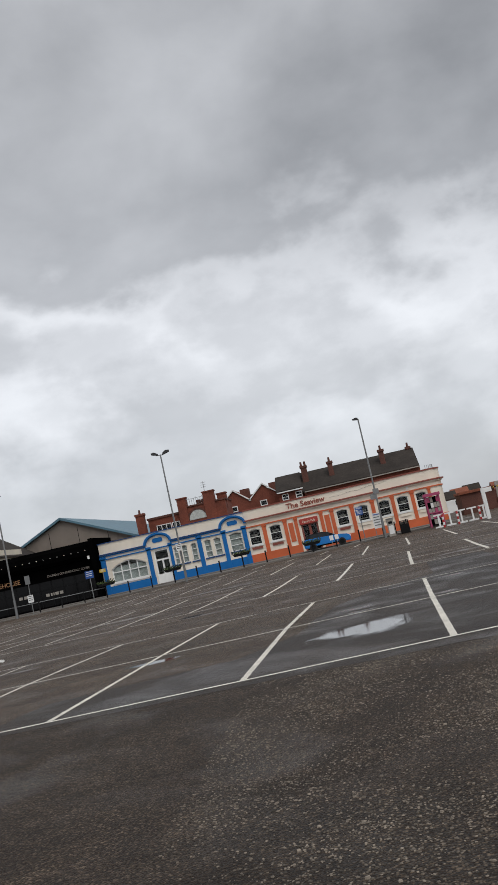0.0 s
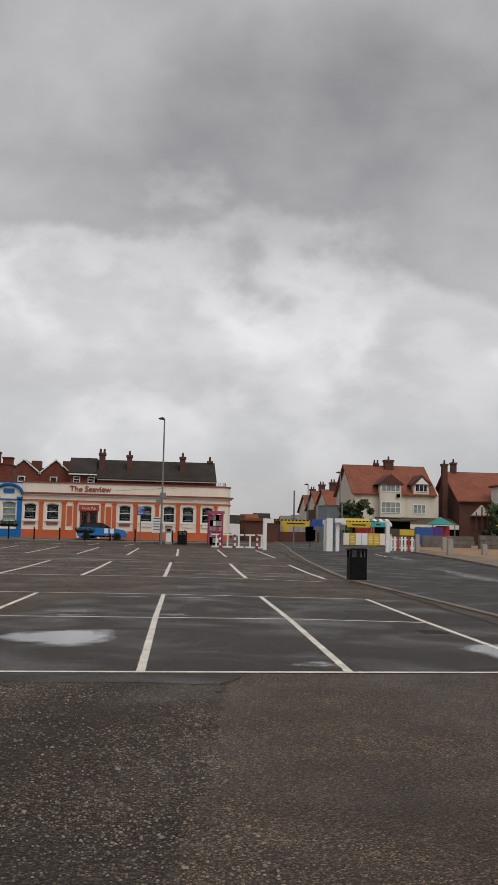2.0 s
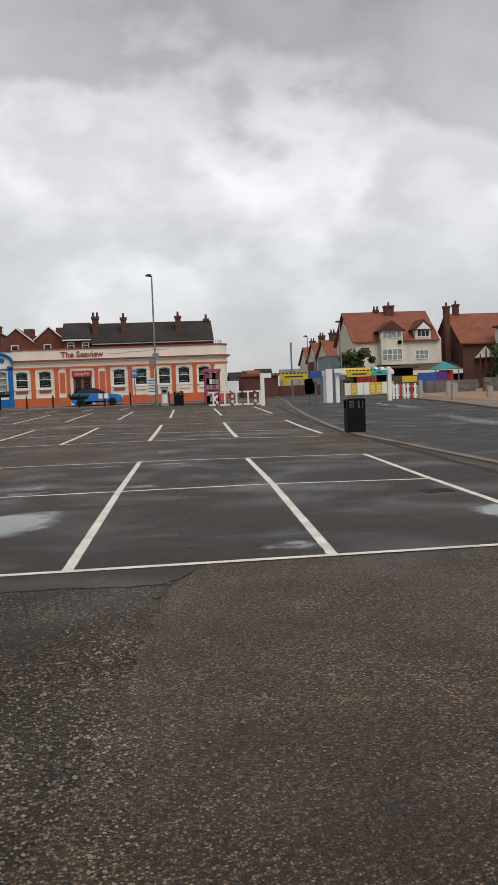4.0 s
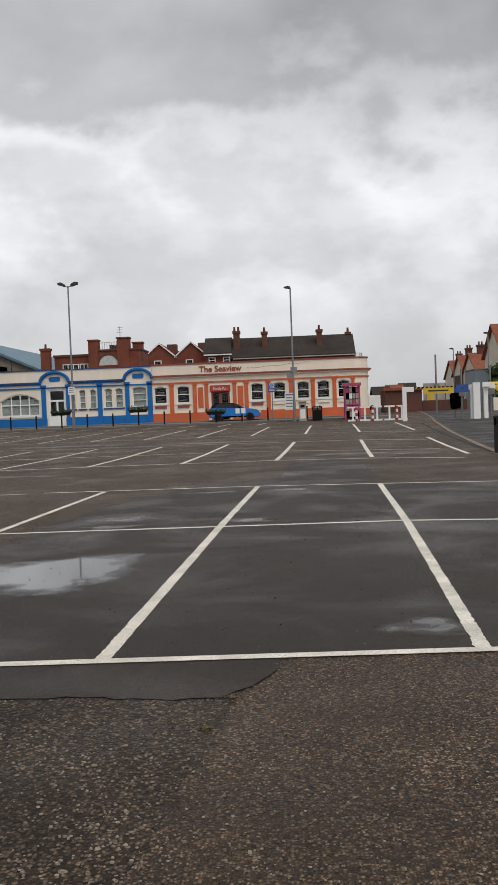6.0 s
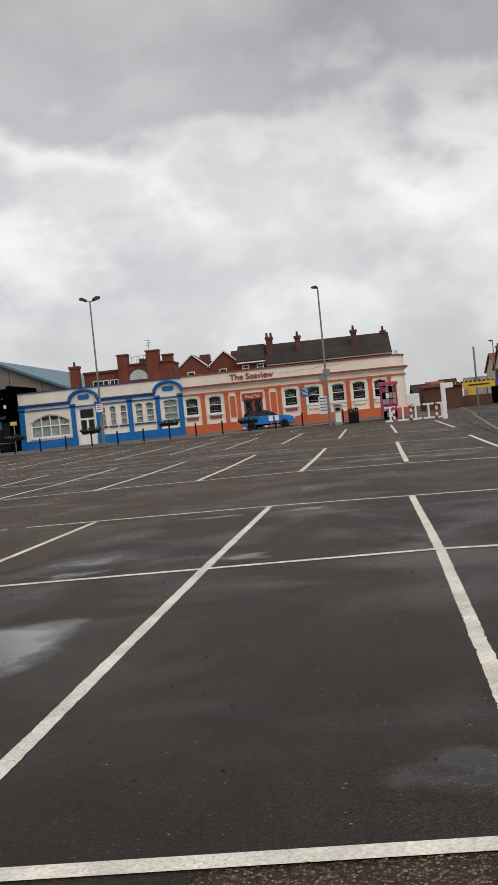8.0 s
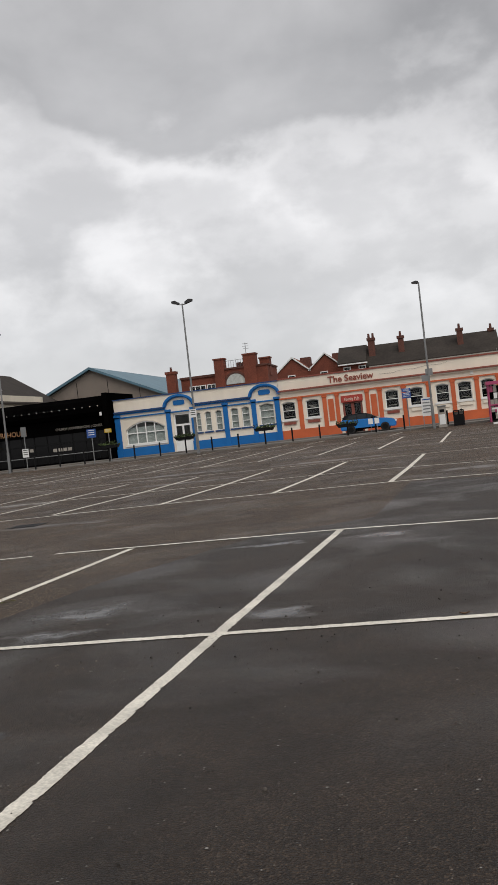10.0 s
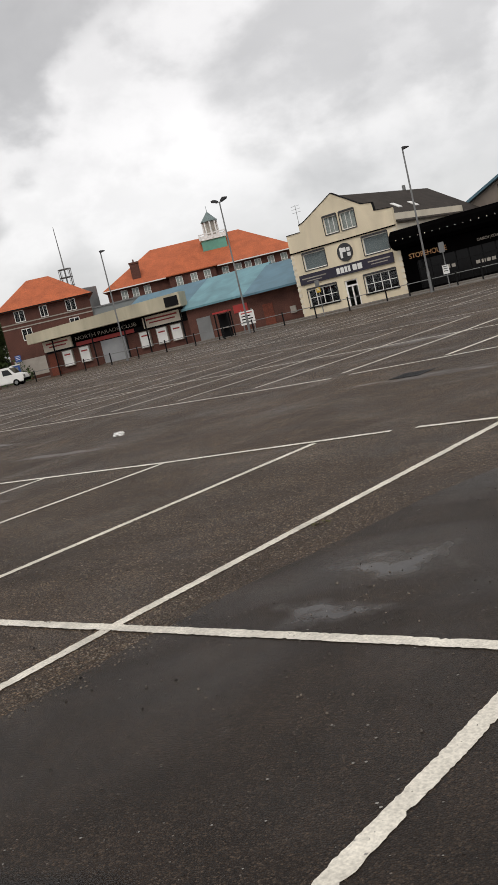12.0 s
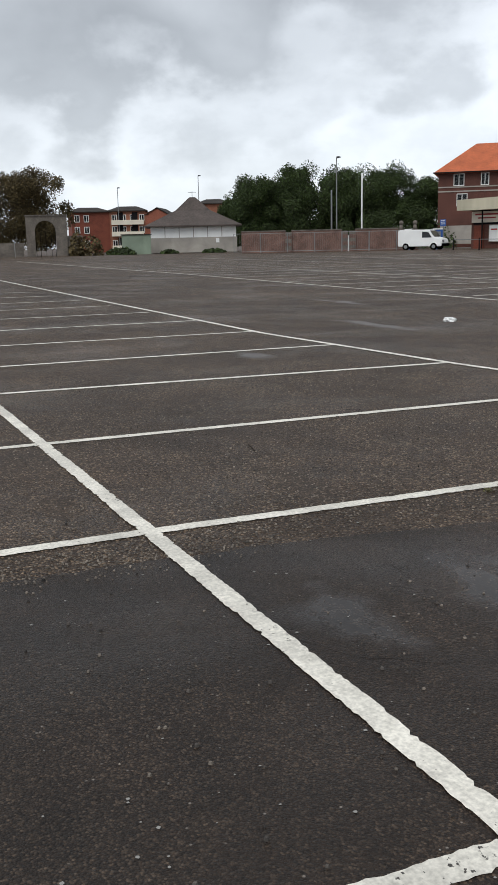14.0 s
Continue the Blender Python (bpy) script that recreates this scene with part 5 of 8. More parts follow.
def tree(x, y, height, spread, seed, leaf=None, label="broad leafy tree with dense dark green crown", trunk=0.35, clumps=64, leaves=620, size=0.125):
    rnd = random.Random(seed)
    z0 = gz(y, x)
    t = thing("tree", pose(x, y, z0), label, "tree", "trees")
    bm = bmesh.new()
    tube(bm, 0, 0, -0.1, height * 0.45, trunk, trunk * 0.55, 9)
    hearts = []
    for i in range(clumps):
        a, h = rnd.uniform(0, math.tau), rnd.uniform(0.14, 0.97)
        r = spread * math.sqrt(max(0.02, 1 - ((h - 0.5) / 0.55) ** 2)) * rnd.uniform(0.25, 0.92)
        c = Vector((r * math.cos(a), r * math.sin(a), height * h * 0.93))
        hearts.append((c, rnd.uniform(0.7, 1.3) * spread * 0.27))
        if i % 3 == 0:
            rod(bm, (0, 0, height * rnd.uniform(0.2, 0.42)), c, trunk * 0.28, 6, trunk * 0.08)
    # a dense heart behind the outer clumps
    hearts += [(Vector((0, 0, height * q)), spread * 0.5) for q in (0.32, 0.45, 0.58, 0.72) for _ in range(3)]
    part("trunk", bm, M_BARK, t, smooth=True)
    vs, fs = [], []
    for c, r in hearts:
        for _ in range(leaves):
            d = Vector((rnd.gauss(0, 1), rnd.gauss(0, 1), rnd.gauss(0, 0.8))).normalized() * r * rnd.uniform(0.40, 1.0)
            p = c + d
            if p.z < 0.6:
                continue
            u = Vector((rnd.gauss(0, 1), rnd.gauss(0, 1), rnd.gauss(0, 1))).normalized()
            w = u.orthogonal().normalized()
            s = size * rnd.uniform(0.5, 1.2)
            k = len(vs)
            vs += [p + u * s, p + w * s * 0.6, p - u * s, p - w * s * 0.6]
            fs.append((k, k + 1, k + 2, k + 3))
    me = bpy.data.meshes.new("crown")
    me.from_pydata([tuple(v) for v in vs], [], fs)
    me.materials.append(leaf or M_LEAF)
    crown = new("crown", me)
    crown.parent = t
    tagged(crown, kind="stuff")
    return t


def shrub(x, y, r, h, seed, leaf=None):
    rnd = random.Random(seed)
    t = thing("shrub", pose(x, y, gz(y, x)), "low ragged green shrub on rough ground", "shrub", "shrubs")
    vs, fs = [], []
    for _ in range(420):
        a, q = rnd.uniform(0, math.tau), math.sqrt(rnd.random())
        p = Vector((r * q * math.cos(a), r * q * math.sin(a) * 0.6, h * rnd.random() * (1 - 0.7 * q * q)))
        u = Vector((rnd.gauss(0, 1), rnd.gauss(0, 1), rnd.gauss(0, 1))).normalized()
        w = u.orthogonal()
        s = 0.16 * rnd.uniform(0.6, 1.4)
        k = len(vs)
        vs += [tuple(p + u * s), tuple(p + w * s * 0.6), tuple(p - u * s), tuple(p - w * s * 0.6)]
        fs.append((k, k + 1, k + 2, k + 3))
    me = bpy.data.meshes.new("leaves")
    me.from_pydata(vs, [], fs)
    me.materials.append(leaf or M_LEAF)
    ob = new("leaves", me)
    ob.parent = t
    tagged(ob, kind="stuff")
    bm = bmesh.new()
    for i in range(4):
        rod(bm, (0, 0, -0.05), (r * 0.5 * math.cos(i * 1.6), r * 0.3 * math.sin(i * 1.6), h * 0.7), 0.03, 5, 0.01)
    part("stem", bm, M_BARK, t)


terrace_behind()
gabled_houses()
brick_tower()
grey_shed()
club()
station_block()

for i, (x, y, h, s) in enumerate(((-115.5, 59.2, 9.6, 4.6), (-113.6, 64.6, 10.9, 4.6), (-111.2, 69.8, 10.7, 4.4), (-107.8, 74.6, 10.6, 4.8), (-104.5, 79.4, 8.6, 4.0), (-117.5, 57.0, 6.8, 2.6), (-114, 72, 10, 5.0), (-119, 64, 9, 5))):
    tree(x, y + 0.7, h * 1.08, s * 1.08, 10 + i)
tree(-115.0, 29.0, 11.2, 5.2, 31, M_LEAF2, "rust-tinged leafy tree behind a stone arch")
tree(-116.5, 24.0, 7.5, 3.6, 32, M_LEAF2, "rust-tinged leafy tree behind a fence")
for i, (x, y, r, h) in enumerate(((-93.5, 69.5, 3.0, 3.4), (-89.5, 71.5, 3.0, 3.2), (-101.5, 33.0, 2.2, 2.6), (-100.6, 36.2, 2.6, 0.9), (-99.2, 41.5, 1.6, 0.5), (-98.0, 46.5, 2.0, 0.5), (-102, 31.5, 1.3, 3.0))):
    shrub(x, y, r, h, 60 + i, M_LEAF2 if i in (2, 6) else None)


# ---- far side: old wall, shed, arch, flats ----
OLDBRICK = material("old_wall_brick", (0.165, 0.095, 0.074), 0.9, grain=0.3, scale=8, stain=0.35, stain_scale=1.2, bump=0.4)


def old_wall():
    ang = math.degrees(math.atan2(60.4 - 44.7, -78.8 + 87.6))
    t = thing("brick_boundary_wall", pose(-87.6, 45.3, 0.48, 0, 0, ang), "old red brick boundary wall with banded piers", "wall")
    n = 18.0
    for a, b in ((0, 4.6), (5.2, 10.4), (11.8, 16.2)):
        boxes("wall", OLDBRICK, t, (a, b, 0, 0.3, 0, 2.25))
        boxes("coping", M_OLDSTONE, t, (a, b, -0.06, 0.36, 2.25, 2.36))
    for x in (4.9, 10.7, 11.5, 16.5, 17.9):
        for i in range(6):
            boxes("band", M_OLDSTONE if i % 2 else OLDBRICK, t, (x - 0.32, x + 0.32, -0.15, 0.45, i * 0.36, i * 0.36 + 0.36))
    for x in (16.5, 17.9):
        bm = bmesh.new()
        tube(bm, x, 0.15, 2.16, 2.65, 0.26, 0.13)
        bmesh.ops.create_icosphere(bm, subdivisions=2, radius=0.24, matrix=Matrix.Translation((x, 0.15, 2.82)))
        part("finial", bm, M_OLDSTONE, t, "worn stone finial", True)
    boxes("board", M_WHITE, t, (11.0, 11.16, -0.05, 0.1, 0, 1.7))
    for i in range(7):
        p = new("fence_panel")
        p.matrix_world = pose(-87.2 + i * 1.35 + 0.55, 44.0 + i * 2.42, gz(44.0 + i * 2.42, -86.6 + i * 1.35), 0, 0, ang)
        tagged(p, "temporary wire mesh fence panel in front of the wall", "fence panel", "mesh fence panels")
        for x in (0, 2.7):
            bm = bmesh.new()
            tube(bm, x, 0, 0, 2.0, 0.03, n=6)
            part("post", bm, M_METAL, p)
        for z in (0.15, 1.95):
            bm = bmesh.new()
            rod(bm, (0, 0, z), (2.7, 0, z), 0.025, 6)
            part("rail", bm, M_METAL, p)
        bm = bmesh.new()
        for k in range(1, 14):
            rod(bm, (k * 0.193, 0, 0.15), (k * 0.193, 0, 1.95), 0.006, 3)
        tagged(part("mesh", bm, M_METAL, p), kind="stuff")


def shed():
    ang = math.degrees(math.atan2(49.9 - 40.5, -100.6 + 104.3))
    t = thing("pavilion", pose(-104.3, 41.1, 0.5, 0, 0, ang), "low white pavilion with steep dark pyramid roof", "pavilion")
    W, D = 10.1, 8.0
    boxes("wall", M_WHITE, t, (0, W, 0, D, 1.95, 3.3))
    boxes("wall", M_STONE, t, (-0.1, W + 0.1, -0.1, D + 0.1, 0.2, 1.95), label="grey rendered base")
    for i in range(1, 6):
        boxes("batten", M_STONE, t, (i * W / 6 - 0.04, i * W / 6 + 0.04, -0.04, -0.003, 1.96, 3.28))
    bm = bmesh.new()
    lo = [(-0.7, -0.7), (W + 0.7, -0.7), (W + 0.7, D + 0.7), (-0.7, D + 0.7)]
    mid = [(W / 2 - 2.1, D / 2 - 1.6), (W / 2 + 2.1, D / 2 - 1.6), (W / 2 + 2.1, D / 2 + 1.6), (W / 2 - 2.1, D / 2 + 1.6)]
    top = [(W / 2 - 0.35, D / 2 - 0.3), (W / 2 + 0.35, D / 2 - 0.3), (W / 2 + 0.35, D / 2 + 0.3), (W / 2 - 0.35, D / 2 + 0.3)]
    rings = [[bm.verts.new((x, y, z)) for x, y in q] for q, z in ((lo, 3.2), (lo, 3.35), (mid, 5.15), (top, 6.75))]
    for a, b in zip(rings, rings[1:]):
        for i in range(4):
            bm.faces.new((a[i], a[(i + 1) % 4], b[(i + 1) % 4], b[i]))
    bm.faces.new(rings[-1]), bm.faces.new(rings[0][::-1])
    part("roof", bm, material("brown_tiles", (0.072, 0.056, 0.048), 0.85, grain=0.25, scale=5, stain=0.3, bump=0.4), t, "brown tiled roof, flared at the eaves")
    bm = bmesh.new()
    rod(bm, (W / 2, D / 2, 6.7), (W / 2, D / 2, 7.5), 0.03, 5)
    rod(bm, (W / 2 - 0.5, D / 2, 7.35), (W / 2 + 0.5, D / 2, 7.35), 0.03, 5)
    part("weather_vane", bm, M_METAL, t)
    boxes("notice", M_WHITE, t, (7.7, 8.1, -0.16, -0.102, 1.3, 1.8))
    t = thing("green_cabin", pose(-101.4, 36.6, 0.42, 0, 0, 72), "pale green painted cabin beside the pavilion", "cabin")
    boxes("wall", material("pale_green", (0.22, 0.27, 0.20), 0.7, stain=0.25), t, (0, 3.3, 0, 2.5, 0.1, 2.4))
    boxes("roof", M_SLATE, t, (-0.1, 3.4, -0.1, 2.6, 2.4, 2.5))


def arch():
    ang = math.degrees(math.atan2(30.1 - 25.7, -103.1 + 104.05))
    t = thing("stone_archway", pose(-104.05, 26.4, 0.5, 0, 0, ang), "weathered stone archway in a ruined wall", "archway")
    boxes("pier", M_OLDSTONE, t, (0, 0.95, 0, 0.9, -0.2, 4.6))
    boxes("pier", M_OLDSTONE, t, (3.25, 4.5, 0, 0.9, -0.2, 4.6))
    k, cx, r = 12, 2.1, 1.15
    for i in range(k):
        a, b = (cx - r * math.cos(j * math.pi / k) for j in (i, i + 1))
        ha, hb = (2.95 + r * math.sin(j * math.pi / k) for j in (i, i + 1))
        bm = bmesh.new()
        prism(bm, [(a, ha), (b, hb), (b, 4.6), (a, 4.6)], 0, 0.9)
        part("voussoir", bm, M_OLDSTONE, t)
    boxes("coping", M_OLDSTONE, t, (-0.1, 4.6, -0.1, 1.0, 4.6, 4.72))
    boxes("gate", M_BLACKMETAL, t, (1.0, 1.06, 0.4, 0.46, 0.1, 2.9), (3.14, 3.2, 0.4, 0.46, 0.1, 2.9), (1.0, 3.2, 0.4, 0.44, 1.2, 1.26), (1.5, 1.54, 0.4, 0.44, 0.1, 2.9), (2.1, 2.14, 0.4, 0.44, 0.1, 2.9), (2.7, 2.74, 0.4, 0.44, 0.1, 2.9))
    boxes("wall", M_OLDSTONE, t, (4.5, 6.2, 0.2, 0.7, 0.1, 2.4))
    t = thing("low_stone_wall", pose(-105.6, 19.2, 0.5, 0, 0, ang), "low grey stone wall with post and wire fence", "wall")
    boxes("wall", M_OLDSTONE, t, (-20, 7.0, 0.2, 0.6, 0, 1.7))
    for i in range(9):
        boxes("post", M_METAL, t, (-18 + i * 3, -17.93 + i * 3, -1.0, -0.93, 0, 1.9))


def flats():
    for (x0, y0), (x1, y1), z, depth, balc in (((-162.3, 46.5), (-161.1, 53.0), 7.4, 10, 0), ((-161.2, 53.0), (-159.1, 59.1), 7.5, 9, 1), ((-156, 67.9), (-153.8, 73.2), 8.5, 9, 1)):
        ang = math.degrees(math.atan2(y1 - y0, x1 - x0))
        w = math.hypot(x1 - x0, y1 - y0)
        t = thing("flats", pose(x0, y0, 0.35, 0, 0, ang), "orange-red brick flats with pale balconies", "flats", "blocks of flats")
        boxes("wall", M_BRICK if not balc else material("orange_brick", (0.27, 0.11, 0.065), 0.85, grain=0.2, scale=8, stain=0.2), t, (0, w, 0, depth, 0.3, z))
        bm = bmesh.new()
        hip_roof(bm, 0, w, 0, depth, z, z + 0.9, 2.0, 0.4)
        part("roof", bm, M_SLATE, t)
        for fl in (1.2, 3.6, 5.6):
            for i in range(4):
                if not balc and i > 1:
                    continue
                house_window(t, 0.9 + i * w / 4, fl, 0.9, 1.2, 0, 2, 1)
            if balc:
                boxes("balcony", M_RENDER, t, (w * 0.06, w * 0.94, -0.9, -0.003, fl - 0.55, fl + 0.25), label="pale balcony front")
                # Near-black boxes on the flat wall paint the shade of balcony recesses.
                for q in (0.3, 0.7):
                    boxes("recess", M_DARK, t, (w * q - 0.5, w * q + 0.5, -0.1, -0.003, fl + 0.26, fl + 1.6))
    bm = bmesh.new()
    t = thing("flats", pose(-159.1, 59.1, 0, 0, 0, 60), "red brick gable end of a block of flats", "flats", "blocks of flats")
    prism(bm, [(0, 0.3), (4.2, 0.3), (4.2, 6.9), (2.1, 8.1), (0, 7.4)], 0, 9)
    part("wall", bm, material("gable_brick", (0.26, 0.085, 0.05), 0.85, grain=0.2, scale=8), t)
    bm = bmesh.new()
    gable_roof(bm, 0, 4.2, 0, 9, 7.0, 8.2, 0.2, 0.12, "y")
    part("roof", bm, M_SLATE, t)


# ---- street furniture ----
def lamp_post(x, y, top, heads, r=0.075, turn=0, label="tall galvanised steel street lamp"):
    t = thing("street_lamp", pose(x, y, gz(y, x), 0, 0, turn), label, "street lamp", "street lamps")
    h = top - gz(y, x)
    bm = bmesh.new()
    tube(bm, 0, 0, -0.1, 1.6, r * 1.5, r * 1.4)
    part("base", bm, M_METAL, t)
    bm = bmesh.new()
    tube(bm, 0, 0, 1.6, h, r * 1.05, r * 0.75)
    part("pole", bm, M_METAL, t)
    for s in heads:
        bm = bmesh.new()
        rod(bm, (0, 0, h - 0.08), (s * 0.4, 0, h - 0.02), 0.04, 6)
        a = part("arm", bm, M_METAL, t)
        bm = bmesh.new()
        prism(bm, [(s * 0.22, h - 0.06), (s * 0.76, h + 0.08), (s * 0.80, h + 0.24), (s * 0.52, h + 0.28), (s * 0.22, h + 0.10)] if len(heads) > 1 else [(s * 0.05, h - 0.06), (s * 0.46, h - 0.02), (s * 0.50, h + 0.05), (s * 0.2, h + 0.13), (s * 0.0, h + 0.08)], -0.16, 0.16)
        part("lantern", bm, material("lamp_grey", (0.035, 0.035, 0.037), 0.6), a)
    return t


def bollard(x, y, rail=None):
    t = thing("bollard", pose(x, y, gz(y, x)), "slim black metal bollard on the pavement edge", "bollard", "bollards")
    bm = bmesh.new()
    tube(bm, 0, 0, -0.05, 1.08, 0.06, 0.06, 10)
    tube(bm, 0, 0, 1.08, 1.13, 0.075, 0.05, 10)
    part("shaft", bm, M_BLACKMETAL, t)
    bm = bmesh.new()
    tube(bm, 0, 0, 0.0, 0.06, 0.1, 0.09, 10)
    part("collar", bm, M_BLACKMETAL, t)
    return t


def planter(x, y, seed, low=0.0):
    t = thing("planter", pose(x, y, gz(y, x) - low), "black basket planter with trailing greenery on a post", "planter", "planters")
    bm = bmesh.new()
    prism(bm, [(-0.62, 1.12), (0.62, 1.12), (0.78, 1.36), (-0.78, 1.36)], -0.2, 0.2)
    part("basket", bm, M_BLACKMETAL, t)
    rnd = random.Random(seed)
    vs, fs = [], []
    for _ in range(160):
        p = Vector((rnd.uniform(-0.8, 0.8), rnd.uniform(-0.25, 0.25), 1.32 + abs(rnd.gauss(0, 0.12))))
        u = Vector((rnd.gauss(0, 1), rnd.gauss(0, 1), rnd.gauss(0, 1))).normalized() * 0.07
        w = u.orthogonal() * 0.6
        k = len(vs)
        vs += [tuple(p + u), tuple(p + w), tuple(p - u), tuple(p - w)]
        fs.append((k, k + 1, k + 2, k + 3))
    me = bpy.data.meshes.new("greenery")
    me.from_pydata(vs, [], fs)
    me.materials.append(M_LEAF)
    ob = new("greenery", me)
    ob.parent = t
    tagged(ob, kind="stuff")


def sign_post(x, y, plates, h, label):
    """plates: (z0, z1, half width, material)."""
    t = thing("sign_post", pose(x, y, gz(y, x)), label, "sign", "sign posts")
    bm = bmesh.new()
    tube(bm, 0, 0, -0.05, h, 0.04, n=8)
    part("pole", bm, M_METAL, t)
    for z0, z1, w, m_ in plates:
        p = boxes("plate", m_, t, (-w, w, -0.07, -0.042, z0, z1))
        if m_ is not M_METAL:
            for i in range(3):
                boxes("lettering", M_WHITE if m_ is not M_WHITE else M_BLACK, p, (-w * 0.7, w * 0.7, -0.078, -0.0705, z1 - (i + 0.75) * (z1 - z0) / 4, z1 - (i + 0.45) * (z1 - z0) / 4))
    return t


SIGNBLUE = material("sign_blue", (0.02, 0.085, 0.32), 0.45)
M_RUBBLE = material("grey_rubble", (0.15, 0.13, 0.11), 0.95, stain=0.35)
YELLOW = material("sign_yellow", (0.62, 0.42, 0.03), 0.5)
PINK = material("kiosk_pink", (0.42, 0.06, 0.15), 0.5, stain=0.2)
RED = material("signal_red", (0.42, 0.03, 0.03), 0.5)


def car(x, y, length, paint, label, turn=0):
    t = thing("parked_car", pose(x, y, gz(y) + 0.005, 0, 0, turn), label, "car")
    L = length
    body = [(0.05, 0.30), (0.0, 0.55), (0.02, 0.95), (0.12, 1.12), (L * 0.2, 1.10), (L * 0.66, 1.05), (L * 0.80, 1.0), (L * 0.94, 0.90), (L, 0.68), (L - 0.02, 0.30)]
    bm = bmesh.new()
    prism(bm, body, -0.9, 0.9)
    bmesh.ops.bevel(bm, geom=bm.edges[:], offset=0.06, segments=2, affect="EDGES")
    b = part("body", bm, paint, t, smooth=False)
    cab = [(L * 0.03, 1.05), (L * 0.08, 1.40), (L * 0.15, 1.50), (L * 0.44, 1.52), (L * 0.53, 1.43), (L * 0.70, 1.02)]
    bm = bmesh.new()
    prism(bm, cab, -0.76, 0.76)
    bmesh.ops.bevel(bm, geom=bm.edges[:], offset=0.05, segments=2, affect="EDGES")
    part("cabin", bm, material("black_roof", (0.008, 0.009, 0.012), 0.4, spec=0.2), t)
    for s in (-1, 1):
        for a, q in ((0.10, [(0.115, 1.04), (0.30, 1.04), (0.30, 1.44), (0.17, 1.42)]), (0.3, [(0.32, 1.04), (0.48, 1.04), (0.48, 1.45), (0.32, 1.45)]), (0.5, [(0.50, 1.04), (0.645, 1.04), (0.555, 1.38), (0.50, 1.44)])):
            bm = bmesh.new()
            prism(bm, [(L * u, z) for u, z in q], s * 0.765, s * 0.772)
            part("side_window", bm, material("car_glass", (0.02, 0.025, 0.03), 0.05), t)
    for u in (0.19, 0.80):
        for s in (-1, 1):
            bm = bmesh.new()
            rod(bm, (L * u, s * 0.70, 0.34), (L * u, s * 0.93, 0.34), 0.34, 18)
            w = part("wheel", bm, material("tyre", (0.012, 0.012, 0.012), 0.85), t)
            bm = bmesh.new()
            rod(bm, (L * u, s * 0.932, 0.34), (L * u, s * 0.945, 0.34), 0.21, 12)
            part("rim", bm, M_BLACKMETAL, w)
    boxes("headlight", M_WHITE, t, (L - 0.12, L + 0.01, -0.8, -0.45, 0.66, 0.78))
    boxes("headlight", M_WHITE, t, (L - 0.12, L + 0.01, 0.45, 0.8, 0.66, 0.78))
    boxes("tail_light", RED, t, (-0.02, 0.1, -0.86, -0.6, 0.78, 0.92))
    boxes("tail_light", RED, t, (-0.02, 0.1, 0.6, 0.86, 0.78, 0.92))
    boxes("sill_trim", M_BLACK, t, (L * 0.27, L * 0.72, -0.93, -0.905, 0.3, 0.42))
    bm = bmesh.new()
    prism(bm, [(L * 0.56, 1.06), (L * 0.61, 1.06), (L * 0.61, 1.18), (L * 0.57, 1.18)], -1.05, -0.9)
    part("wing_mirror", bm, M_BLACK, t)
    return t


def van(x, y, turn):
    t = thing("parked_van", pose(x, y, gz(y, x), 0, 0, turn), "plain white panel van parked by the wall", "van")
    prof = [(0, 0.35), (0, 1.85), (0.12, 1.98), (3.0, 1.98), (3.25, 1.9), (3.75, 1.25), (4.5, 1.08), (4.62, 0.8), (4.62, 0.35)]
    bm = bmesh.new()
    prism(bm, prof, -0.95, 0.95)
    bmesh.ops.bevel(bm, geom=bm.edges[:], offset=0.06, segments=2, affect="EDGES")
    part("body", bm, M_WHITE, t)
    dark = material("van_glass", (0.02, 0.022, 0.025), 0.06)
    bm = bmesh.new()
    prism(bm, [(2.55, 1.2), (3.55, 1.2), (3.18, 1.75), (2.55, 1.78)], -0.965, -0.952)
    part("side_window", bm, dark, t)
    bm = bmesh.new()
    prism(bm, [(3.32, 1.86), (3.78, 1.27), (3.80, 1.29), (3.34, 1.88)], -0.8, 0.8)
    part("windscreen", bm, dark, t)
    for u in (0.85, 3.75):
        for s in (-1, 1):
            bm = bmesh.new()
            rod(bm, (u, s * 0.74, 0.34), (u, s * 0.97, 0.34), 0.34, 16)
            w = part("wheel", bm, M_BLACK, t)
            bm = bmesh.new()
            rod(bm, (u, s * 0.972, 0.34), (u, s * 0.98, 0.34), 0.19, 10)
            part("hubcap", bm, M_METAL, w)
    boxes("bumper", M_BLACK, t, (4.5, 4.72, -0.9, 0.9, 0.35, 0.62))
    boxes("headlight", M_METAL, t, (4.45, 4.66, -0.85, -0.5, 0.72, 0.95))


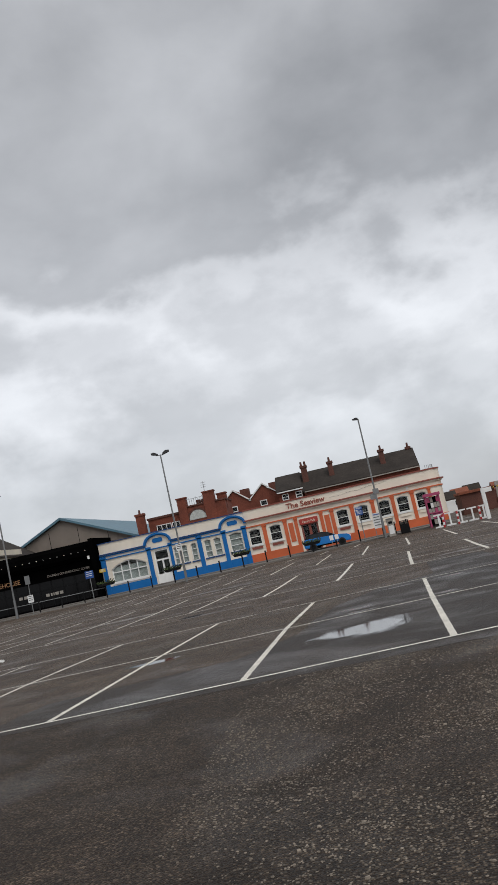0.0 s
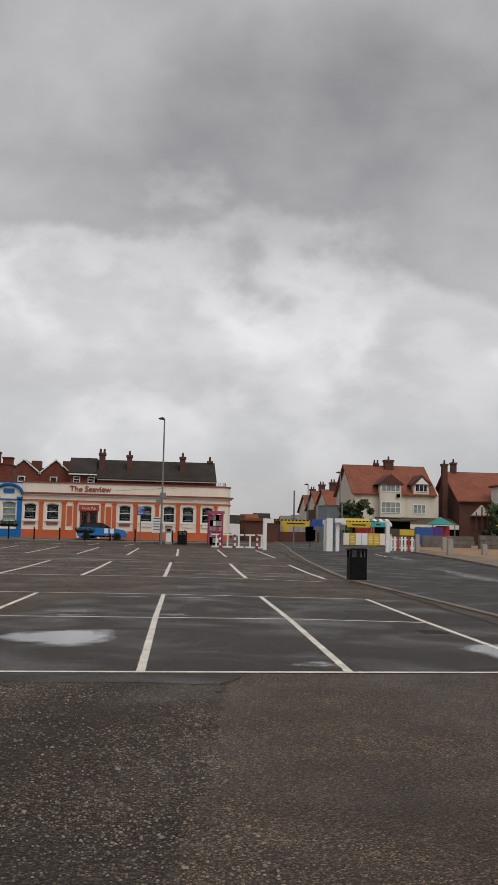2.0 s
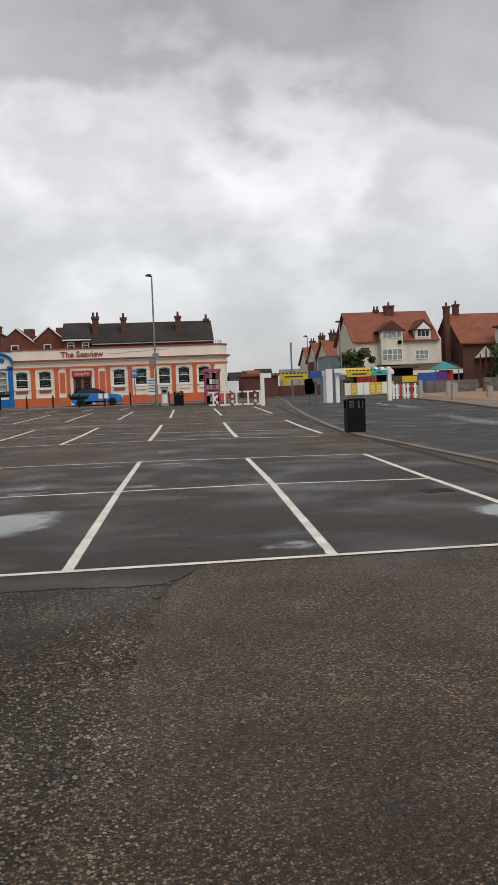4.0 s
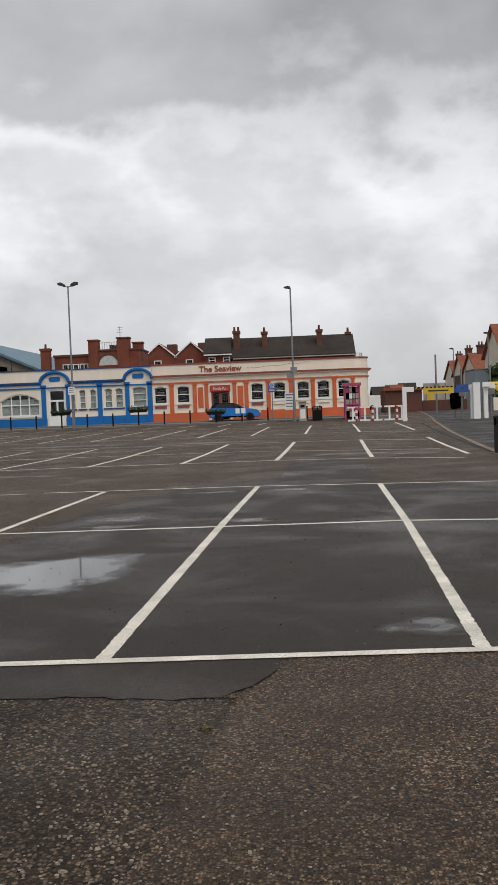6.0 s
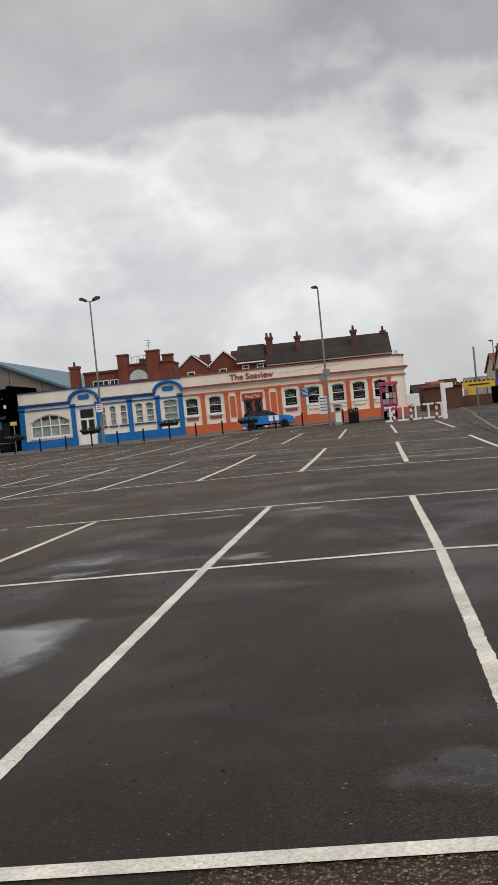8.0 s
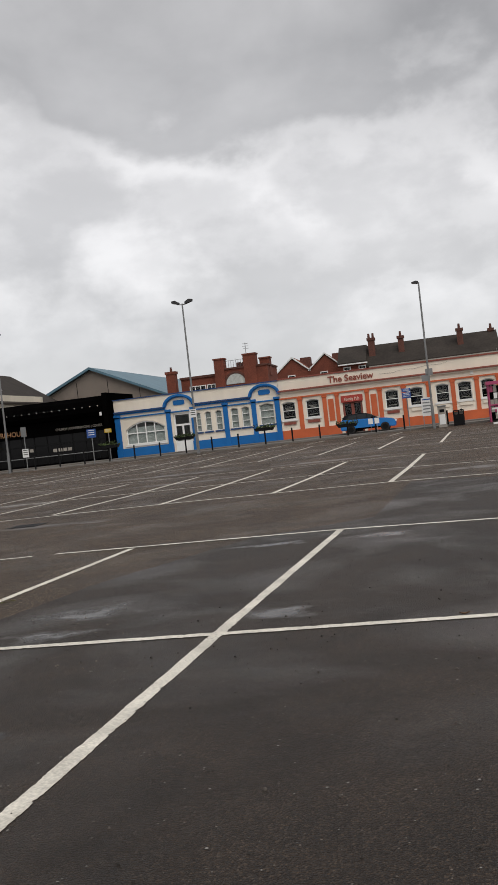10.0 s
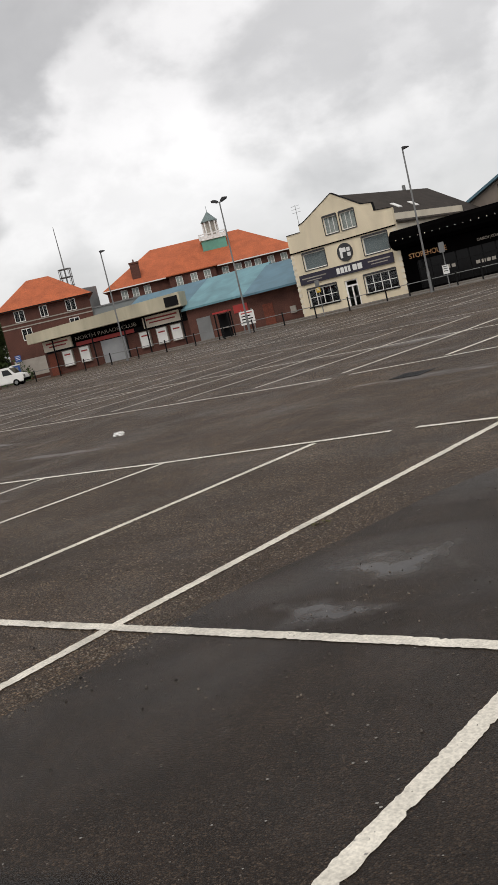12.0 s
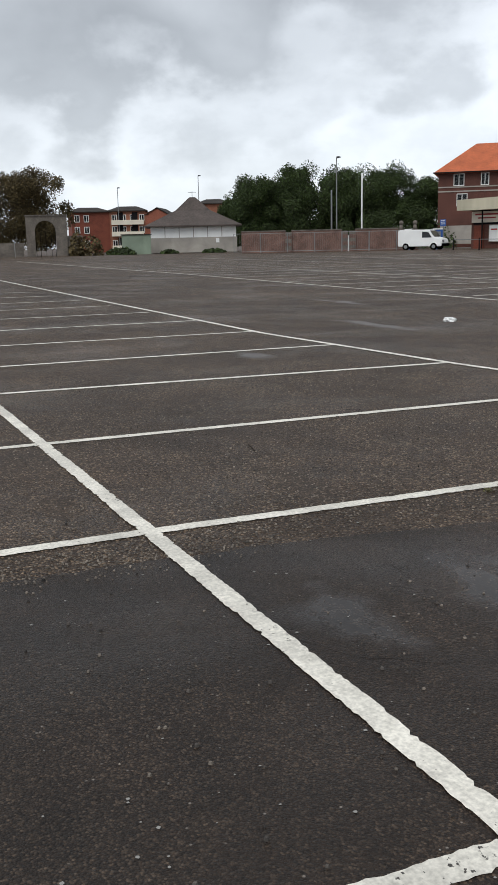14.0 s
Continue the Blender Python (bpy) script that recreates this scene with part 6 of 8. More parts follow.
def litter_bin(x, y, w=0.57, h=1.04, d=0.48, pad=True, label="square black litter bin with four openings"):
    t = thing("litter_bin", pose(x, y, gz(y) + 0.012), label, "litter bin", "litter bins")
    bm = bmesh.new()
    prism(bm, [(-w / 2 + 0.02, -d / 2), (w / 2 - 0.02, -d / 2), (w / 2, -d / 2 + 0.02), (w / 2, d / 2 - 0.02), (w / 2 - 0.02, d / 2), (-w / 2 + 0.02, d / 2), (-w / 2, d / 2 - 0.02), (-w / 2, -d / 2 + 0.02)], 0.0, h * 0.72, "z")
    part("body", bm, M_BLACKMETAL, t)
    for sx in (-1, 1):
        for sy in (-1, 1):
            boxes("corner_post", M_BLACKMETAL, t, (sx * (w / 2 - 0.035) - 0.035, sx * (w / 2 - 0.035) + 0.035, sy * (d / 2 - 0.035) - 0.035, sy * (d / 2 - 0.035) + 0.035, h * 0.72, h * 0.93))
    boxes("divider", M_BLACKMETAL, t, (-0.05, 0.05, -d / 2, -d / 2 + 0.05, h * 0.72, h * 0.93))
    bm = bmesh.new()
    prism(bm, [(-w / 2 - 0.01, h * 0.93), (w / 2 + 0.01, h * 0.93), (w / 2 + 0.01, h * 0.97), (w / 2 - 0.06, h), (-w / 2 + 0.06, h), (-w / 2 - 0.01, h * 0.97)], -d / 2 - 0.01, d / 2 + 0.01)
    part("lid", bm, M_BLACKMETAL, t)
    boxes("liner", M_STONE, t, (-w / 2 + 0.05, w / 2 - 0.05, d / 2 - 0.06, d / 2 - 0.03, h * 0.722, h * 0.9), label="pale inside of the openings")
    bm = bmesh.new()
    n = 10
    prism(bm, [(0.05 + 0.06 * math.cos(i * math.tau / n), h * 0.45 + 0.06 * math.sin(i * math.tau / n)) for i in range(n)], -d / 2 - 0.008, -d / 2 - 0.002)
    part("emblem", bm, M_DARK, t)
    if pad:
        boxes("pad", M_PAVE, t, (-w / 2 - 0.12, w / 2 + 0.18, -d / 2 - 0.1, d / 2 + 0.1, -0.02, 0.012))


# pavement along the shops, with a kerb
bm = bmesh.new()
for y0, y1 in ((66.05, 71.2), (71.2, P - 0.12)):
    box(bm, -120, 9.5, y0, y1, gz(y0) - 0.1, max(gz(y0), gz(y1)) + 0.0)
v_ = tagged(part("pavement", bm, M_PAVE), "worn paved footway in front of the shops", "pavement", kind="structure")
old_wall()
shed()
arch()
flats()
lamp_post(-15.3, 65.66, 11.5, (-1, 1), label="tall twin-headed galvanised lamp post")
lamp_post(1.87, 64.71, 10.5, (-1,))
lamp_post(-30.6, 66.0, 11.15, (1,))
lamp_post(-62.6, 64.4, 11.0, (1,))
lamp_post(-47.7, 65.0, 11.8, (-1, 1), label="tall twin-headed galvanised lamp post")
lamp_post(-92.0, 59.3, 10.85, (1,), turn=45)
lamp_post(-160.0, 54.4, 11.7, (1,), turn=60)
lamp_post(-154.6, 67.6, 13.5, (1,), turn=60)
for x, y, h, m_ in ((-90.3, 61.6, 8.4, M_WHITE), (-87.6, 56.1, 6.3, M_METAL)):
    t = thing("flag_pole", pose(x, y, gz(y, x)), "plain upright pole behind the wall", "pole", "poles")
    bm = bmesh.new()
    tube(bm, 0, 0, -0.1, h, 0.10, 0.08)
    part("shaft", bm, m_, t)
    bm = bmesh.new()
    tube(bm, 0, 0, h, h + 0.1, 0.11, 0.05)
    part("cap", bm, m_, t)

for k in range(-13, 7):
    x = -8.32 + 2.03 * k
    if x > 4.3:
        continue
    bollard(x, 66.4)
bollard(2.85, 66.2)
# rail fence further along
prev = None
for k in range(17):
    x, y = -22.5 - 3.1 * k, float(np.interp(-22.5 - 3.1 * k, [-73, -52, -34], [60.5, 64.6, 66.4]))
    if k > 4:
        bollard(x, y)
    if prev:
        bm = bmesh.new()
        rod(bm, (*prev, gz(prev[1], prev[0]) + 0.98), (x, y, gz(y, x) + 0.98), 0.035, 6)
        tagged(part("guard_rail", bm, M_METAL), "grey tubular guard rail between bollards", "guard rail", "guard rails")
    prev = (x, y)
for i, x in enumerate((-16.44, -10.35, -4.26, -22.4)):
    planter(x, 66.4, i, 0.4 if i == 2 else 0.0)

sign_post(0.2, 65.5, [(2.75, 3.0, 0.3, SIGNBLUE), (2.3, 2.7, 0.3, SIGNBLUE)], 3.0, "blue parking sign on a grey pole")
sign_post(-23.6, 66.0, [(2.05, 2.7, 0.36, SIGNBLUE)], 2.7, "blue parking sign on a pale pole")
sign_post(-29.1, 66.0, [(2.7, 3.45, 0.22, M_METAL), (1.1, 1.75, 0.25, M_WHITE)], 3.45, "grey pole with small sign plates")
sign_post(-40.5, 66.0, [(2.5, 3.0, 0.2, M_METAL), (2.0, 2.4, 0.2, YELLOW)], 3.0, "grey pole with small yellow plate")
sign_post(-22.8, 67.5, [(2.3, 2.6, 0.28, YELLOW)], 2.6, "yellow notice on a pole by the shop")
sign_post(-15.32, 65.4, [(2.7, 3.3, 0.25, M_WHITE)], 3.3, "white notice fixed to a lamp post")
t = thing("tariff_board", pose(1.52, 65.4, gz(65.4)), "white parking tariff board on two posts", "sign")
for x in (-0.3, 0.3):
    boxes("post", M_METAL, t, (x - 0.03, x + 0.03, -0.03, 0.03, 0, 2.15))
b_ = boxes("board", M_WHITE, t, (-0.36, 0.36, -0.07, -0.035, 0.9, 2.2))
for i in range(5):
    boxes("lettering", M_METAL if i else SIGNBLUE, b_, (-0.28, 0.28 - 0.06 * (i % 2), -0.076, -0.0705, 2.02 - i * 0.22, 2.1 - i * 0.22))
for z, x in ((3.3, -0.25), (3.7, 0.05)):
    boxes("plate", M_METAL, t, (0.35 + x - 0.25, 0.35 + x + 0.25, -0.75, -0.72, z, z + 0.45))
boxes("bracket", M_METAL, t, (0.3, 0.36, -0.78, -0.0, 3.2, 4.2))
t = thing("ticket_machine", pose(2.5, 65.4, gz(65.4)), "grey weathered pay-and-display ticket machine", "ticket machine")
boxes("cabinet", M_STONE, t, (-0.28, 0.28, -0.2, 0.2, 0, 1.45))
boxes("hood", M_METAL, t, (-0.31, 0.31, -0.25, 0.23, 1.45, 1.52))
boxes("screen", M_DARK, t, (-0.16, 0.16, -0.215, -0.202, 1.05, 1.25))
boxes("door_panel", M_WHITE, t, (-0.2, 0.2, -0.212, -0.202, 0.2, 0.9))
litter_bin(3.62, 65.6, 0.75, 1.08, 0.6, False, "square black litter bin beside the ticket machine")
litter_bin(7.12, 19.75)
car(-5.15, 71.0, 4.25, material("car_blue", (0.01, 0.17, 0.50), 0.22, spec=0.6, stain=0.02, grain=0.01, bump=0), "bright blue compact four-wheel-drive car with black roof")
for i, x in enumerate((-2.55, -2.1)):
    sp = thing("notice_board", pose(x, 66.3, gz(66.3)), "small white notice on the bollard line", "notice", "white notices")
    boxes("sheet", M_WHITE, sp, (-0.16, 0.16, -0.03, -0.01, 0.75, 1.15))
    boxes("stake", M_METAL, sp, (-0.02, 0.02, -0.01, 0.03, 0, 1.1))
van(-77.9, 58.6, 34)
for x, y in ((-83.6, 63.5), (-82.0, 66.1)):
    t = thing("blue_cabin", pose(x, y, gz(y, x), 0, 0, 52), "blue plastic site cabin beside the wall", "portable cabin", "blue cabins")
    boxes("shell", SIGNBLUE, t, (-0.5, 0.5, -0.5, 0.5, 0.05, 2.1))
    boxes("roof", M_WHITE, t, (-0.55, 0.55, -0.55, 0.55, 2.1, 2.22))
    boxes("door", M_METAL, t, (-0.3, 0.3, -0.53, -0.503, 0.15, 1.9))
sign_post(-79.6, 65.0, [(2.4, 3.1, 0.5, SIGNBLUE)], 3.1, "blue direction sign beside the van")

t = thing("phone_kiosk", pose(-51.6, 66.6, gz(66.6, -51.6), 0, 0, 20), "dark glazed kiosk with a red roof beside the guard rail", "kiosk")
for x in (-0.6, 0.6):
    for y in (-0.5, 0.5):
        boxes("post", M_BLACKMETAL, t, (x - 0.05, x + 0.05, y - 0.05, y + 0.05, 0, 2.3))
boxes("roof", RED, t, (-0.7, 0.7, -0.6, 0.6, 2.3, 2.45))
boxes("back", M_DARK, t, (-0.5, 0.5, 0.35, 0.4, 0.1, 2.2))
boxes("shelf", M_STONE, t, (-0.5, 0.5, 0.0, 0.34, 0.9, 1.0))
t = thing("notice_board", pose(-48.7, 66.4, gz(66.4, -48.7), 0, 0, 20), "large white notice panel on two posts", "notice board")
for x in (-0.5, 0.5):
    boxes("post", M_METAL, t, (x - 0.04, x + 0.04, -0.04, 0.04, 0, 2.1))
b_ = boxes("board", M_WHITE, t, (-0.68, 0.68, -0.08, -0.045, 0.75, 1.95))
for i in range(4):
    boxes("lettering", RED if i == 0 else M_BLACK, b_, (-0.52, 0.52 - 0.2 * (i % 2), -0.087, -0.0805, 1.72 - i * 0.26, 1.82 - i * 0.26))

# pink kiosk
t = thing("advert_kiosk", pose(6.3, 65.4, gz(65.4)), "pink kiosk frame hung with posters", "kiosk")
for x in (-0.55, 0.55):
    for y in (-0.5, 0.5):
        boxes("post", PINK, t, (x - 0.05, x + 0.05, y - 0.05, y + 0.05, 0, 2.7))
boxes("roof", PINK, t, (-0.68, 0.68, -0.65, 0.65, 2.55, 2.78))
boxes("rail", PINK, t, (-0.5, 0.5, -0.54, -0.46, 1.1, 1.2))
rk = random.Random(3)
for i in range(4):
    for j in range(5):
        boxes("poster", (M_WHITE, M_BLACK, PINK, PINK, M_STONE)[rk.randrange(5)], t, (-0.48 + i * 0.25, -0.26 + i * 0.25, -0.47, -0.44, 0.2 + j * 0.46, 0.6 + j * 0.46))
boxes("back", M_DARK, t, (-0.5, 0.5, 0.4, 0.44, 0.1, 2.5))


# ---- road side ----
KERB = [(5.5, -30), (6.05, 0), (6.2, 20), (7.75, 36), (9.9, 54), (11.2, 63), (13.5, 90)]
EDGE = [(10.5, -30), (13.2, 0), (15.6, 22), (17.0, 33), (18.4, 42), (20.6, 62), (24, 90)]


def along(pts, y):
    return float(np.interp(y, [p[1] for p in pts], [p[0] for p in pts]))


def strip(name, ys_, left, right, lift, mat, label, category, thick=0.0):
    bm = bmesh.new()
    rows = [[bm.verts.new((left(y), y, gz(y) + lift)), bm.verts.new((right(y), y, gz(y) + lift))] for y in ys_]
    for a, b in zip(rows, rows[1:]):
        bm.faces.new((a[0], a[1], b[1], b[0]))
    if thick:
        low = [[bm.verts.new((left(y), y, gz(y) + lift - thick)), bm.verts.new((right(y), y, gz(y) + lift - thick))] for y in ys_]
        for a, b, c, d in zip(rows, rows[1:], low, low[1:]):
            bm.faces.new((a[0], b[0], d[0], c[0])), bm.faces.new((a[1], c[1], d[1], b[1]))
        bm.faces.new((rows[0][0], low[0][0], low[0][1], rows[0][1]))
    return tagged(part(name, bm, mat), label, category, kind="structure")


YS = [-30, -15, 0, 10, 20, 25, 30, 36, 42, 48, 54, 60, 65, 76, 90]
strip("road", YS, lambda y: along(KERB, y) + 0.85, lambda y: along(EDGE, y), 0.006, M_ROAD, "worn grey tarmac road beside the car park", "road")
strip("kerb", YS, lambda y: along(KERB, y) + 0.66, lambda y: along(KERB, y) + 0.85, 0.028, M_KERB, "low pale kerb between car park and road", "kerb", 0.05)
strip("kerb", YS, lambda y: along(EDGE, y), lambda y: along(EDGE, y) + 0.16, 0.10, M_KERB, "pale stone kerb of the far footway", "kerb", 0.11)
strip("pavement", YS, lambda y: along(EDGE, y) + 0.16, lambda y: along(EDGE, y) + 2.4, 0.096, M_KERB, "paved footway along the road", "pavement", 0.1)
M_SAND = material("sandy_ground", (0.30, 0.185, 0.10), 0.95, grain=0.25, scale=8, stain=0.3, bump=0.4)
strip("sandy_ground", YS[:-1], lambda y: along(EDGE, y) + 2.4, lambda y: along(EDGE, y) + 24, 0.05, M_SAND, "rough sandy waste ground behind the footway", "ground")
# Flat strip by the kerb: the joint's shade is put into its dark colour.
JOINT = [(4.0, -30), (5.75, 0), (6.13, 4.75), (6.62, 15.6), (6.95, 22), (8.1, 38), (9.2, 50)]
rj = random.Random(12)
wob = {y: (rj.uniform(-0.05, 0.05), rj.uniform(0.08, 0.2)) for y in range(-30, 51)}
strip("tarmac_joint", range(-30, 51), lambda y: along(JOINT, y) + wob[y][0], lambda y: along(JOINT, y) + wob[y][0] + wob[y][1], 0.005, material("dark_joint_shade", (0.012, 0.0105, 0.0095), 0.85, grain=0.3, stain=0.3, stain_scale=2), "dark strip for the shaded tarmac joint beside the kerb", "joint")
strip("road_marking", [45, 50], lambda y: along(EDGE, y) - 3.7, lambda y: along(EDGE, y) - 3.58, 0.012, M_LINE, "worn white dash on the road", "road marking")
M_ROADWET = damp(asphalt("damp_road_tarmac", (0.033, 0.031, 0.029), (0.11, 0.10, 0.09), 100, 0.66, 0.25), 0.2, 0.85, 1.2)
for y, half in ((24, 9.0), (42, 5.0)):
    cx_ = along(EDGE, y) - 3.2
    lean = (along(EDGE, y + 5) - along(EDGE, y - 5)) / 10
    pts = [(cx_ + 0.75 * math.cos(q * math.tau / 36) + lean * half * math.sin(q * math.tau / 36), y + half * math.sin(q * math.tau / 36)) for q in range(36)]
    sheet("damp_patch", pts, 0.0085, M_ROADWET, "long damp sheen along the road tarmac", "damp patch", "structure", (cx_, y), 0.3)


def stone_bollard(x, y, h=0.85):
    t = thing("stone_bollard", pose(x, y, gz(y)), "squat pale concrete bollard on rough ground", "bollard", "concrete bollards")
    bm = bmesh.new()
    prism(bm, [(-0.18, 0), (0.18, 0), (0.16, h - 0.06), (0.1, h), (-0.1, h), (-0.16, h - 0.06)], -0.16, 0.16)
    part("shaft", bm, M_STONE, t)
    bm = bmesh.new()
    prism(bm, [(-0.26, -0.03), (0.26, -0.03), (0.2, 0.06), (-0.2, 0.06)], -0.22, 0.22)
    part("footing", bm, M_PAVE, t)


for x, y, h in ((20.3, 48.5, 1.15), (21.5, 66, 0.9), (23.0, 70, 0.9), (25.2, 64, 1.1), (20.6, 57, 0.9), (24, 52, 0.8)):
    stone_bollard(x, y, h)
for i, (x0, x1, y, h) in enumerate(((25.2, 29.6, 70.0, 1.15), (29.9, 44.0, 68.5, 1.3))):
    t = thing("rubble_wall", pose(x0, y, gz(y) - 0.05), "low grey rubble wall on sandy ground", "wall", "rubble walls")
    rw = random.Random(i)
    for r_ in range(3):
        x = 0.0
        while x < x1 - x0:
            w_ = rw.uniform(0.4, 0.85)
            boxes("stone", M_PAVE if rw.random() < 0.6 else M_RUBBLE, t, (x, x + w_ - 0.02, -0.2 + rw.uniform(-0.03, 0.03), 0.25, r_ * h / 3, (r_ + 1) * h / 3 - 0.02))
            x += w_
STRIPE_K = material("hazard_black", (0.015, 0.015, 0.015), 0.5)


def height_barrier(x0, x1, y, h, panels):
    t = thing("height_barrier", pose(x0, y, gz(y)), "white height barrier with hazard-striped beam over the entry", "barrier", "height barriers")
    w = x1 - x0
    boxes("post", M_WHITE, t, (-0.13, 0.13, -0.13, 0.13, -0.05, h + 0.12))
    boxes("post", M_WHITE, t, (w - 0.13, w + 0.13, -0.13, 0.13, -0.05, h + 0.12))
    beam = boxes("beam", M_BLACKMETAL, t, (0.13, w - 0.13, -0.04, 0.04, h - 0.02, h + 0.07))
    for a in (0.13, w - 0.63):
        boxes("bracket", M_WHITE, t, (a, a + 0.5, -0.07, 0.07, h - 0.22, h + 0.1))
    n = int(w / 0.28)
    for i in range(n):
        bm = bmesh.new()
        a = 0.2 + i * (w - 0.4) / n
        prism(bm, [(a, h - 0.015), (a + 0.1, h - 0.015), (a + 0.14, h + 0.065), (a + 0.04, h + 0.065)], -0.046, -0.041)
        part("stripe", bm, YELLOW, beam)
    for a, b, z0, z1, m_ in panels:
        p = boxes("hanging_panel", m_, t, (a, b, -0.1, -0.07, z0, z1))
        boxes("lettering", STRIPE_K, p, (a + 0.35, b - 0.35, -0.107, -0.1005, (z0 + z1) / 2 - 0.04, (z0 + z1) / 2 + 0.05))


height_barrier(8.95, 13.35, 55, 2.12, [(1.2, 3.2, 1.72, 2.1, YELLOW), (3.35, 4.15, 1.75, 2.25, SIGNBLUE)])
height_barrier(14.2, 17.9, 55, 2.15, [(0.7, 2.4, 1.74, 2.1, YELLOW), (2.45, 3.5, 1.8, 2.15, material("teal_panel", (0.05, 0.38, 0.36), 0.5))])
t = thing("ticket_barrier", pose(13.55, 54.7, gz(55)), "tall white barrier post with arm bracket", "barrier post")
boxes("post", M_WHITE, t, (-0.22, 0.22, -0.15, 0.15, 0, 2.35))
boxes("bracket", M_WHITE, t, (0.4, 1.0, -0.1, 0.1, 2.05, 2.35))
for x, h in ((12.85, 3.3), (14.75, 3.4), (11.2, 4.3)):
    t = thing("grey_pole", pose(x, 56, gz(56)), "slim grey pole with small fittings", "pole", "grey poles")
    bm = bmesh.new()
    tube(bm, 0, 0, -0.05, h, 0.06)
    part("shaft", bm, M_METAL, t)
    boxes("fitting", M_METAL, t, (-0.2, 0.2, -0.12, -0.061, h * 0.45, h * 0.45 + 0.4))
t = thing("waste_sack_holder", pose(12.75, 57.5, gz(57)), "dark hanging sack under a blue hood", "sack holder")
bm = bmesh.new()
prism(bm, [(-0.35, 0.6), (0.3, 0.7), (0.45, 1.7), (-0.4, 1.75)], -0.25, 0.25)
bmesh.ops.bevel(bm, geom=bm.edges[:], offset=0.08, segments=2, affect="EDGES")
part("sack", bm, M_BLACK, t)
boxes("hood", SIGNBLUE, t, (-0.5, 0.55, -0.35, 0.3, 1.76, 2.2))
boxes("stand", M_METAL, t, (-0.05, 0.05, 0.26, 0.34, 0, 1.9))
t = thing("picket_fence", pose(18.1, 55, gz(55)), "short red and white picket fence by the entry", "fence")
for i in range(7):
    boxes("slat", (M_WHITE, M_WHITE, RED)[i % 3], t, (i * 0.26, i * 0.26 + 0.15, -0.04, 0, 0.1, 1.15))
for z in (0.3, 0.9):
    boxes("rail", M_WHITE, t, (0, 1.8, 0.001, 0.05, z, z + 0.09))
boxes("post", M_STONE, t, (1.9, 2.15, -0.1, 0.15, -0.05, 1.35))
for i in range(5):
    x = 5.9 + i * 0.82
    t = thing("barrier_stand", pose(x, 59.5 - i * 0.3, gz(59)), "white low barrier stand with T-shaped top", "barrier", "white barrier stands")
    boxes("foot", M_WHITE, t, (-0.36, 0.36, -0.12, 0.12, 0, 0.12))
    boxes("post", M_WHITE, t, (-0.06, 0.06, -0.05, 0.05, 0.12, 0.92))
    boxes("rail", M_WHITE, t, (-0.36, 0.36, -0.05, 0.05, 0.92, 1.03))
for x in (6.0, 7.1, 8.75):
    t = thing("striped_bollard", pose(x, 57.5, gz(57.5)), "red and white banded bollard", "bollard", "striped bollards")
    for i in range(5):
        bm = bmesh.new()
        tube(bm, 0, 0, i * 0.2, i * 0.2 + 0.2, 0.08)
        part("band", bm, (RED, M_WHITE)[i % 2], t)


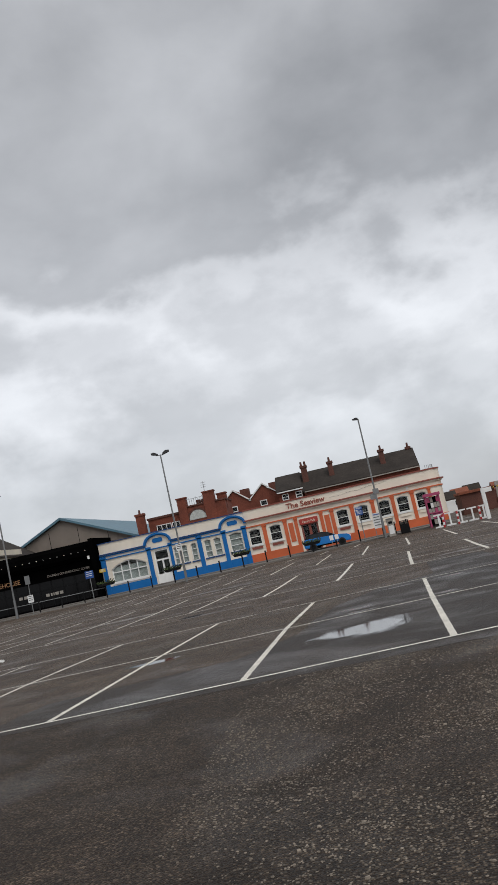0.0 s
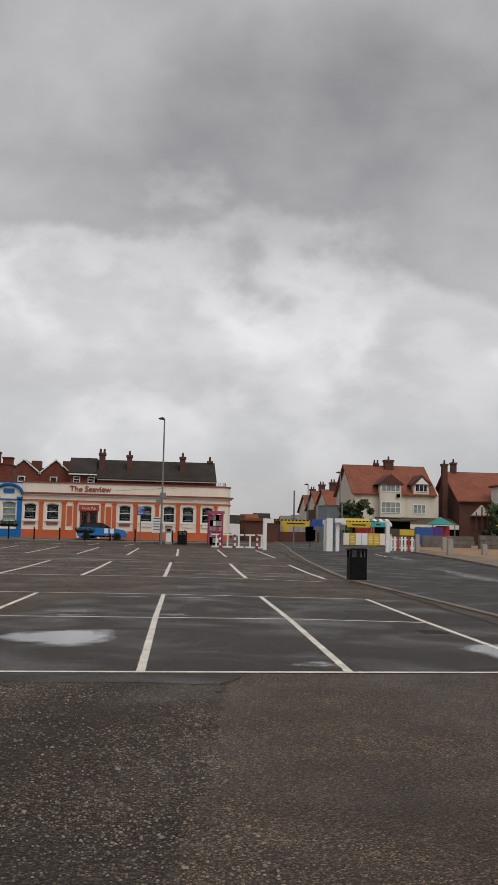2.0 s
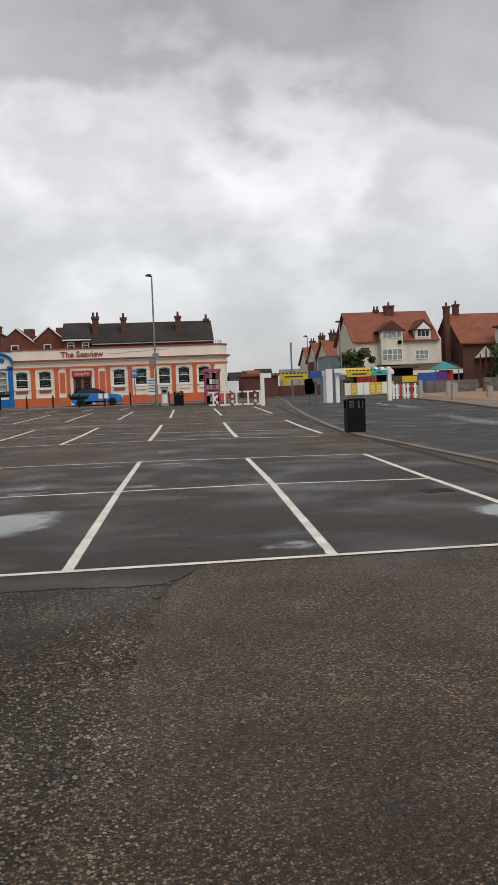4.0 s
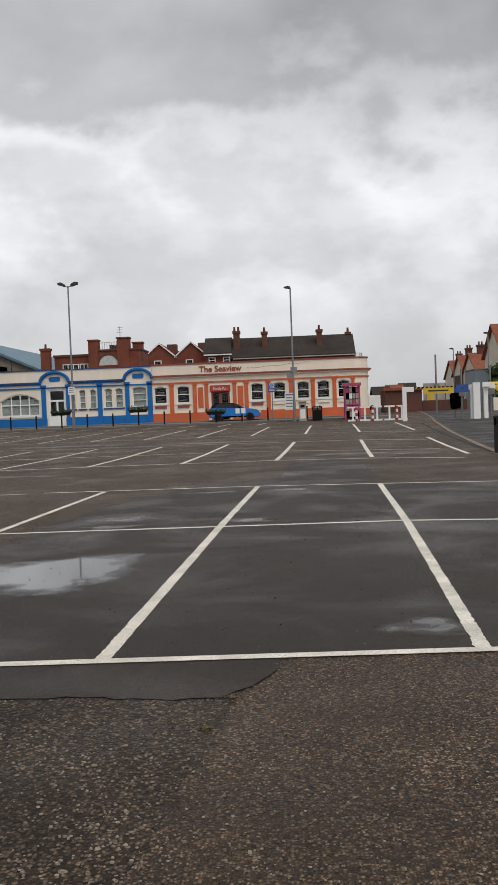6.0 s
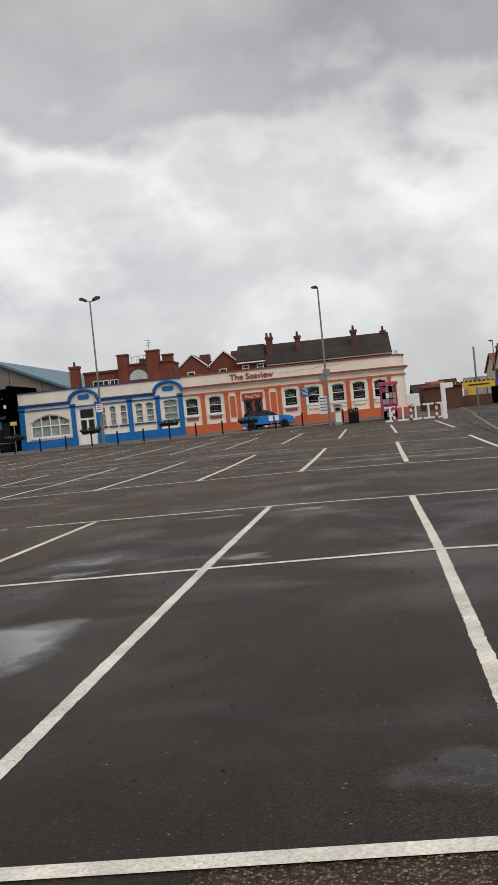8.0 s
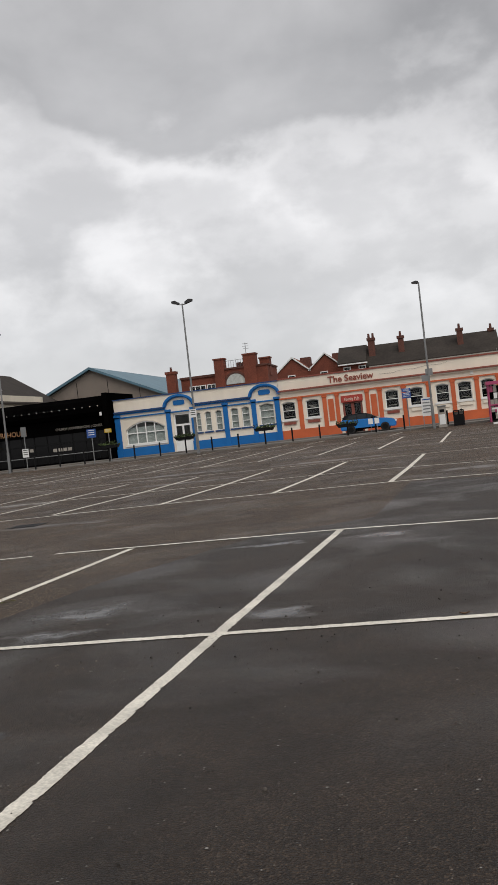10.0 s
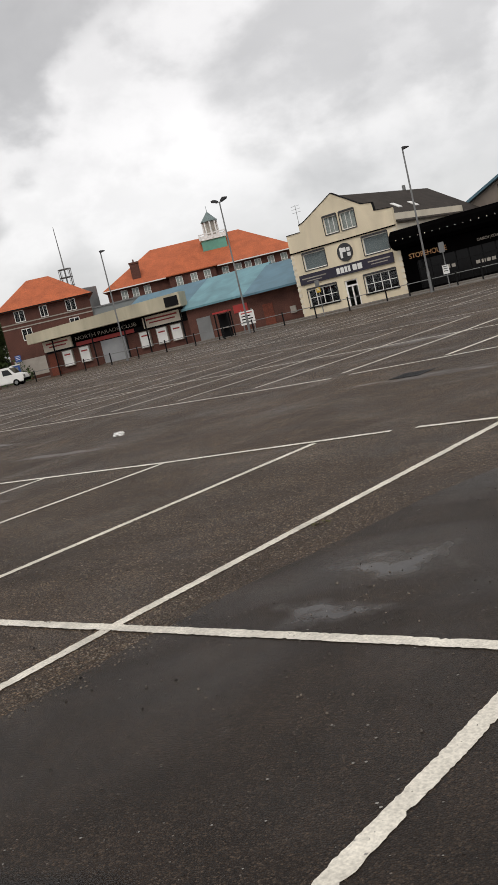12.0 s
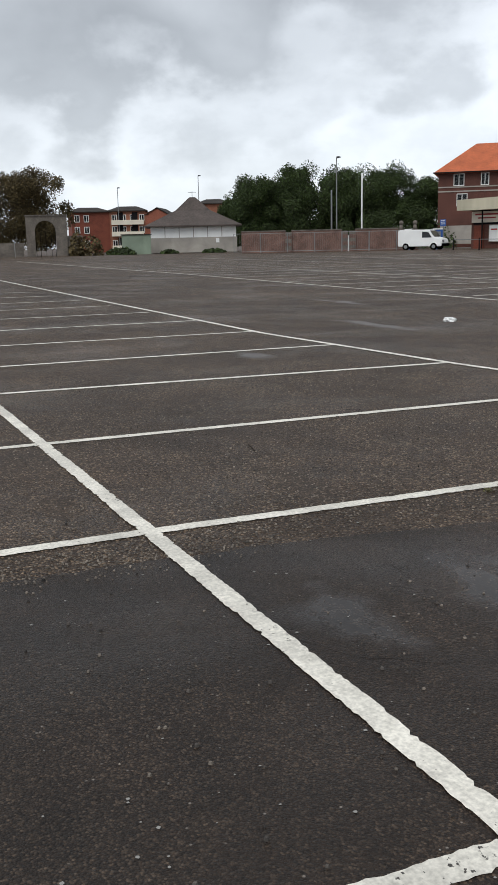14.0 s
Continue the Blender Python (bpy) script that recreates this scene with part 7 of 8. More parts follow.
# ---- houses across the road ----
def white_house():
    t = thing("white_house", pose(0, 98, 0), "cream rendered house with red tile roof and bay windows", "house")
    L, R, D = 25.7, 36.1, 10.0
    boxes("wall", M_RENDER, t, (L, R, 0, D, 0.6, 6.45))
    for x in (L, R - 0.3):
        bm = bmesh.new()
        prism(bm, [(0, 6.45), (D, 6.45), (D / 2, 10.0)], x, x + 0.3, "x")
        part("gable", bm, M_RENDER, t)
    bm = bmesh.new()
    gable_roof(bm, L - 0.05, R - 0.6, 0, D, 6.5, 10.05, 0.35, 0.16)
    part("roof", bm, M_TILE, t, "red clay tile roof")
    # two-storey bay under a small gable
    boxes("bay", M_RENDER, t, (28.6, 31.2, -0.9, 0, 3.6, 7.5))
    bm = bmesh.new()
    prism(bm, [(28.2, 7.5), (31.6, 7.5), (29.9, 8.75)], -1.1, 2.6)
    part("bay_roof", bm, M_BRICK2, t, "dark tile-hung bay gable")
    house_window(t, 29.9, 6.65, 2.3, 0.85, -0.9, 4, 1, behind=M_BLIND)
    house_window(t, 29.9, 4.1, 2.4, 1.35, -0.9, 4, 2, behind=M_BLIND)
    boxes("dish", M_BLACK, t, (30.6, 31.0, -1.1, -0.95, 6.0, 6.4))
    boxes("dormer", M_RENDER, t, (32.9, 34.8, -0.25, 2.5, 6.4, 7.75))
    bm = bmesh.new()
    prism(bm, [(32.5, 7.6), (35.2, 7.6), (33.85, 8.85)], -0.5, 3.0)
    part("dormer_roof", bm, M_BRICK2, t)
    bm = bmesh.new()
    prism(bm, [(33.0, 7.66), (34.7, 7.66), (33.85, 8.45)], -0.54, -0.505)
    part("dormer_gable", bm, M_WHITE, t)
    house_window(t, 33.85, 6.75, 1.5, 0.9, -0.25, 3, 1)
    house_window(t, 33.7, 4.15, 1.6, 1.1, 0, 3, 2, behind=M_BLIND)
    house_window(t, 26.9, 4.6, 0.95, 1.1, 0, 1, 2, M_BRICK2)
    chimney(t, 31.1, 4.6, 8.8, 10.9, 1.1, 0.9, 1)
    chimney(t, 29.6, 5.0, 9.9, 10.45, 0.5, 0.5, 2)
    # lean-to shop roof along the front
    bm = bmesh.new()
    prism(bm, [(-3.2, 2.7), (-0.05, 3.5), (-0.05, 3.65), (-3.2, 2.85)], 28.2, 37.5, "x")
    part("lean_to_roof", bm, material("mossy_tiles", (0.075, 0.058, 0.036), 0.9, grain=0.3, scale=6, stain=0.35, bump=0.4), t, "mossy brown lean-to roof")
    boxes("shop_fascia", M_CREAM, t, (28.2, 37.5, -3.3, -3.21, 2.3, 2.8))
    boxes("shop_front", M_DARK, t, (28.4, 37.3, -2.9, -2.8, 0.6, 2.3))


def second_house():
    t = thing("red_roofed_house", pose(0, 96, 0), "house with red tile roof, white extension and tall chimneys", "house")
    L, R, D = 38.0, 50.0, 10
    boxes("wall", M_BRICK2, t, (L, R, 0, D, 0.6, 5.9))
    bm = bmesh.new()
    prism(bm, [(0, 5.9), (D, 5.9), (D / 2, 9.3)], L, L + 0.3, "x")
    part("gable", bm, M_BRICK2, t)
    bm = bmesh.new()
    gable_roof(bm, L, R, 0, D, 5.9, 9.4, 0.4, 0.16)
    part("roof", bm, M_TILE, t, "red clay tile roof")
    for x, y in ((36.95, 2.4), (39.0, 5.0)):
        chimney(t, x, y, 0.6, 10.3 + 0.4 * (x > 38), 0.62, 0.7, 1, M_BRICK2)
    boxes("extension", M_WHITE, t, (41.9, 50, -2.6, -0.02, 0.6, 7.4))
    boxes("extension_roof", M_BRICK2, t, (41.6, 50.3, -2.9, 0, 7.4, 7.6))
    boxes("band", M_BRICK, t, (41.8, 50.1, -2.66, -2.605, 5.0, 5.6))
    house_window(t, 43.5, 5.8, 2.2, 1.35, -2.6, 3, 1)
    house_window(t, 46.4, 5.8, 2.2, 1.35, -2.6, 3, 1)
    house_window(t, 43.3, 2.9, 1.4, 1.8, -2.6, 2, 1)
    bm = bmesh.new()
    prism(bm, [(39.4, 4.0), (41.8, 4.0), (40.6, 5.3)], -0.5, -0.02)
    part("porch_gable", bm, M_RENDER, t)
    for x, z in ((39.9, 4.45), (40.6, 5.1), (41.3, 4.45)):
        boxes("timber", M_BRICK2, t, (x - 0.07, x + 0.07, -0.54, -0.503, 2.6, z))
    boxes("timber", M_BRICK2, t, (39.4, 41.8, -0.56, -0.541, 3.9, 4.05))
    for i in range(2):
        bm = bmesh.new()
        s = 3.5 / 5
        y0, y1 = 2.6, 4.2
        prism(bm, [(y0, 5.9 + y0 * s + 0.16), (y1, 5.9 + y1 * s + 0.16), (y1, 5.9 + y1 * s + 0.24), (y0, 5.9 + y0 * s + 0.24)], 45 + i * 1.2, 46.1 + i * 1.2, "x")
        part("solar_panel", bm, material("solar_panel", (0.02, 0.025, 0.05), 0.15), t)


def street_terrace():
    for i, (x, y, zr) in enumerate(((26.4, 116, 7.7), (27.2, 128, 8.0), (28.4, 142, 7.9))):
        t = thing("terrace_house", pose(x, y, 0), "narrow brick street house with steep red roof", "house", "street houses")
        w = 9.0
        boxes("wall", M_BRICK2 if i % 2 else M_RENDER, t, (0, w, 0, 9.5, 0.6, 5.2))
        bm = bmesh.new()
        prism(bm, [(0, 5.2), (9.5, 5.2), (4.75, zr)], 0, 0.25, "x")
        part("gable", bm, M_RENDER, t)
        bm = bmesh.new()
        gable_roof(bm, 0, w, 0, 9.5, 5.2, zr, 0.3, 0.15)
        part("roof", bm, M_TILE, t)
        chimney(t, 1.5, 4.75, zr - 0.6, zr + 1.2, 0.9, 0.8, 2)
        house_window(t, 2.5, 3.2, 1.4, 1.2, 0, 2, 1)
    t = thing("flat_roofed_shop", pose(23.6, 104, 0), "grey-blue clad flat-roofed shop extension", "shop")
    boxes("wall", material("blue_grey_panels", (0.24, 0.29, 0.32), 0.6, stain=0.15), t, (0, 2.2, 0, 6, 0.6, 5.0))
    boxes("roof", M_METAL, t, (-0.1, 2.3, -0.1, 6.1, 5.0, 5.12))
    # low far houses at the end of the road
    for i in range(9):
        x, y = 9.0 + i * 4.4, 215 + (i % 3) * 9
        t = thing("distant_house", pose(x, y, 0), "far low house at the end of the road", "house", "distant houses")
        boxes("wall", (M_BRICK2, M_STONE, M_BRICK)[i % 3], t, (0, 4.2, 0, 6, 0.6, 3.6))
        bm = bmesh.new()
        gable_roof(bm, 0, 4.2, 0, 6, 3.6, 5.4 + (i % 3) * 0.5, 0.2, 0.15)
        part("roof", bm, M_SLATE if i % 2 else M_TILE, t)


def stalls():
    # hoarding with yellow and white panels
    t = thing("hoarding", pose(18.4, 71.5, gz(71.5)), "low hoarding of yellow and white panels", "hoarding")
    cols = [M_CREAM, YELLOW, M_WHITE, M_WHITE, YELLOW, YELLOW, M_CREAM, YELLOW]
    for i, m_ in enumerate(cols):
        p = boxes("panel", m_, t, (i * 0.56, i * 0.56 + 0.53, 0, 0.05, 0.05, 1.12))
        if m_ is YELLOW:
            for z in (0.3, 0.55, 0.75):
                boxes("lettering", M_CREAM, p, (i * 0.56 + 0.1, i * 0.56 + 0.43, -0.006, -0.001, z, z + 0.07))
    def awning(x, y, w, z, mats, label, tilt=0.45):
        a = thing("stall_awning", pose(x, y, gz(y)), label, "awning", "stall awnings")
        n = len(mats)
        for i, m_ in enumerate(mats):
            bm = bmesh.new()
            u0, u1 = i * w / n, (i + 1) * w / n
            prism(bm, [(-0.9, z), (0.6, z + tilt), (0.6, z + tilt + 0.05), (-0.9, z + 0.05)], u0, u1, "x")
            prism(bm, [(-0.93, z - 0.22), (-0.9, z - 0.22), (-0.9, z + 0.05), (-0.93, z + 0.05)], u0, u1, "x")
            part("cloth_panel", bm, m_, a)
        for u in (0.1, w - 0.1):
            boxes("pole", M_METAL, a, (u - 0.03, u + 0.03, -0.88, -0.82, 0, z))
            boxes("pole", M_METAL, a, (u - 0.03, u + 0.03, 0.5, 0.56, 0, z + tilt))
    teal = material("awning_teal", (0.025, 0.24, 0.22), 0.7)
    purple = material("awning_purple", (0.10, 0.03, 0.22), 0.7)
    awning(19.7, 78, 2.8, 1.95, [YELLOW] * 4, "bright yellow stall awning")
    awning(22.6, 78.2, 1.9, 1.95, [teal, M_WHITE] * 3, "teal and white striped stall awning")
    for x, m_, l_ in ((28.9, teal, "teal pyramid stall tent with purple sides"), (36.0, YELLOW, "yellow pyramid stall tent")):
        a = thing("stall_tent", pose(x, 76, gz(76)), l_, "tent", "stall tents")
        bm = bmesh.new()
        v = [bm.verts.new(p) for p in ((-1.15, -1.1, 2.0), (1.15, -1.1, 2.0), (1.15, 1.1, 2.0), (-1.15, 1.1, 2.0), (0, 0, 2.75))]
        for f in ((0, 1, 4), (1, 2, 4), (2, 3, 4), (3, 0, 4), (3, 2, 1, 0)):
            bm.faces.new([v[i] for i in f])
        part("canopy", bm, m_, a)
        boxes("side", purple if m_ is teal else teal, a, (-1.3, -0.1, -1.15, -1.1, 0.3, 1.75))
        boxes("side", RED if m_ is teal else teal, a, (-0.1, 1.3, 1.05, 1.1, 0.3, 1.9))
        for sx in (-1.08, 1.08):
            boxes("pole", M_METAL, a, (sx - 0.04, sx + 0.04, -1.1, -1.02, 0, 2.0))
    t = thing("stall_counter", pose(24.6, 74, gz(74)), "blue boarded stall with yellow top board", "stall")
    boxes("board", SIGNBLUE, t, (1.2, 2.9, 0, 0.08, 0, 1.75))
    boxes("board", YELLOW, t, (-0.3, 1.1, -0.1, -0.02, 0.95, 1.5))
    boxes("back", M_BARK, t, (-1.5, 3.6, 1.0, 1.1, 0, 1.55))
    t = thing("brick_kiosk", pose(9.6, 80, gz(80)), "dark brick kiosk beyond the height barrier", "kiosk")
    boxes("wall", M_BRICK2, t, (0.8, 4.2, 0, 4, 0, 2.0))
    boxes("roof", M_TILE, t, (0.7, 4.3, -0.2, 4.2, 2.0, 2.25))
    boxes("wall", M_BRICK2, t, (4.4, 8.5, 1, 1.3, 0, 1.0))
    boxes("panel", M_STONE, t, (4.6, 6.6, 1.6, 1.8, 0, 2.6))
    boxes("notice", YELLOW, t, (4.9, 5.5, 1.55, 1.595, 0.9, 1.7))
    t = thing("red_shop_row", pose(18.2, 80, gz(80)), "dark row of seaside stalls with red shelves", "stall")
    boxes("back", M_DARK, t, (3.4, 9.4, 1.5, 1.7, 0, 2.3))
    boxes("shelf", RED, t, (3.6, 5.4, 0.4, 1.4, 0.7, 1.7))
    boxes("roof", M_BARK, t, (3.2, 9.6, 0, 2, 2.3, 2.42))
    sign_post(33.4, 70, [(3.4, 4.6, 0.28, YELLOW), (1.2, 2.6, 0.22, M_WHITE)], 4.7, "tall yellow sign on a post beside the stalls")
    for x in (37.0, 38.3):
        bm = bmesh.new()
        p = thing("timber_post", pose(x, 66, gz(66)), "tall weathered timber post", "post", "timber posts")
        tube(bm, 0, 0, -0.1, 5.8, 0.16, 0.13, 8)
        part("shaft", bm, M_BARK, p)
        boxes("cap", M_STONE, p, (-0.16, 0.16, -0.16, 0.16, 5.8, 5.88))


white_house()
second_house()
street_terrace()
stalls()
tree(23.8, 90, 5.2, 2.2, 41, None, "small green tree beside the cream house", 0.15, 18, 60, 0.28)
tree(40.0, 88, 4.8, 2.6, 42, None, "ragged dark shrub tree by the stalls", 0.15, 18, 60, 0.28)
lamp_post(21.9, 108, 7.8, (-1,))
lamp_post(22.6, 92, 8.4, (-1,))
van(11.6, 118, 20)

# ---- damp, puddles and grit ----
M_WET = soft_edged(material("standing_water", (0.009, 0.0075, 0.006), 0.05, spec=0.4, stain=0.1, grain=0.0, bump=0.0), 3.0, 0.3, 0.72)
M_SHEEN = damp(asphalt("damp_smooth_tarmac", *SMOOTH), 0.15, 0.75, 4.0)
M_SHEEN2 = damp(asphalt("damp_coarse_tarmac", *COARSE), 0.34, 0.7, 1.6)
PUD = [(-1.1, 3.15, 1.0, 1.0), (-5.1, 5.0, 0.6, 0.35), (4.78, 1.9, 0.5, 1.0)]
DAMP = [(-18.3, 16.4, 1.4, 0.35), (-12.5, 13.8, 1.8, 0.3), (-6.0, 17.2, 1.9, 0.45), (-9.5, 10.0, 0.8, 0.3), (-2.0, 33.9, 3.0, 0.8), (-6, 29, 2.2, 0.6), (3.2, 22.5, 1.8, 0.7), (4.9, 21.5, 1.2, 0.5), (-8.5, 35.2, 3.0, 0.9), (0.62, 6.75, 0.35, 0.3), (1.2, 11.05, 0.4, 0.3), (-0.2, 11.0, 0.55, 0.2), (-1.2, 6.45, 0.45, 0.25), (2.05, 0.65, 0.35, 0.3), (-2.5, 0.35, 0.4, 0.2), (-1.15, 7.3, 0.5, 0.42), (-10.8, 25.8, 2.4, 0.6)]
for i, (x, y, a, b) in enumerate(PUD + DAMP):
    rp = random.Random(i)
    ph = [rp.uniform(0, 6.3) for _ in range(4)]
    n = 40
    pts = []
    for k in range(n):
        q = k * math.tau / n
        r = 1.15 + 0.10 * math.sin(2 * q + ph[0]) + 0.14 * math.sin(3 * q + ph[1]) + 0.09 * math.sin(5 * q + ph[2])
        pts.append((x + a * r * math.cos(q), y + b * r * math.sin(q)))
    wet = i < len(PUD)
    sheet("puddle" if wet else "damp_patch", pts, 0.0045 + i * 0.0002 if wet else (0.0031 if -2.4 < x < 6 and y < 11.5 else 0.0003) + i * 0.00003, M_WET if wet else M_SHEEN if -2.4 < x < 6 and y < 11.5 else M_SHEEN2, "shallow rainwater puddle on the tarmac" if wet else "damp pale sheen on the tarmac", "puddle" if wet else "damp patch", "structure", (x, y), 0.35)
for x, y, k in ((4.6, 4.25, 0.7), (-6.6, 17.65, 1.1)):
    t = thing("drain_cover", pose(x, y, gz(y, x) + 0.004) @ Matrix.Scale(k, 4), "square iron drain cover set in the tarmac", "drain cover", "drain covers")
    boxes("frame", M_BLACKMETAL, t, (-0.3, 0.3, -0.3, -0.24, 0, 0.006), (-0.3, 0.3, 0.24, 0.3, 0, 0.006), (-0.3, -0.24, -0.24, 0.24, 0, 0.006), (0.24, 0.3, -0.24, 0.24, 0, 0.006))
    boxes("sump", M_DARK, t, (-0.24, 0.24, -0.24, 0.24, 0, 0.001))
    for i in range(6):
        boxes("bar", M_BLACKMETAL, t, (-0.22 + i * 0.08, -0.17 + i * 0.08, -0.24, 0.24, 0.001, 0.005))


def on_line(x, y):
    """Whether a place lies on the paint of the nearest bay lines."""
    spine = 6.1 if x < 2.62 else 6.13 - (x - 2.62) * 0.16
    if abs(y - spine) < 0.07 or abs(y - x * 0.0137) < 0.07:
        return True
    return any(abs(x - (a + (b - a) * y / 6.1 if y < 6.1 else b + (c - b) * (y - 6.1) / 5.8)) < 0.07 for a, b, c in near_x.values())


rg = random.Random(7)
vs, fs = [], []
for _ in range(4200):
    x, y = rg.uniform(-9, 6), rg.uniform(-10, 13)
    s = rg.choice((0.003, 0.004, 0.004, 0.005, 0.005, 0.006, 0.007))
    k = len(vs)
    vs += [(x - s, y - s * 0.7, 0.0035), (x + s, y - s * 0.8, 0.0035), (x + s * 0.8, y + s, 0.0035), (x - s * 0.9, y + s * 0.8, 0.0035), (x + rg.uniform(-0.3, 0.3) * s, y + rg.uniform(-0.3, 0.3) * s, 0.0035 + s * 1.1)]
    fs += [(k, k + 1, k + 4), (k + 1, k + 2, k + 4), (k + 2, k + 3, k + 4), (k + 3, k, k + 4)]
for _ in range(1000):
    x, y = rg.uniform(-8, 5.5), rg.uniform(-5, 9)
    if rg.random() < (0.15 if y > 3.2 and -5.5 < x < 3 else 0.75) or on_line(x, y) or any(abs(x - p[0]) < p[2] * 1.3 and abs(y - p[1]) < p[3] * 1.3 for p in PUD):
        continue
    s = rg.choice((0.005, 0.006, 0.007, 0.009))
    k, h_ = len(vs), s * rg.uniform(0.9, 1.5)
    ring = [(x + s * rg.uniform(0.7, 1.2) * math.cos(i * math.tau / 6), y + s * rg.uniform(0.7, 1.2) * math.sin(i * math.tau / 6)) for i in range(6)]
    vs += [(a, b, 0.0035) for a, b in ring] + [(x + (a - x) * 0.7, y + (b - y) * 0.7, 0.0035 + h_ * 0.8) for a, b in ring] + [(x, y, 0.0035 + h_)]
    fs += [(k + i, k + (i + 1) % 6, k + 6 + (i + 1) % 6, k + 6 + i) for i in range(6)] + [(k + 6 + i, k + 6 + (i + 1) % 6, k + 12) for i in range(6)]
me = bpy.data.meshes.new("loose_grit")
me.from_pydata(vs, [], fs)
grit_mat = material("loose_stones", (0.060, 0.052, 0.045), 0.9, grain=0.5, scale=1.7, stain=0.5, stain_scale=2.3)
leaf_by_leaf(grit_mat, 0.75)
me.materials.append(grit_mat)
tagged(new("loose_grit", me), "loose grit and small stones on the tarmac", "grit", kind="stuff")


def inside(x, y, poly):
    odd = False
    for (x0, y0), (x1, y1) in zip(poly, poly[1:] + poly[:1]):
        if (y0 > y) != (y1 > y) and x < x0 + (y - y0) * (x1 - x0) / (y1 - y0):
            odd = not odd
    return odd


def chippings(name, x0, x1, y0, y1, count, sizes, seed, label):
    """Worn stones standing a little out of the old binder, thicker in some places than in others."""
    rnd = random.Random(seed)
    vs_, fs_ = [], []
    for _ in range(count):
        x, y = rnd.uniform(x0, x1), rnd.uniform(y0, y1)
        thick = 0.55 + 0.3 * math.sin(x * 2.3 + 1.7 * math.sin(y * 1.1)) + 0.25 * math.sin(y * 3.1 + 2.0 * math.sin(x * 1.9))
        if rnd.random() > thick or inside(x, y, RESURFACED):
            continue
        r = rnd.uniform(*sizes) * (1.6 if rnd.random() < 0.05 else 1.0)
        h, a0, f = r * rnd.uniform(0.35, 0.7), rnd.uniform(0, 6.3), rnd.uniform(0.6, 1.0)
        k, n = len(vs_), 5
        ring = []
        for i in range(n):
            a, q = a0 + (i + rnd.uniform(-0.25, 0.25)) * math.tau / n, r * rnd.uniform(0.65, 1.25)
            ring.append((q * math.cos(a), q * f * math.sin(a)))
        vs_ += [(x + u, y + v, 0.0005) for u, v in ring] + [(x + u * 0.76, y + v * 0.76, 0.0005 + h * rnd.uniform(0.8, 1.1)) for u, v in ring]
        fs_ += [(k + i, k + (i + 1) % n, k + n + (i + 1) % n, k + n + i) for i in range(n)] + [tuple(range(k + n, k + 2 * n))]
    me_ = bpy.data.meshes.new(name)
    me_.from_pydata(vs_, [], fs_)
    me_.materials.append(M_CHIP)
    return tagged(new(name, me_), label, "stones", kind="stuff")


M_CHIP = material("worn_chippings", (0.165, 0.138, 0.108), 0.75, grain=0.3, scale=60, stain=0.3, stain_scale=2.0)
leaf_by_leaf(M_CHIP, 0.75)
chippings("tarmac_chippings", -2.6, 0.6, -9.6, -0.4, 30000, (0.004, 0.0105), 21, "coarse stones standing out of older tarmac")
chippings("tarmac_chippings", 0.3, 4.2, -9.2, 0.0, 26000, (0.003, 0.0068), 22, "small stones standing out of coarse tarmac")
chippings("tarmac_chippings", -8.5, -1.6, 4.6, 12.0, 21000, (0.004, 0.0085), 23, "stones standing out of coarse tarmac")
# crumbled stones lie thick along the broken western rim of the resurfacing and in drifts beside it
vs, fs = [], []
for cx, cy, sx, sy, count in ((-2.35, 5.3, 0.13, 0.4, 420), (-2.3, 6.2, 0.13, 0.35, 420), (-2.5, 7.1, 0.18, 0.5, 300), (-3.3, 5.8, 0.3, 0.2, 160), (-1.1, 6.85, 0.3, 0.3, 40), (-0.6, 5.7, 0.4, 0.3, 30), (-3.0, 7.3, 0.5, 0.25, 200)):
    for _ in range(count):
        x, y = rg.gauss(cx, sx), rg.gauss(cy, sy)
        if on_line(x, y):
            continue
        s = rg.uniform(0.003, 0.0085)
        k, z = len(vs), 0.003 if inside(x, y, RESURFACED) else 0.0005
        ring = [(s * rg.uniform(0.65, 1.25) * math.cos(i * math.tau / 5), s * rg.uniform(0.65, 1.25) * math.sin(i * math.tau / 5)) for i in range(5)]
        h_ = s * rg.uniform(0.5, 1.0)
        vs += [(x + a, y + b, z) for a, b in ring] + [(x + a * 0.7, y + b * 0.7, z + h_) for a, b in ring]
        fs += [(k + i, k + (i + 1) % 5, k + 5 + (i + 1) % 5, k + 5 + i) for i in range(5)] + [tuple(range(k + 5, k + 10))]
me = bpy.data.meshes.new("crumbled_stones")
me.from_pydata(vs, [], fs)
m_crumb = material("crumbled_stones", (0.145, 0.122, 0.098), 0.8, grain=0.3, scale=60, stain=0.3, stain_scale=2.0)
leaf_by_leaf(m_crumb, 0.7)
me.materials.append(m_crumb)
tagged(new("crumbled_stones", me), "crumbled stones along the broken rim of the tarmac", "stones", kind="stuff")
# Crumpled lump placed for a small white shape on the ground.
bm = bmesh.new()
bmesh.ops.create_icosphere(bm, subdivisions=3, radius=0.075)
rl = random.Random(5)
for v in bm.verts:
    v.co *= 1 + 0.35 * math.sin(v.co.x * 80 + 3 * math.sin(v.co.y * 74)) * math.sin(v.co.z * 66 + 1) + rl.uniform(-0.06, 0.06)
    v.co.z = max(0.0, v.co.z * 0.7 + 0.03)
    v.co.x *= 1.5
lump = part("plastic_bag", bm, M_WHITE, None)
lump.matrix_world = pose(-12.2, 15.25, 0.002, 0, 0, 35)
tagged(lump, "small crumpled white lump lying on the tarmac", "litter")
vs, fs = [], []
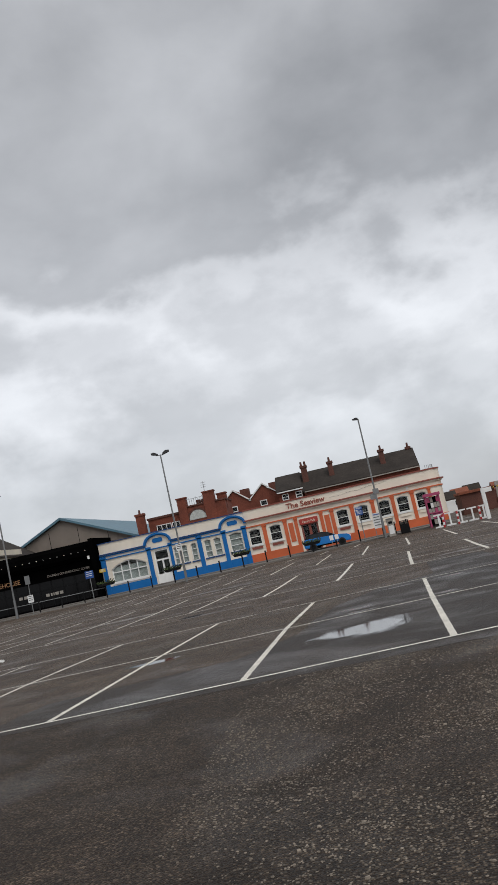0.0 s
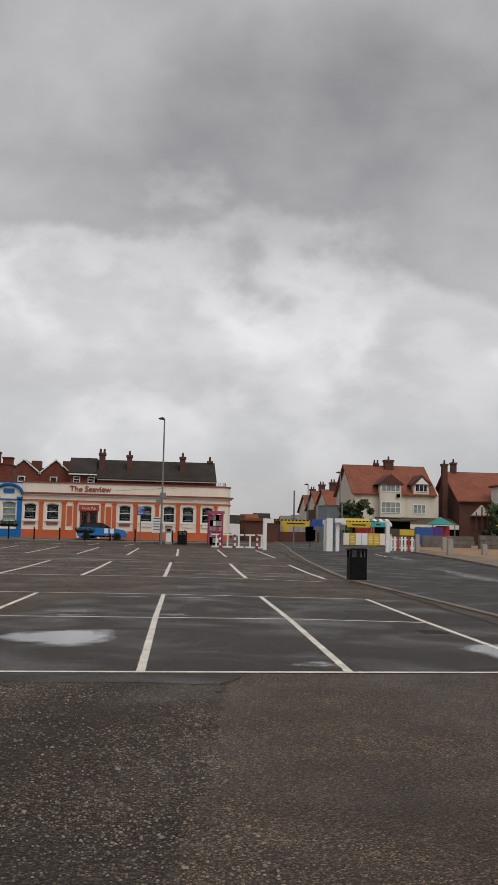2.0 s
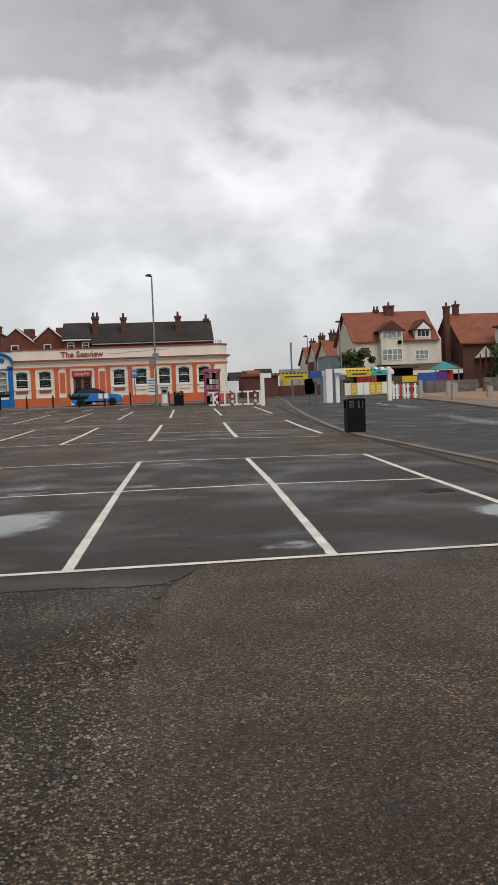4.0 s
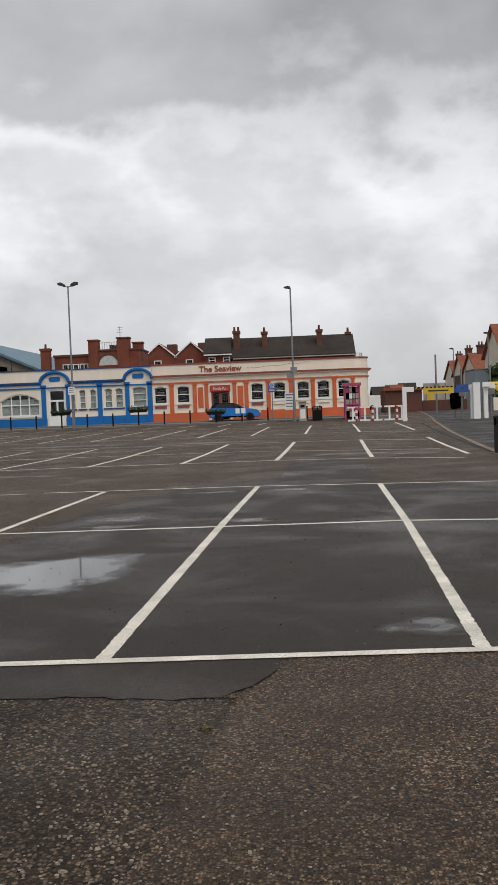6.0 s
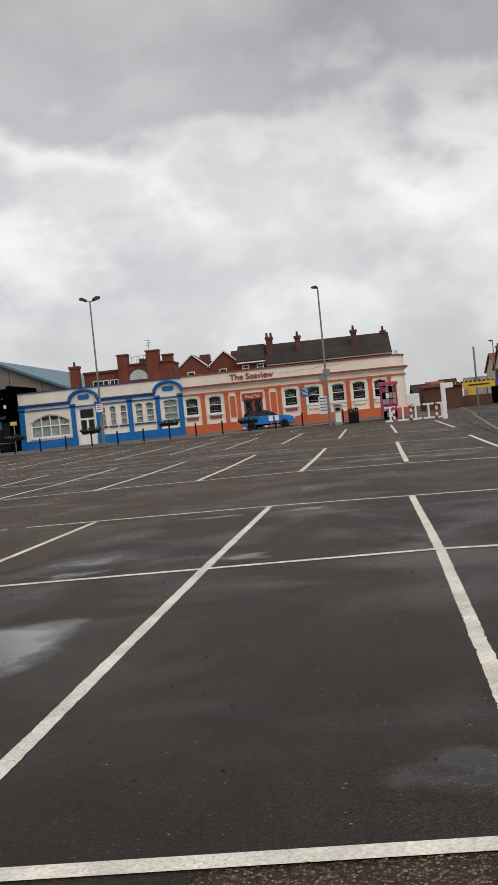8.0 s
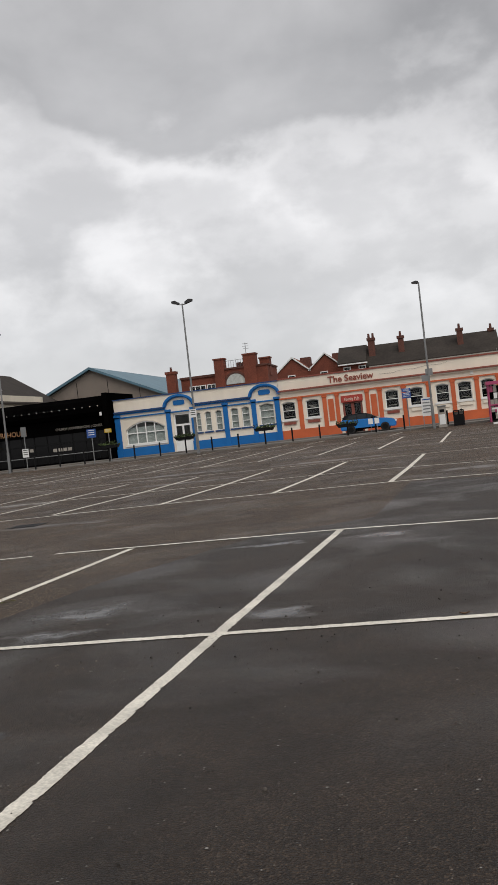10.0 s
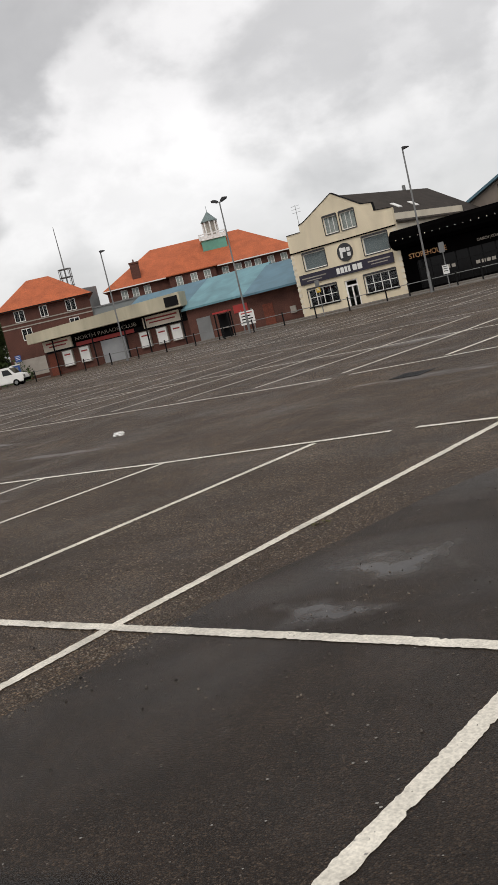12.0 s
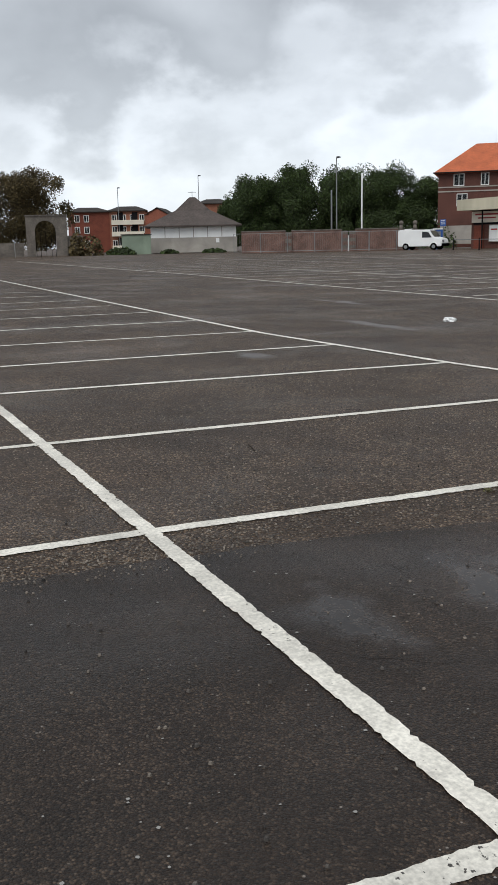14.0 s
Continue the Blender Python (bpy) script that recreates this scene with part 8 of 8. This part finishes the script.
for _ in range(4200):
    x, y = rg.uniform(-6, 4.5), rg.uniform(-3, 10)
    s = rg.choice((0.002, 0.002, 0.0025, 0.003, 0.003, 0.004, 0.004, 0.005, 0.007))
    k = len(vs)
    n = 7
    vs += [(x + s * rg.uniform(0.7, 1.2) * math.cos(i * math.tau / n), y + s * rg.uniform(0.7, 1.2) * math.sin(i * math.tau / n), 0.0065) for i in range(n)]
    fs.append(tuple(range(k, k + n)))
me = bpy.data.meshes.new("pale_specks")
me.from_pydata(vs, [], fs)
me.materials.append(material("pale_specks", (0.26, 0.25, 0.23), 0.8))
tagged(new("pale_specks", me), "pale flattened specks trodden into the tarmac", "specks", kind="stuff")


def weed_tuft(x, y, seed):
    rnd = random.Random(seed)
    t = thing("weed_tuft", pose(x, y, 0.003), "tiny yellow-green weed growing in a tarmac crack", "weed", "weeds")
    for _ in range(26):
        a, ln = rnd.uniform(0, math.tau), rnd.uniform(0.007, 0.017)
        px, py = rnd.gauss(0, 0.022), rnd.gauss(0, 0.012)
        bm = bmesh.new()
        d = Vector((math.cos(a) * ln, math.sin(a) * ln, ln * 0.8))
        w = Vector((-math.sin(a), math.cos(a), 0)) * 0.004
        p = Vector((px, py, 0))
        q = [bm.verts.new(v) for v in (p - w, p + w, p + d * 0.6 + w * 1.3, p + d, p + d * 0.6 - w * 1.3)]
        bm.faces.new(q)
        part("leaf", bm, M_WEED, t)


M_DEAD = material("dead_leaf", (0.24, 0.14, 0.085), 0.85, grain=0.3, scale=30, stain=0.3, bump=0.2)
for i, (x, y) in enumerate(((2.02, 6.22),)):
    lf = thing("dead_leaf", pose(x, y, 0.006, 0, 0, 70 * i) @ Matrix.Scale(0.7, 4), "curled brown dead leaf on the tarmac", "leaf")
    bm = bmesh.new()
    rows = [[bm.verts.new((u * 0.05, w * 0.022 * math.cos(u * 1.5), 0.016 * u * u + 0.012 * w * w)) for w in (-1, -0.5, 0, 0.5, 1)] for u in (-1, -0.6, -0.2, 0.2, 0.6, 1)]
    for a, b in zip(rows, rows[1:]):
        for k in range(4):
            bm.faces.new((a[k], a[k + 1], b[k + 1], b[k]))
    bmesh.ops.solidify(bm, geom=bm.faces[:], thickness=0.0012)
    part("blade", bm, M_DEAD, lf)
    bm = bmesh.new()
    rod(bm, (0.05, 0, 0.016), (0.085, 0.008, 0.01), 0.0016, 5)
    part("stalk", bm, M_DEAD, lf)
M_WEED = material("weed_green", (0.12, 0.112, 0.04), 0.8, grain=0.3, stain=0.3, bump=0)
for i, (x, y) in enumerate(((0.82, -0.75), (0.73, -1.2), (-2.41, 8.2), (-2.36, 8.28))):
    weed_tuft(x, y, i)
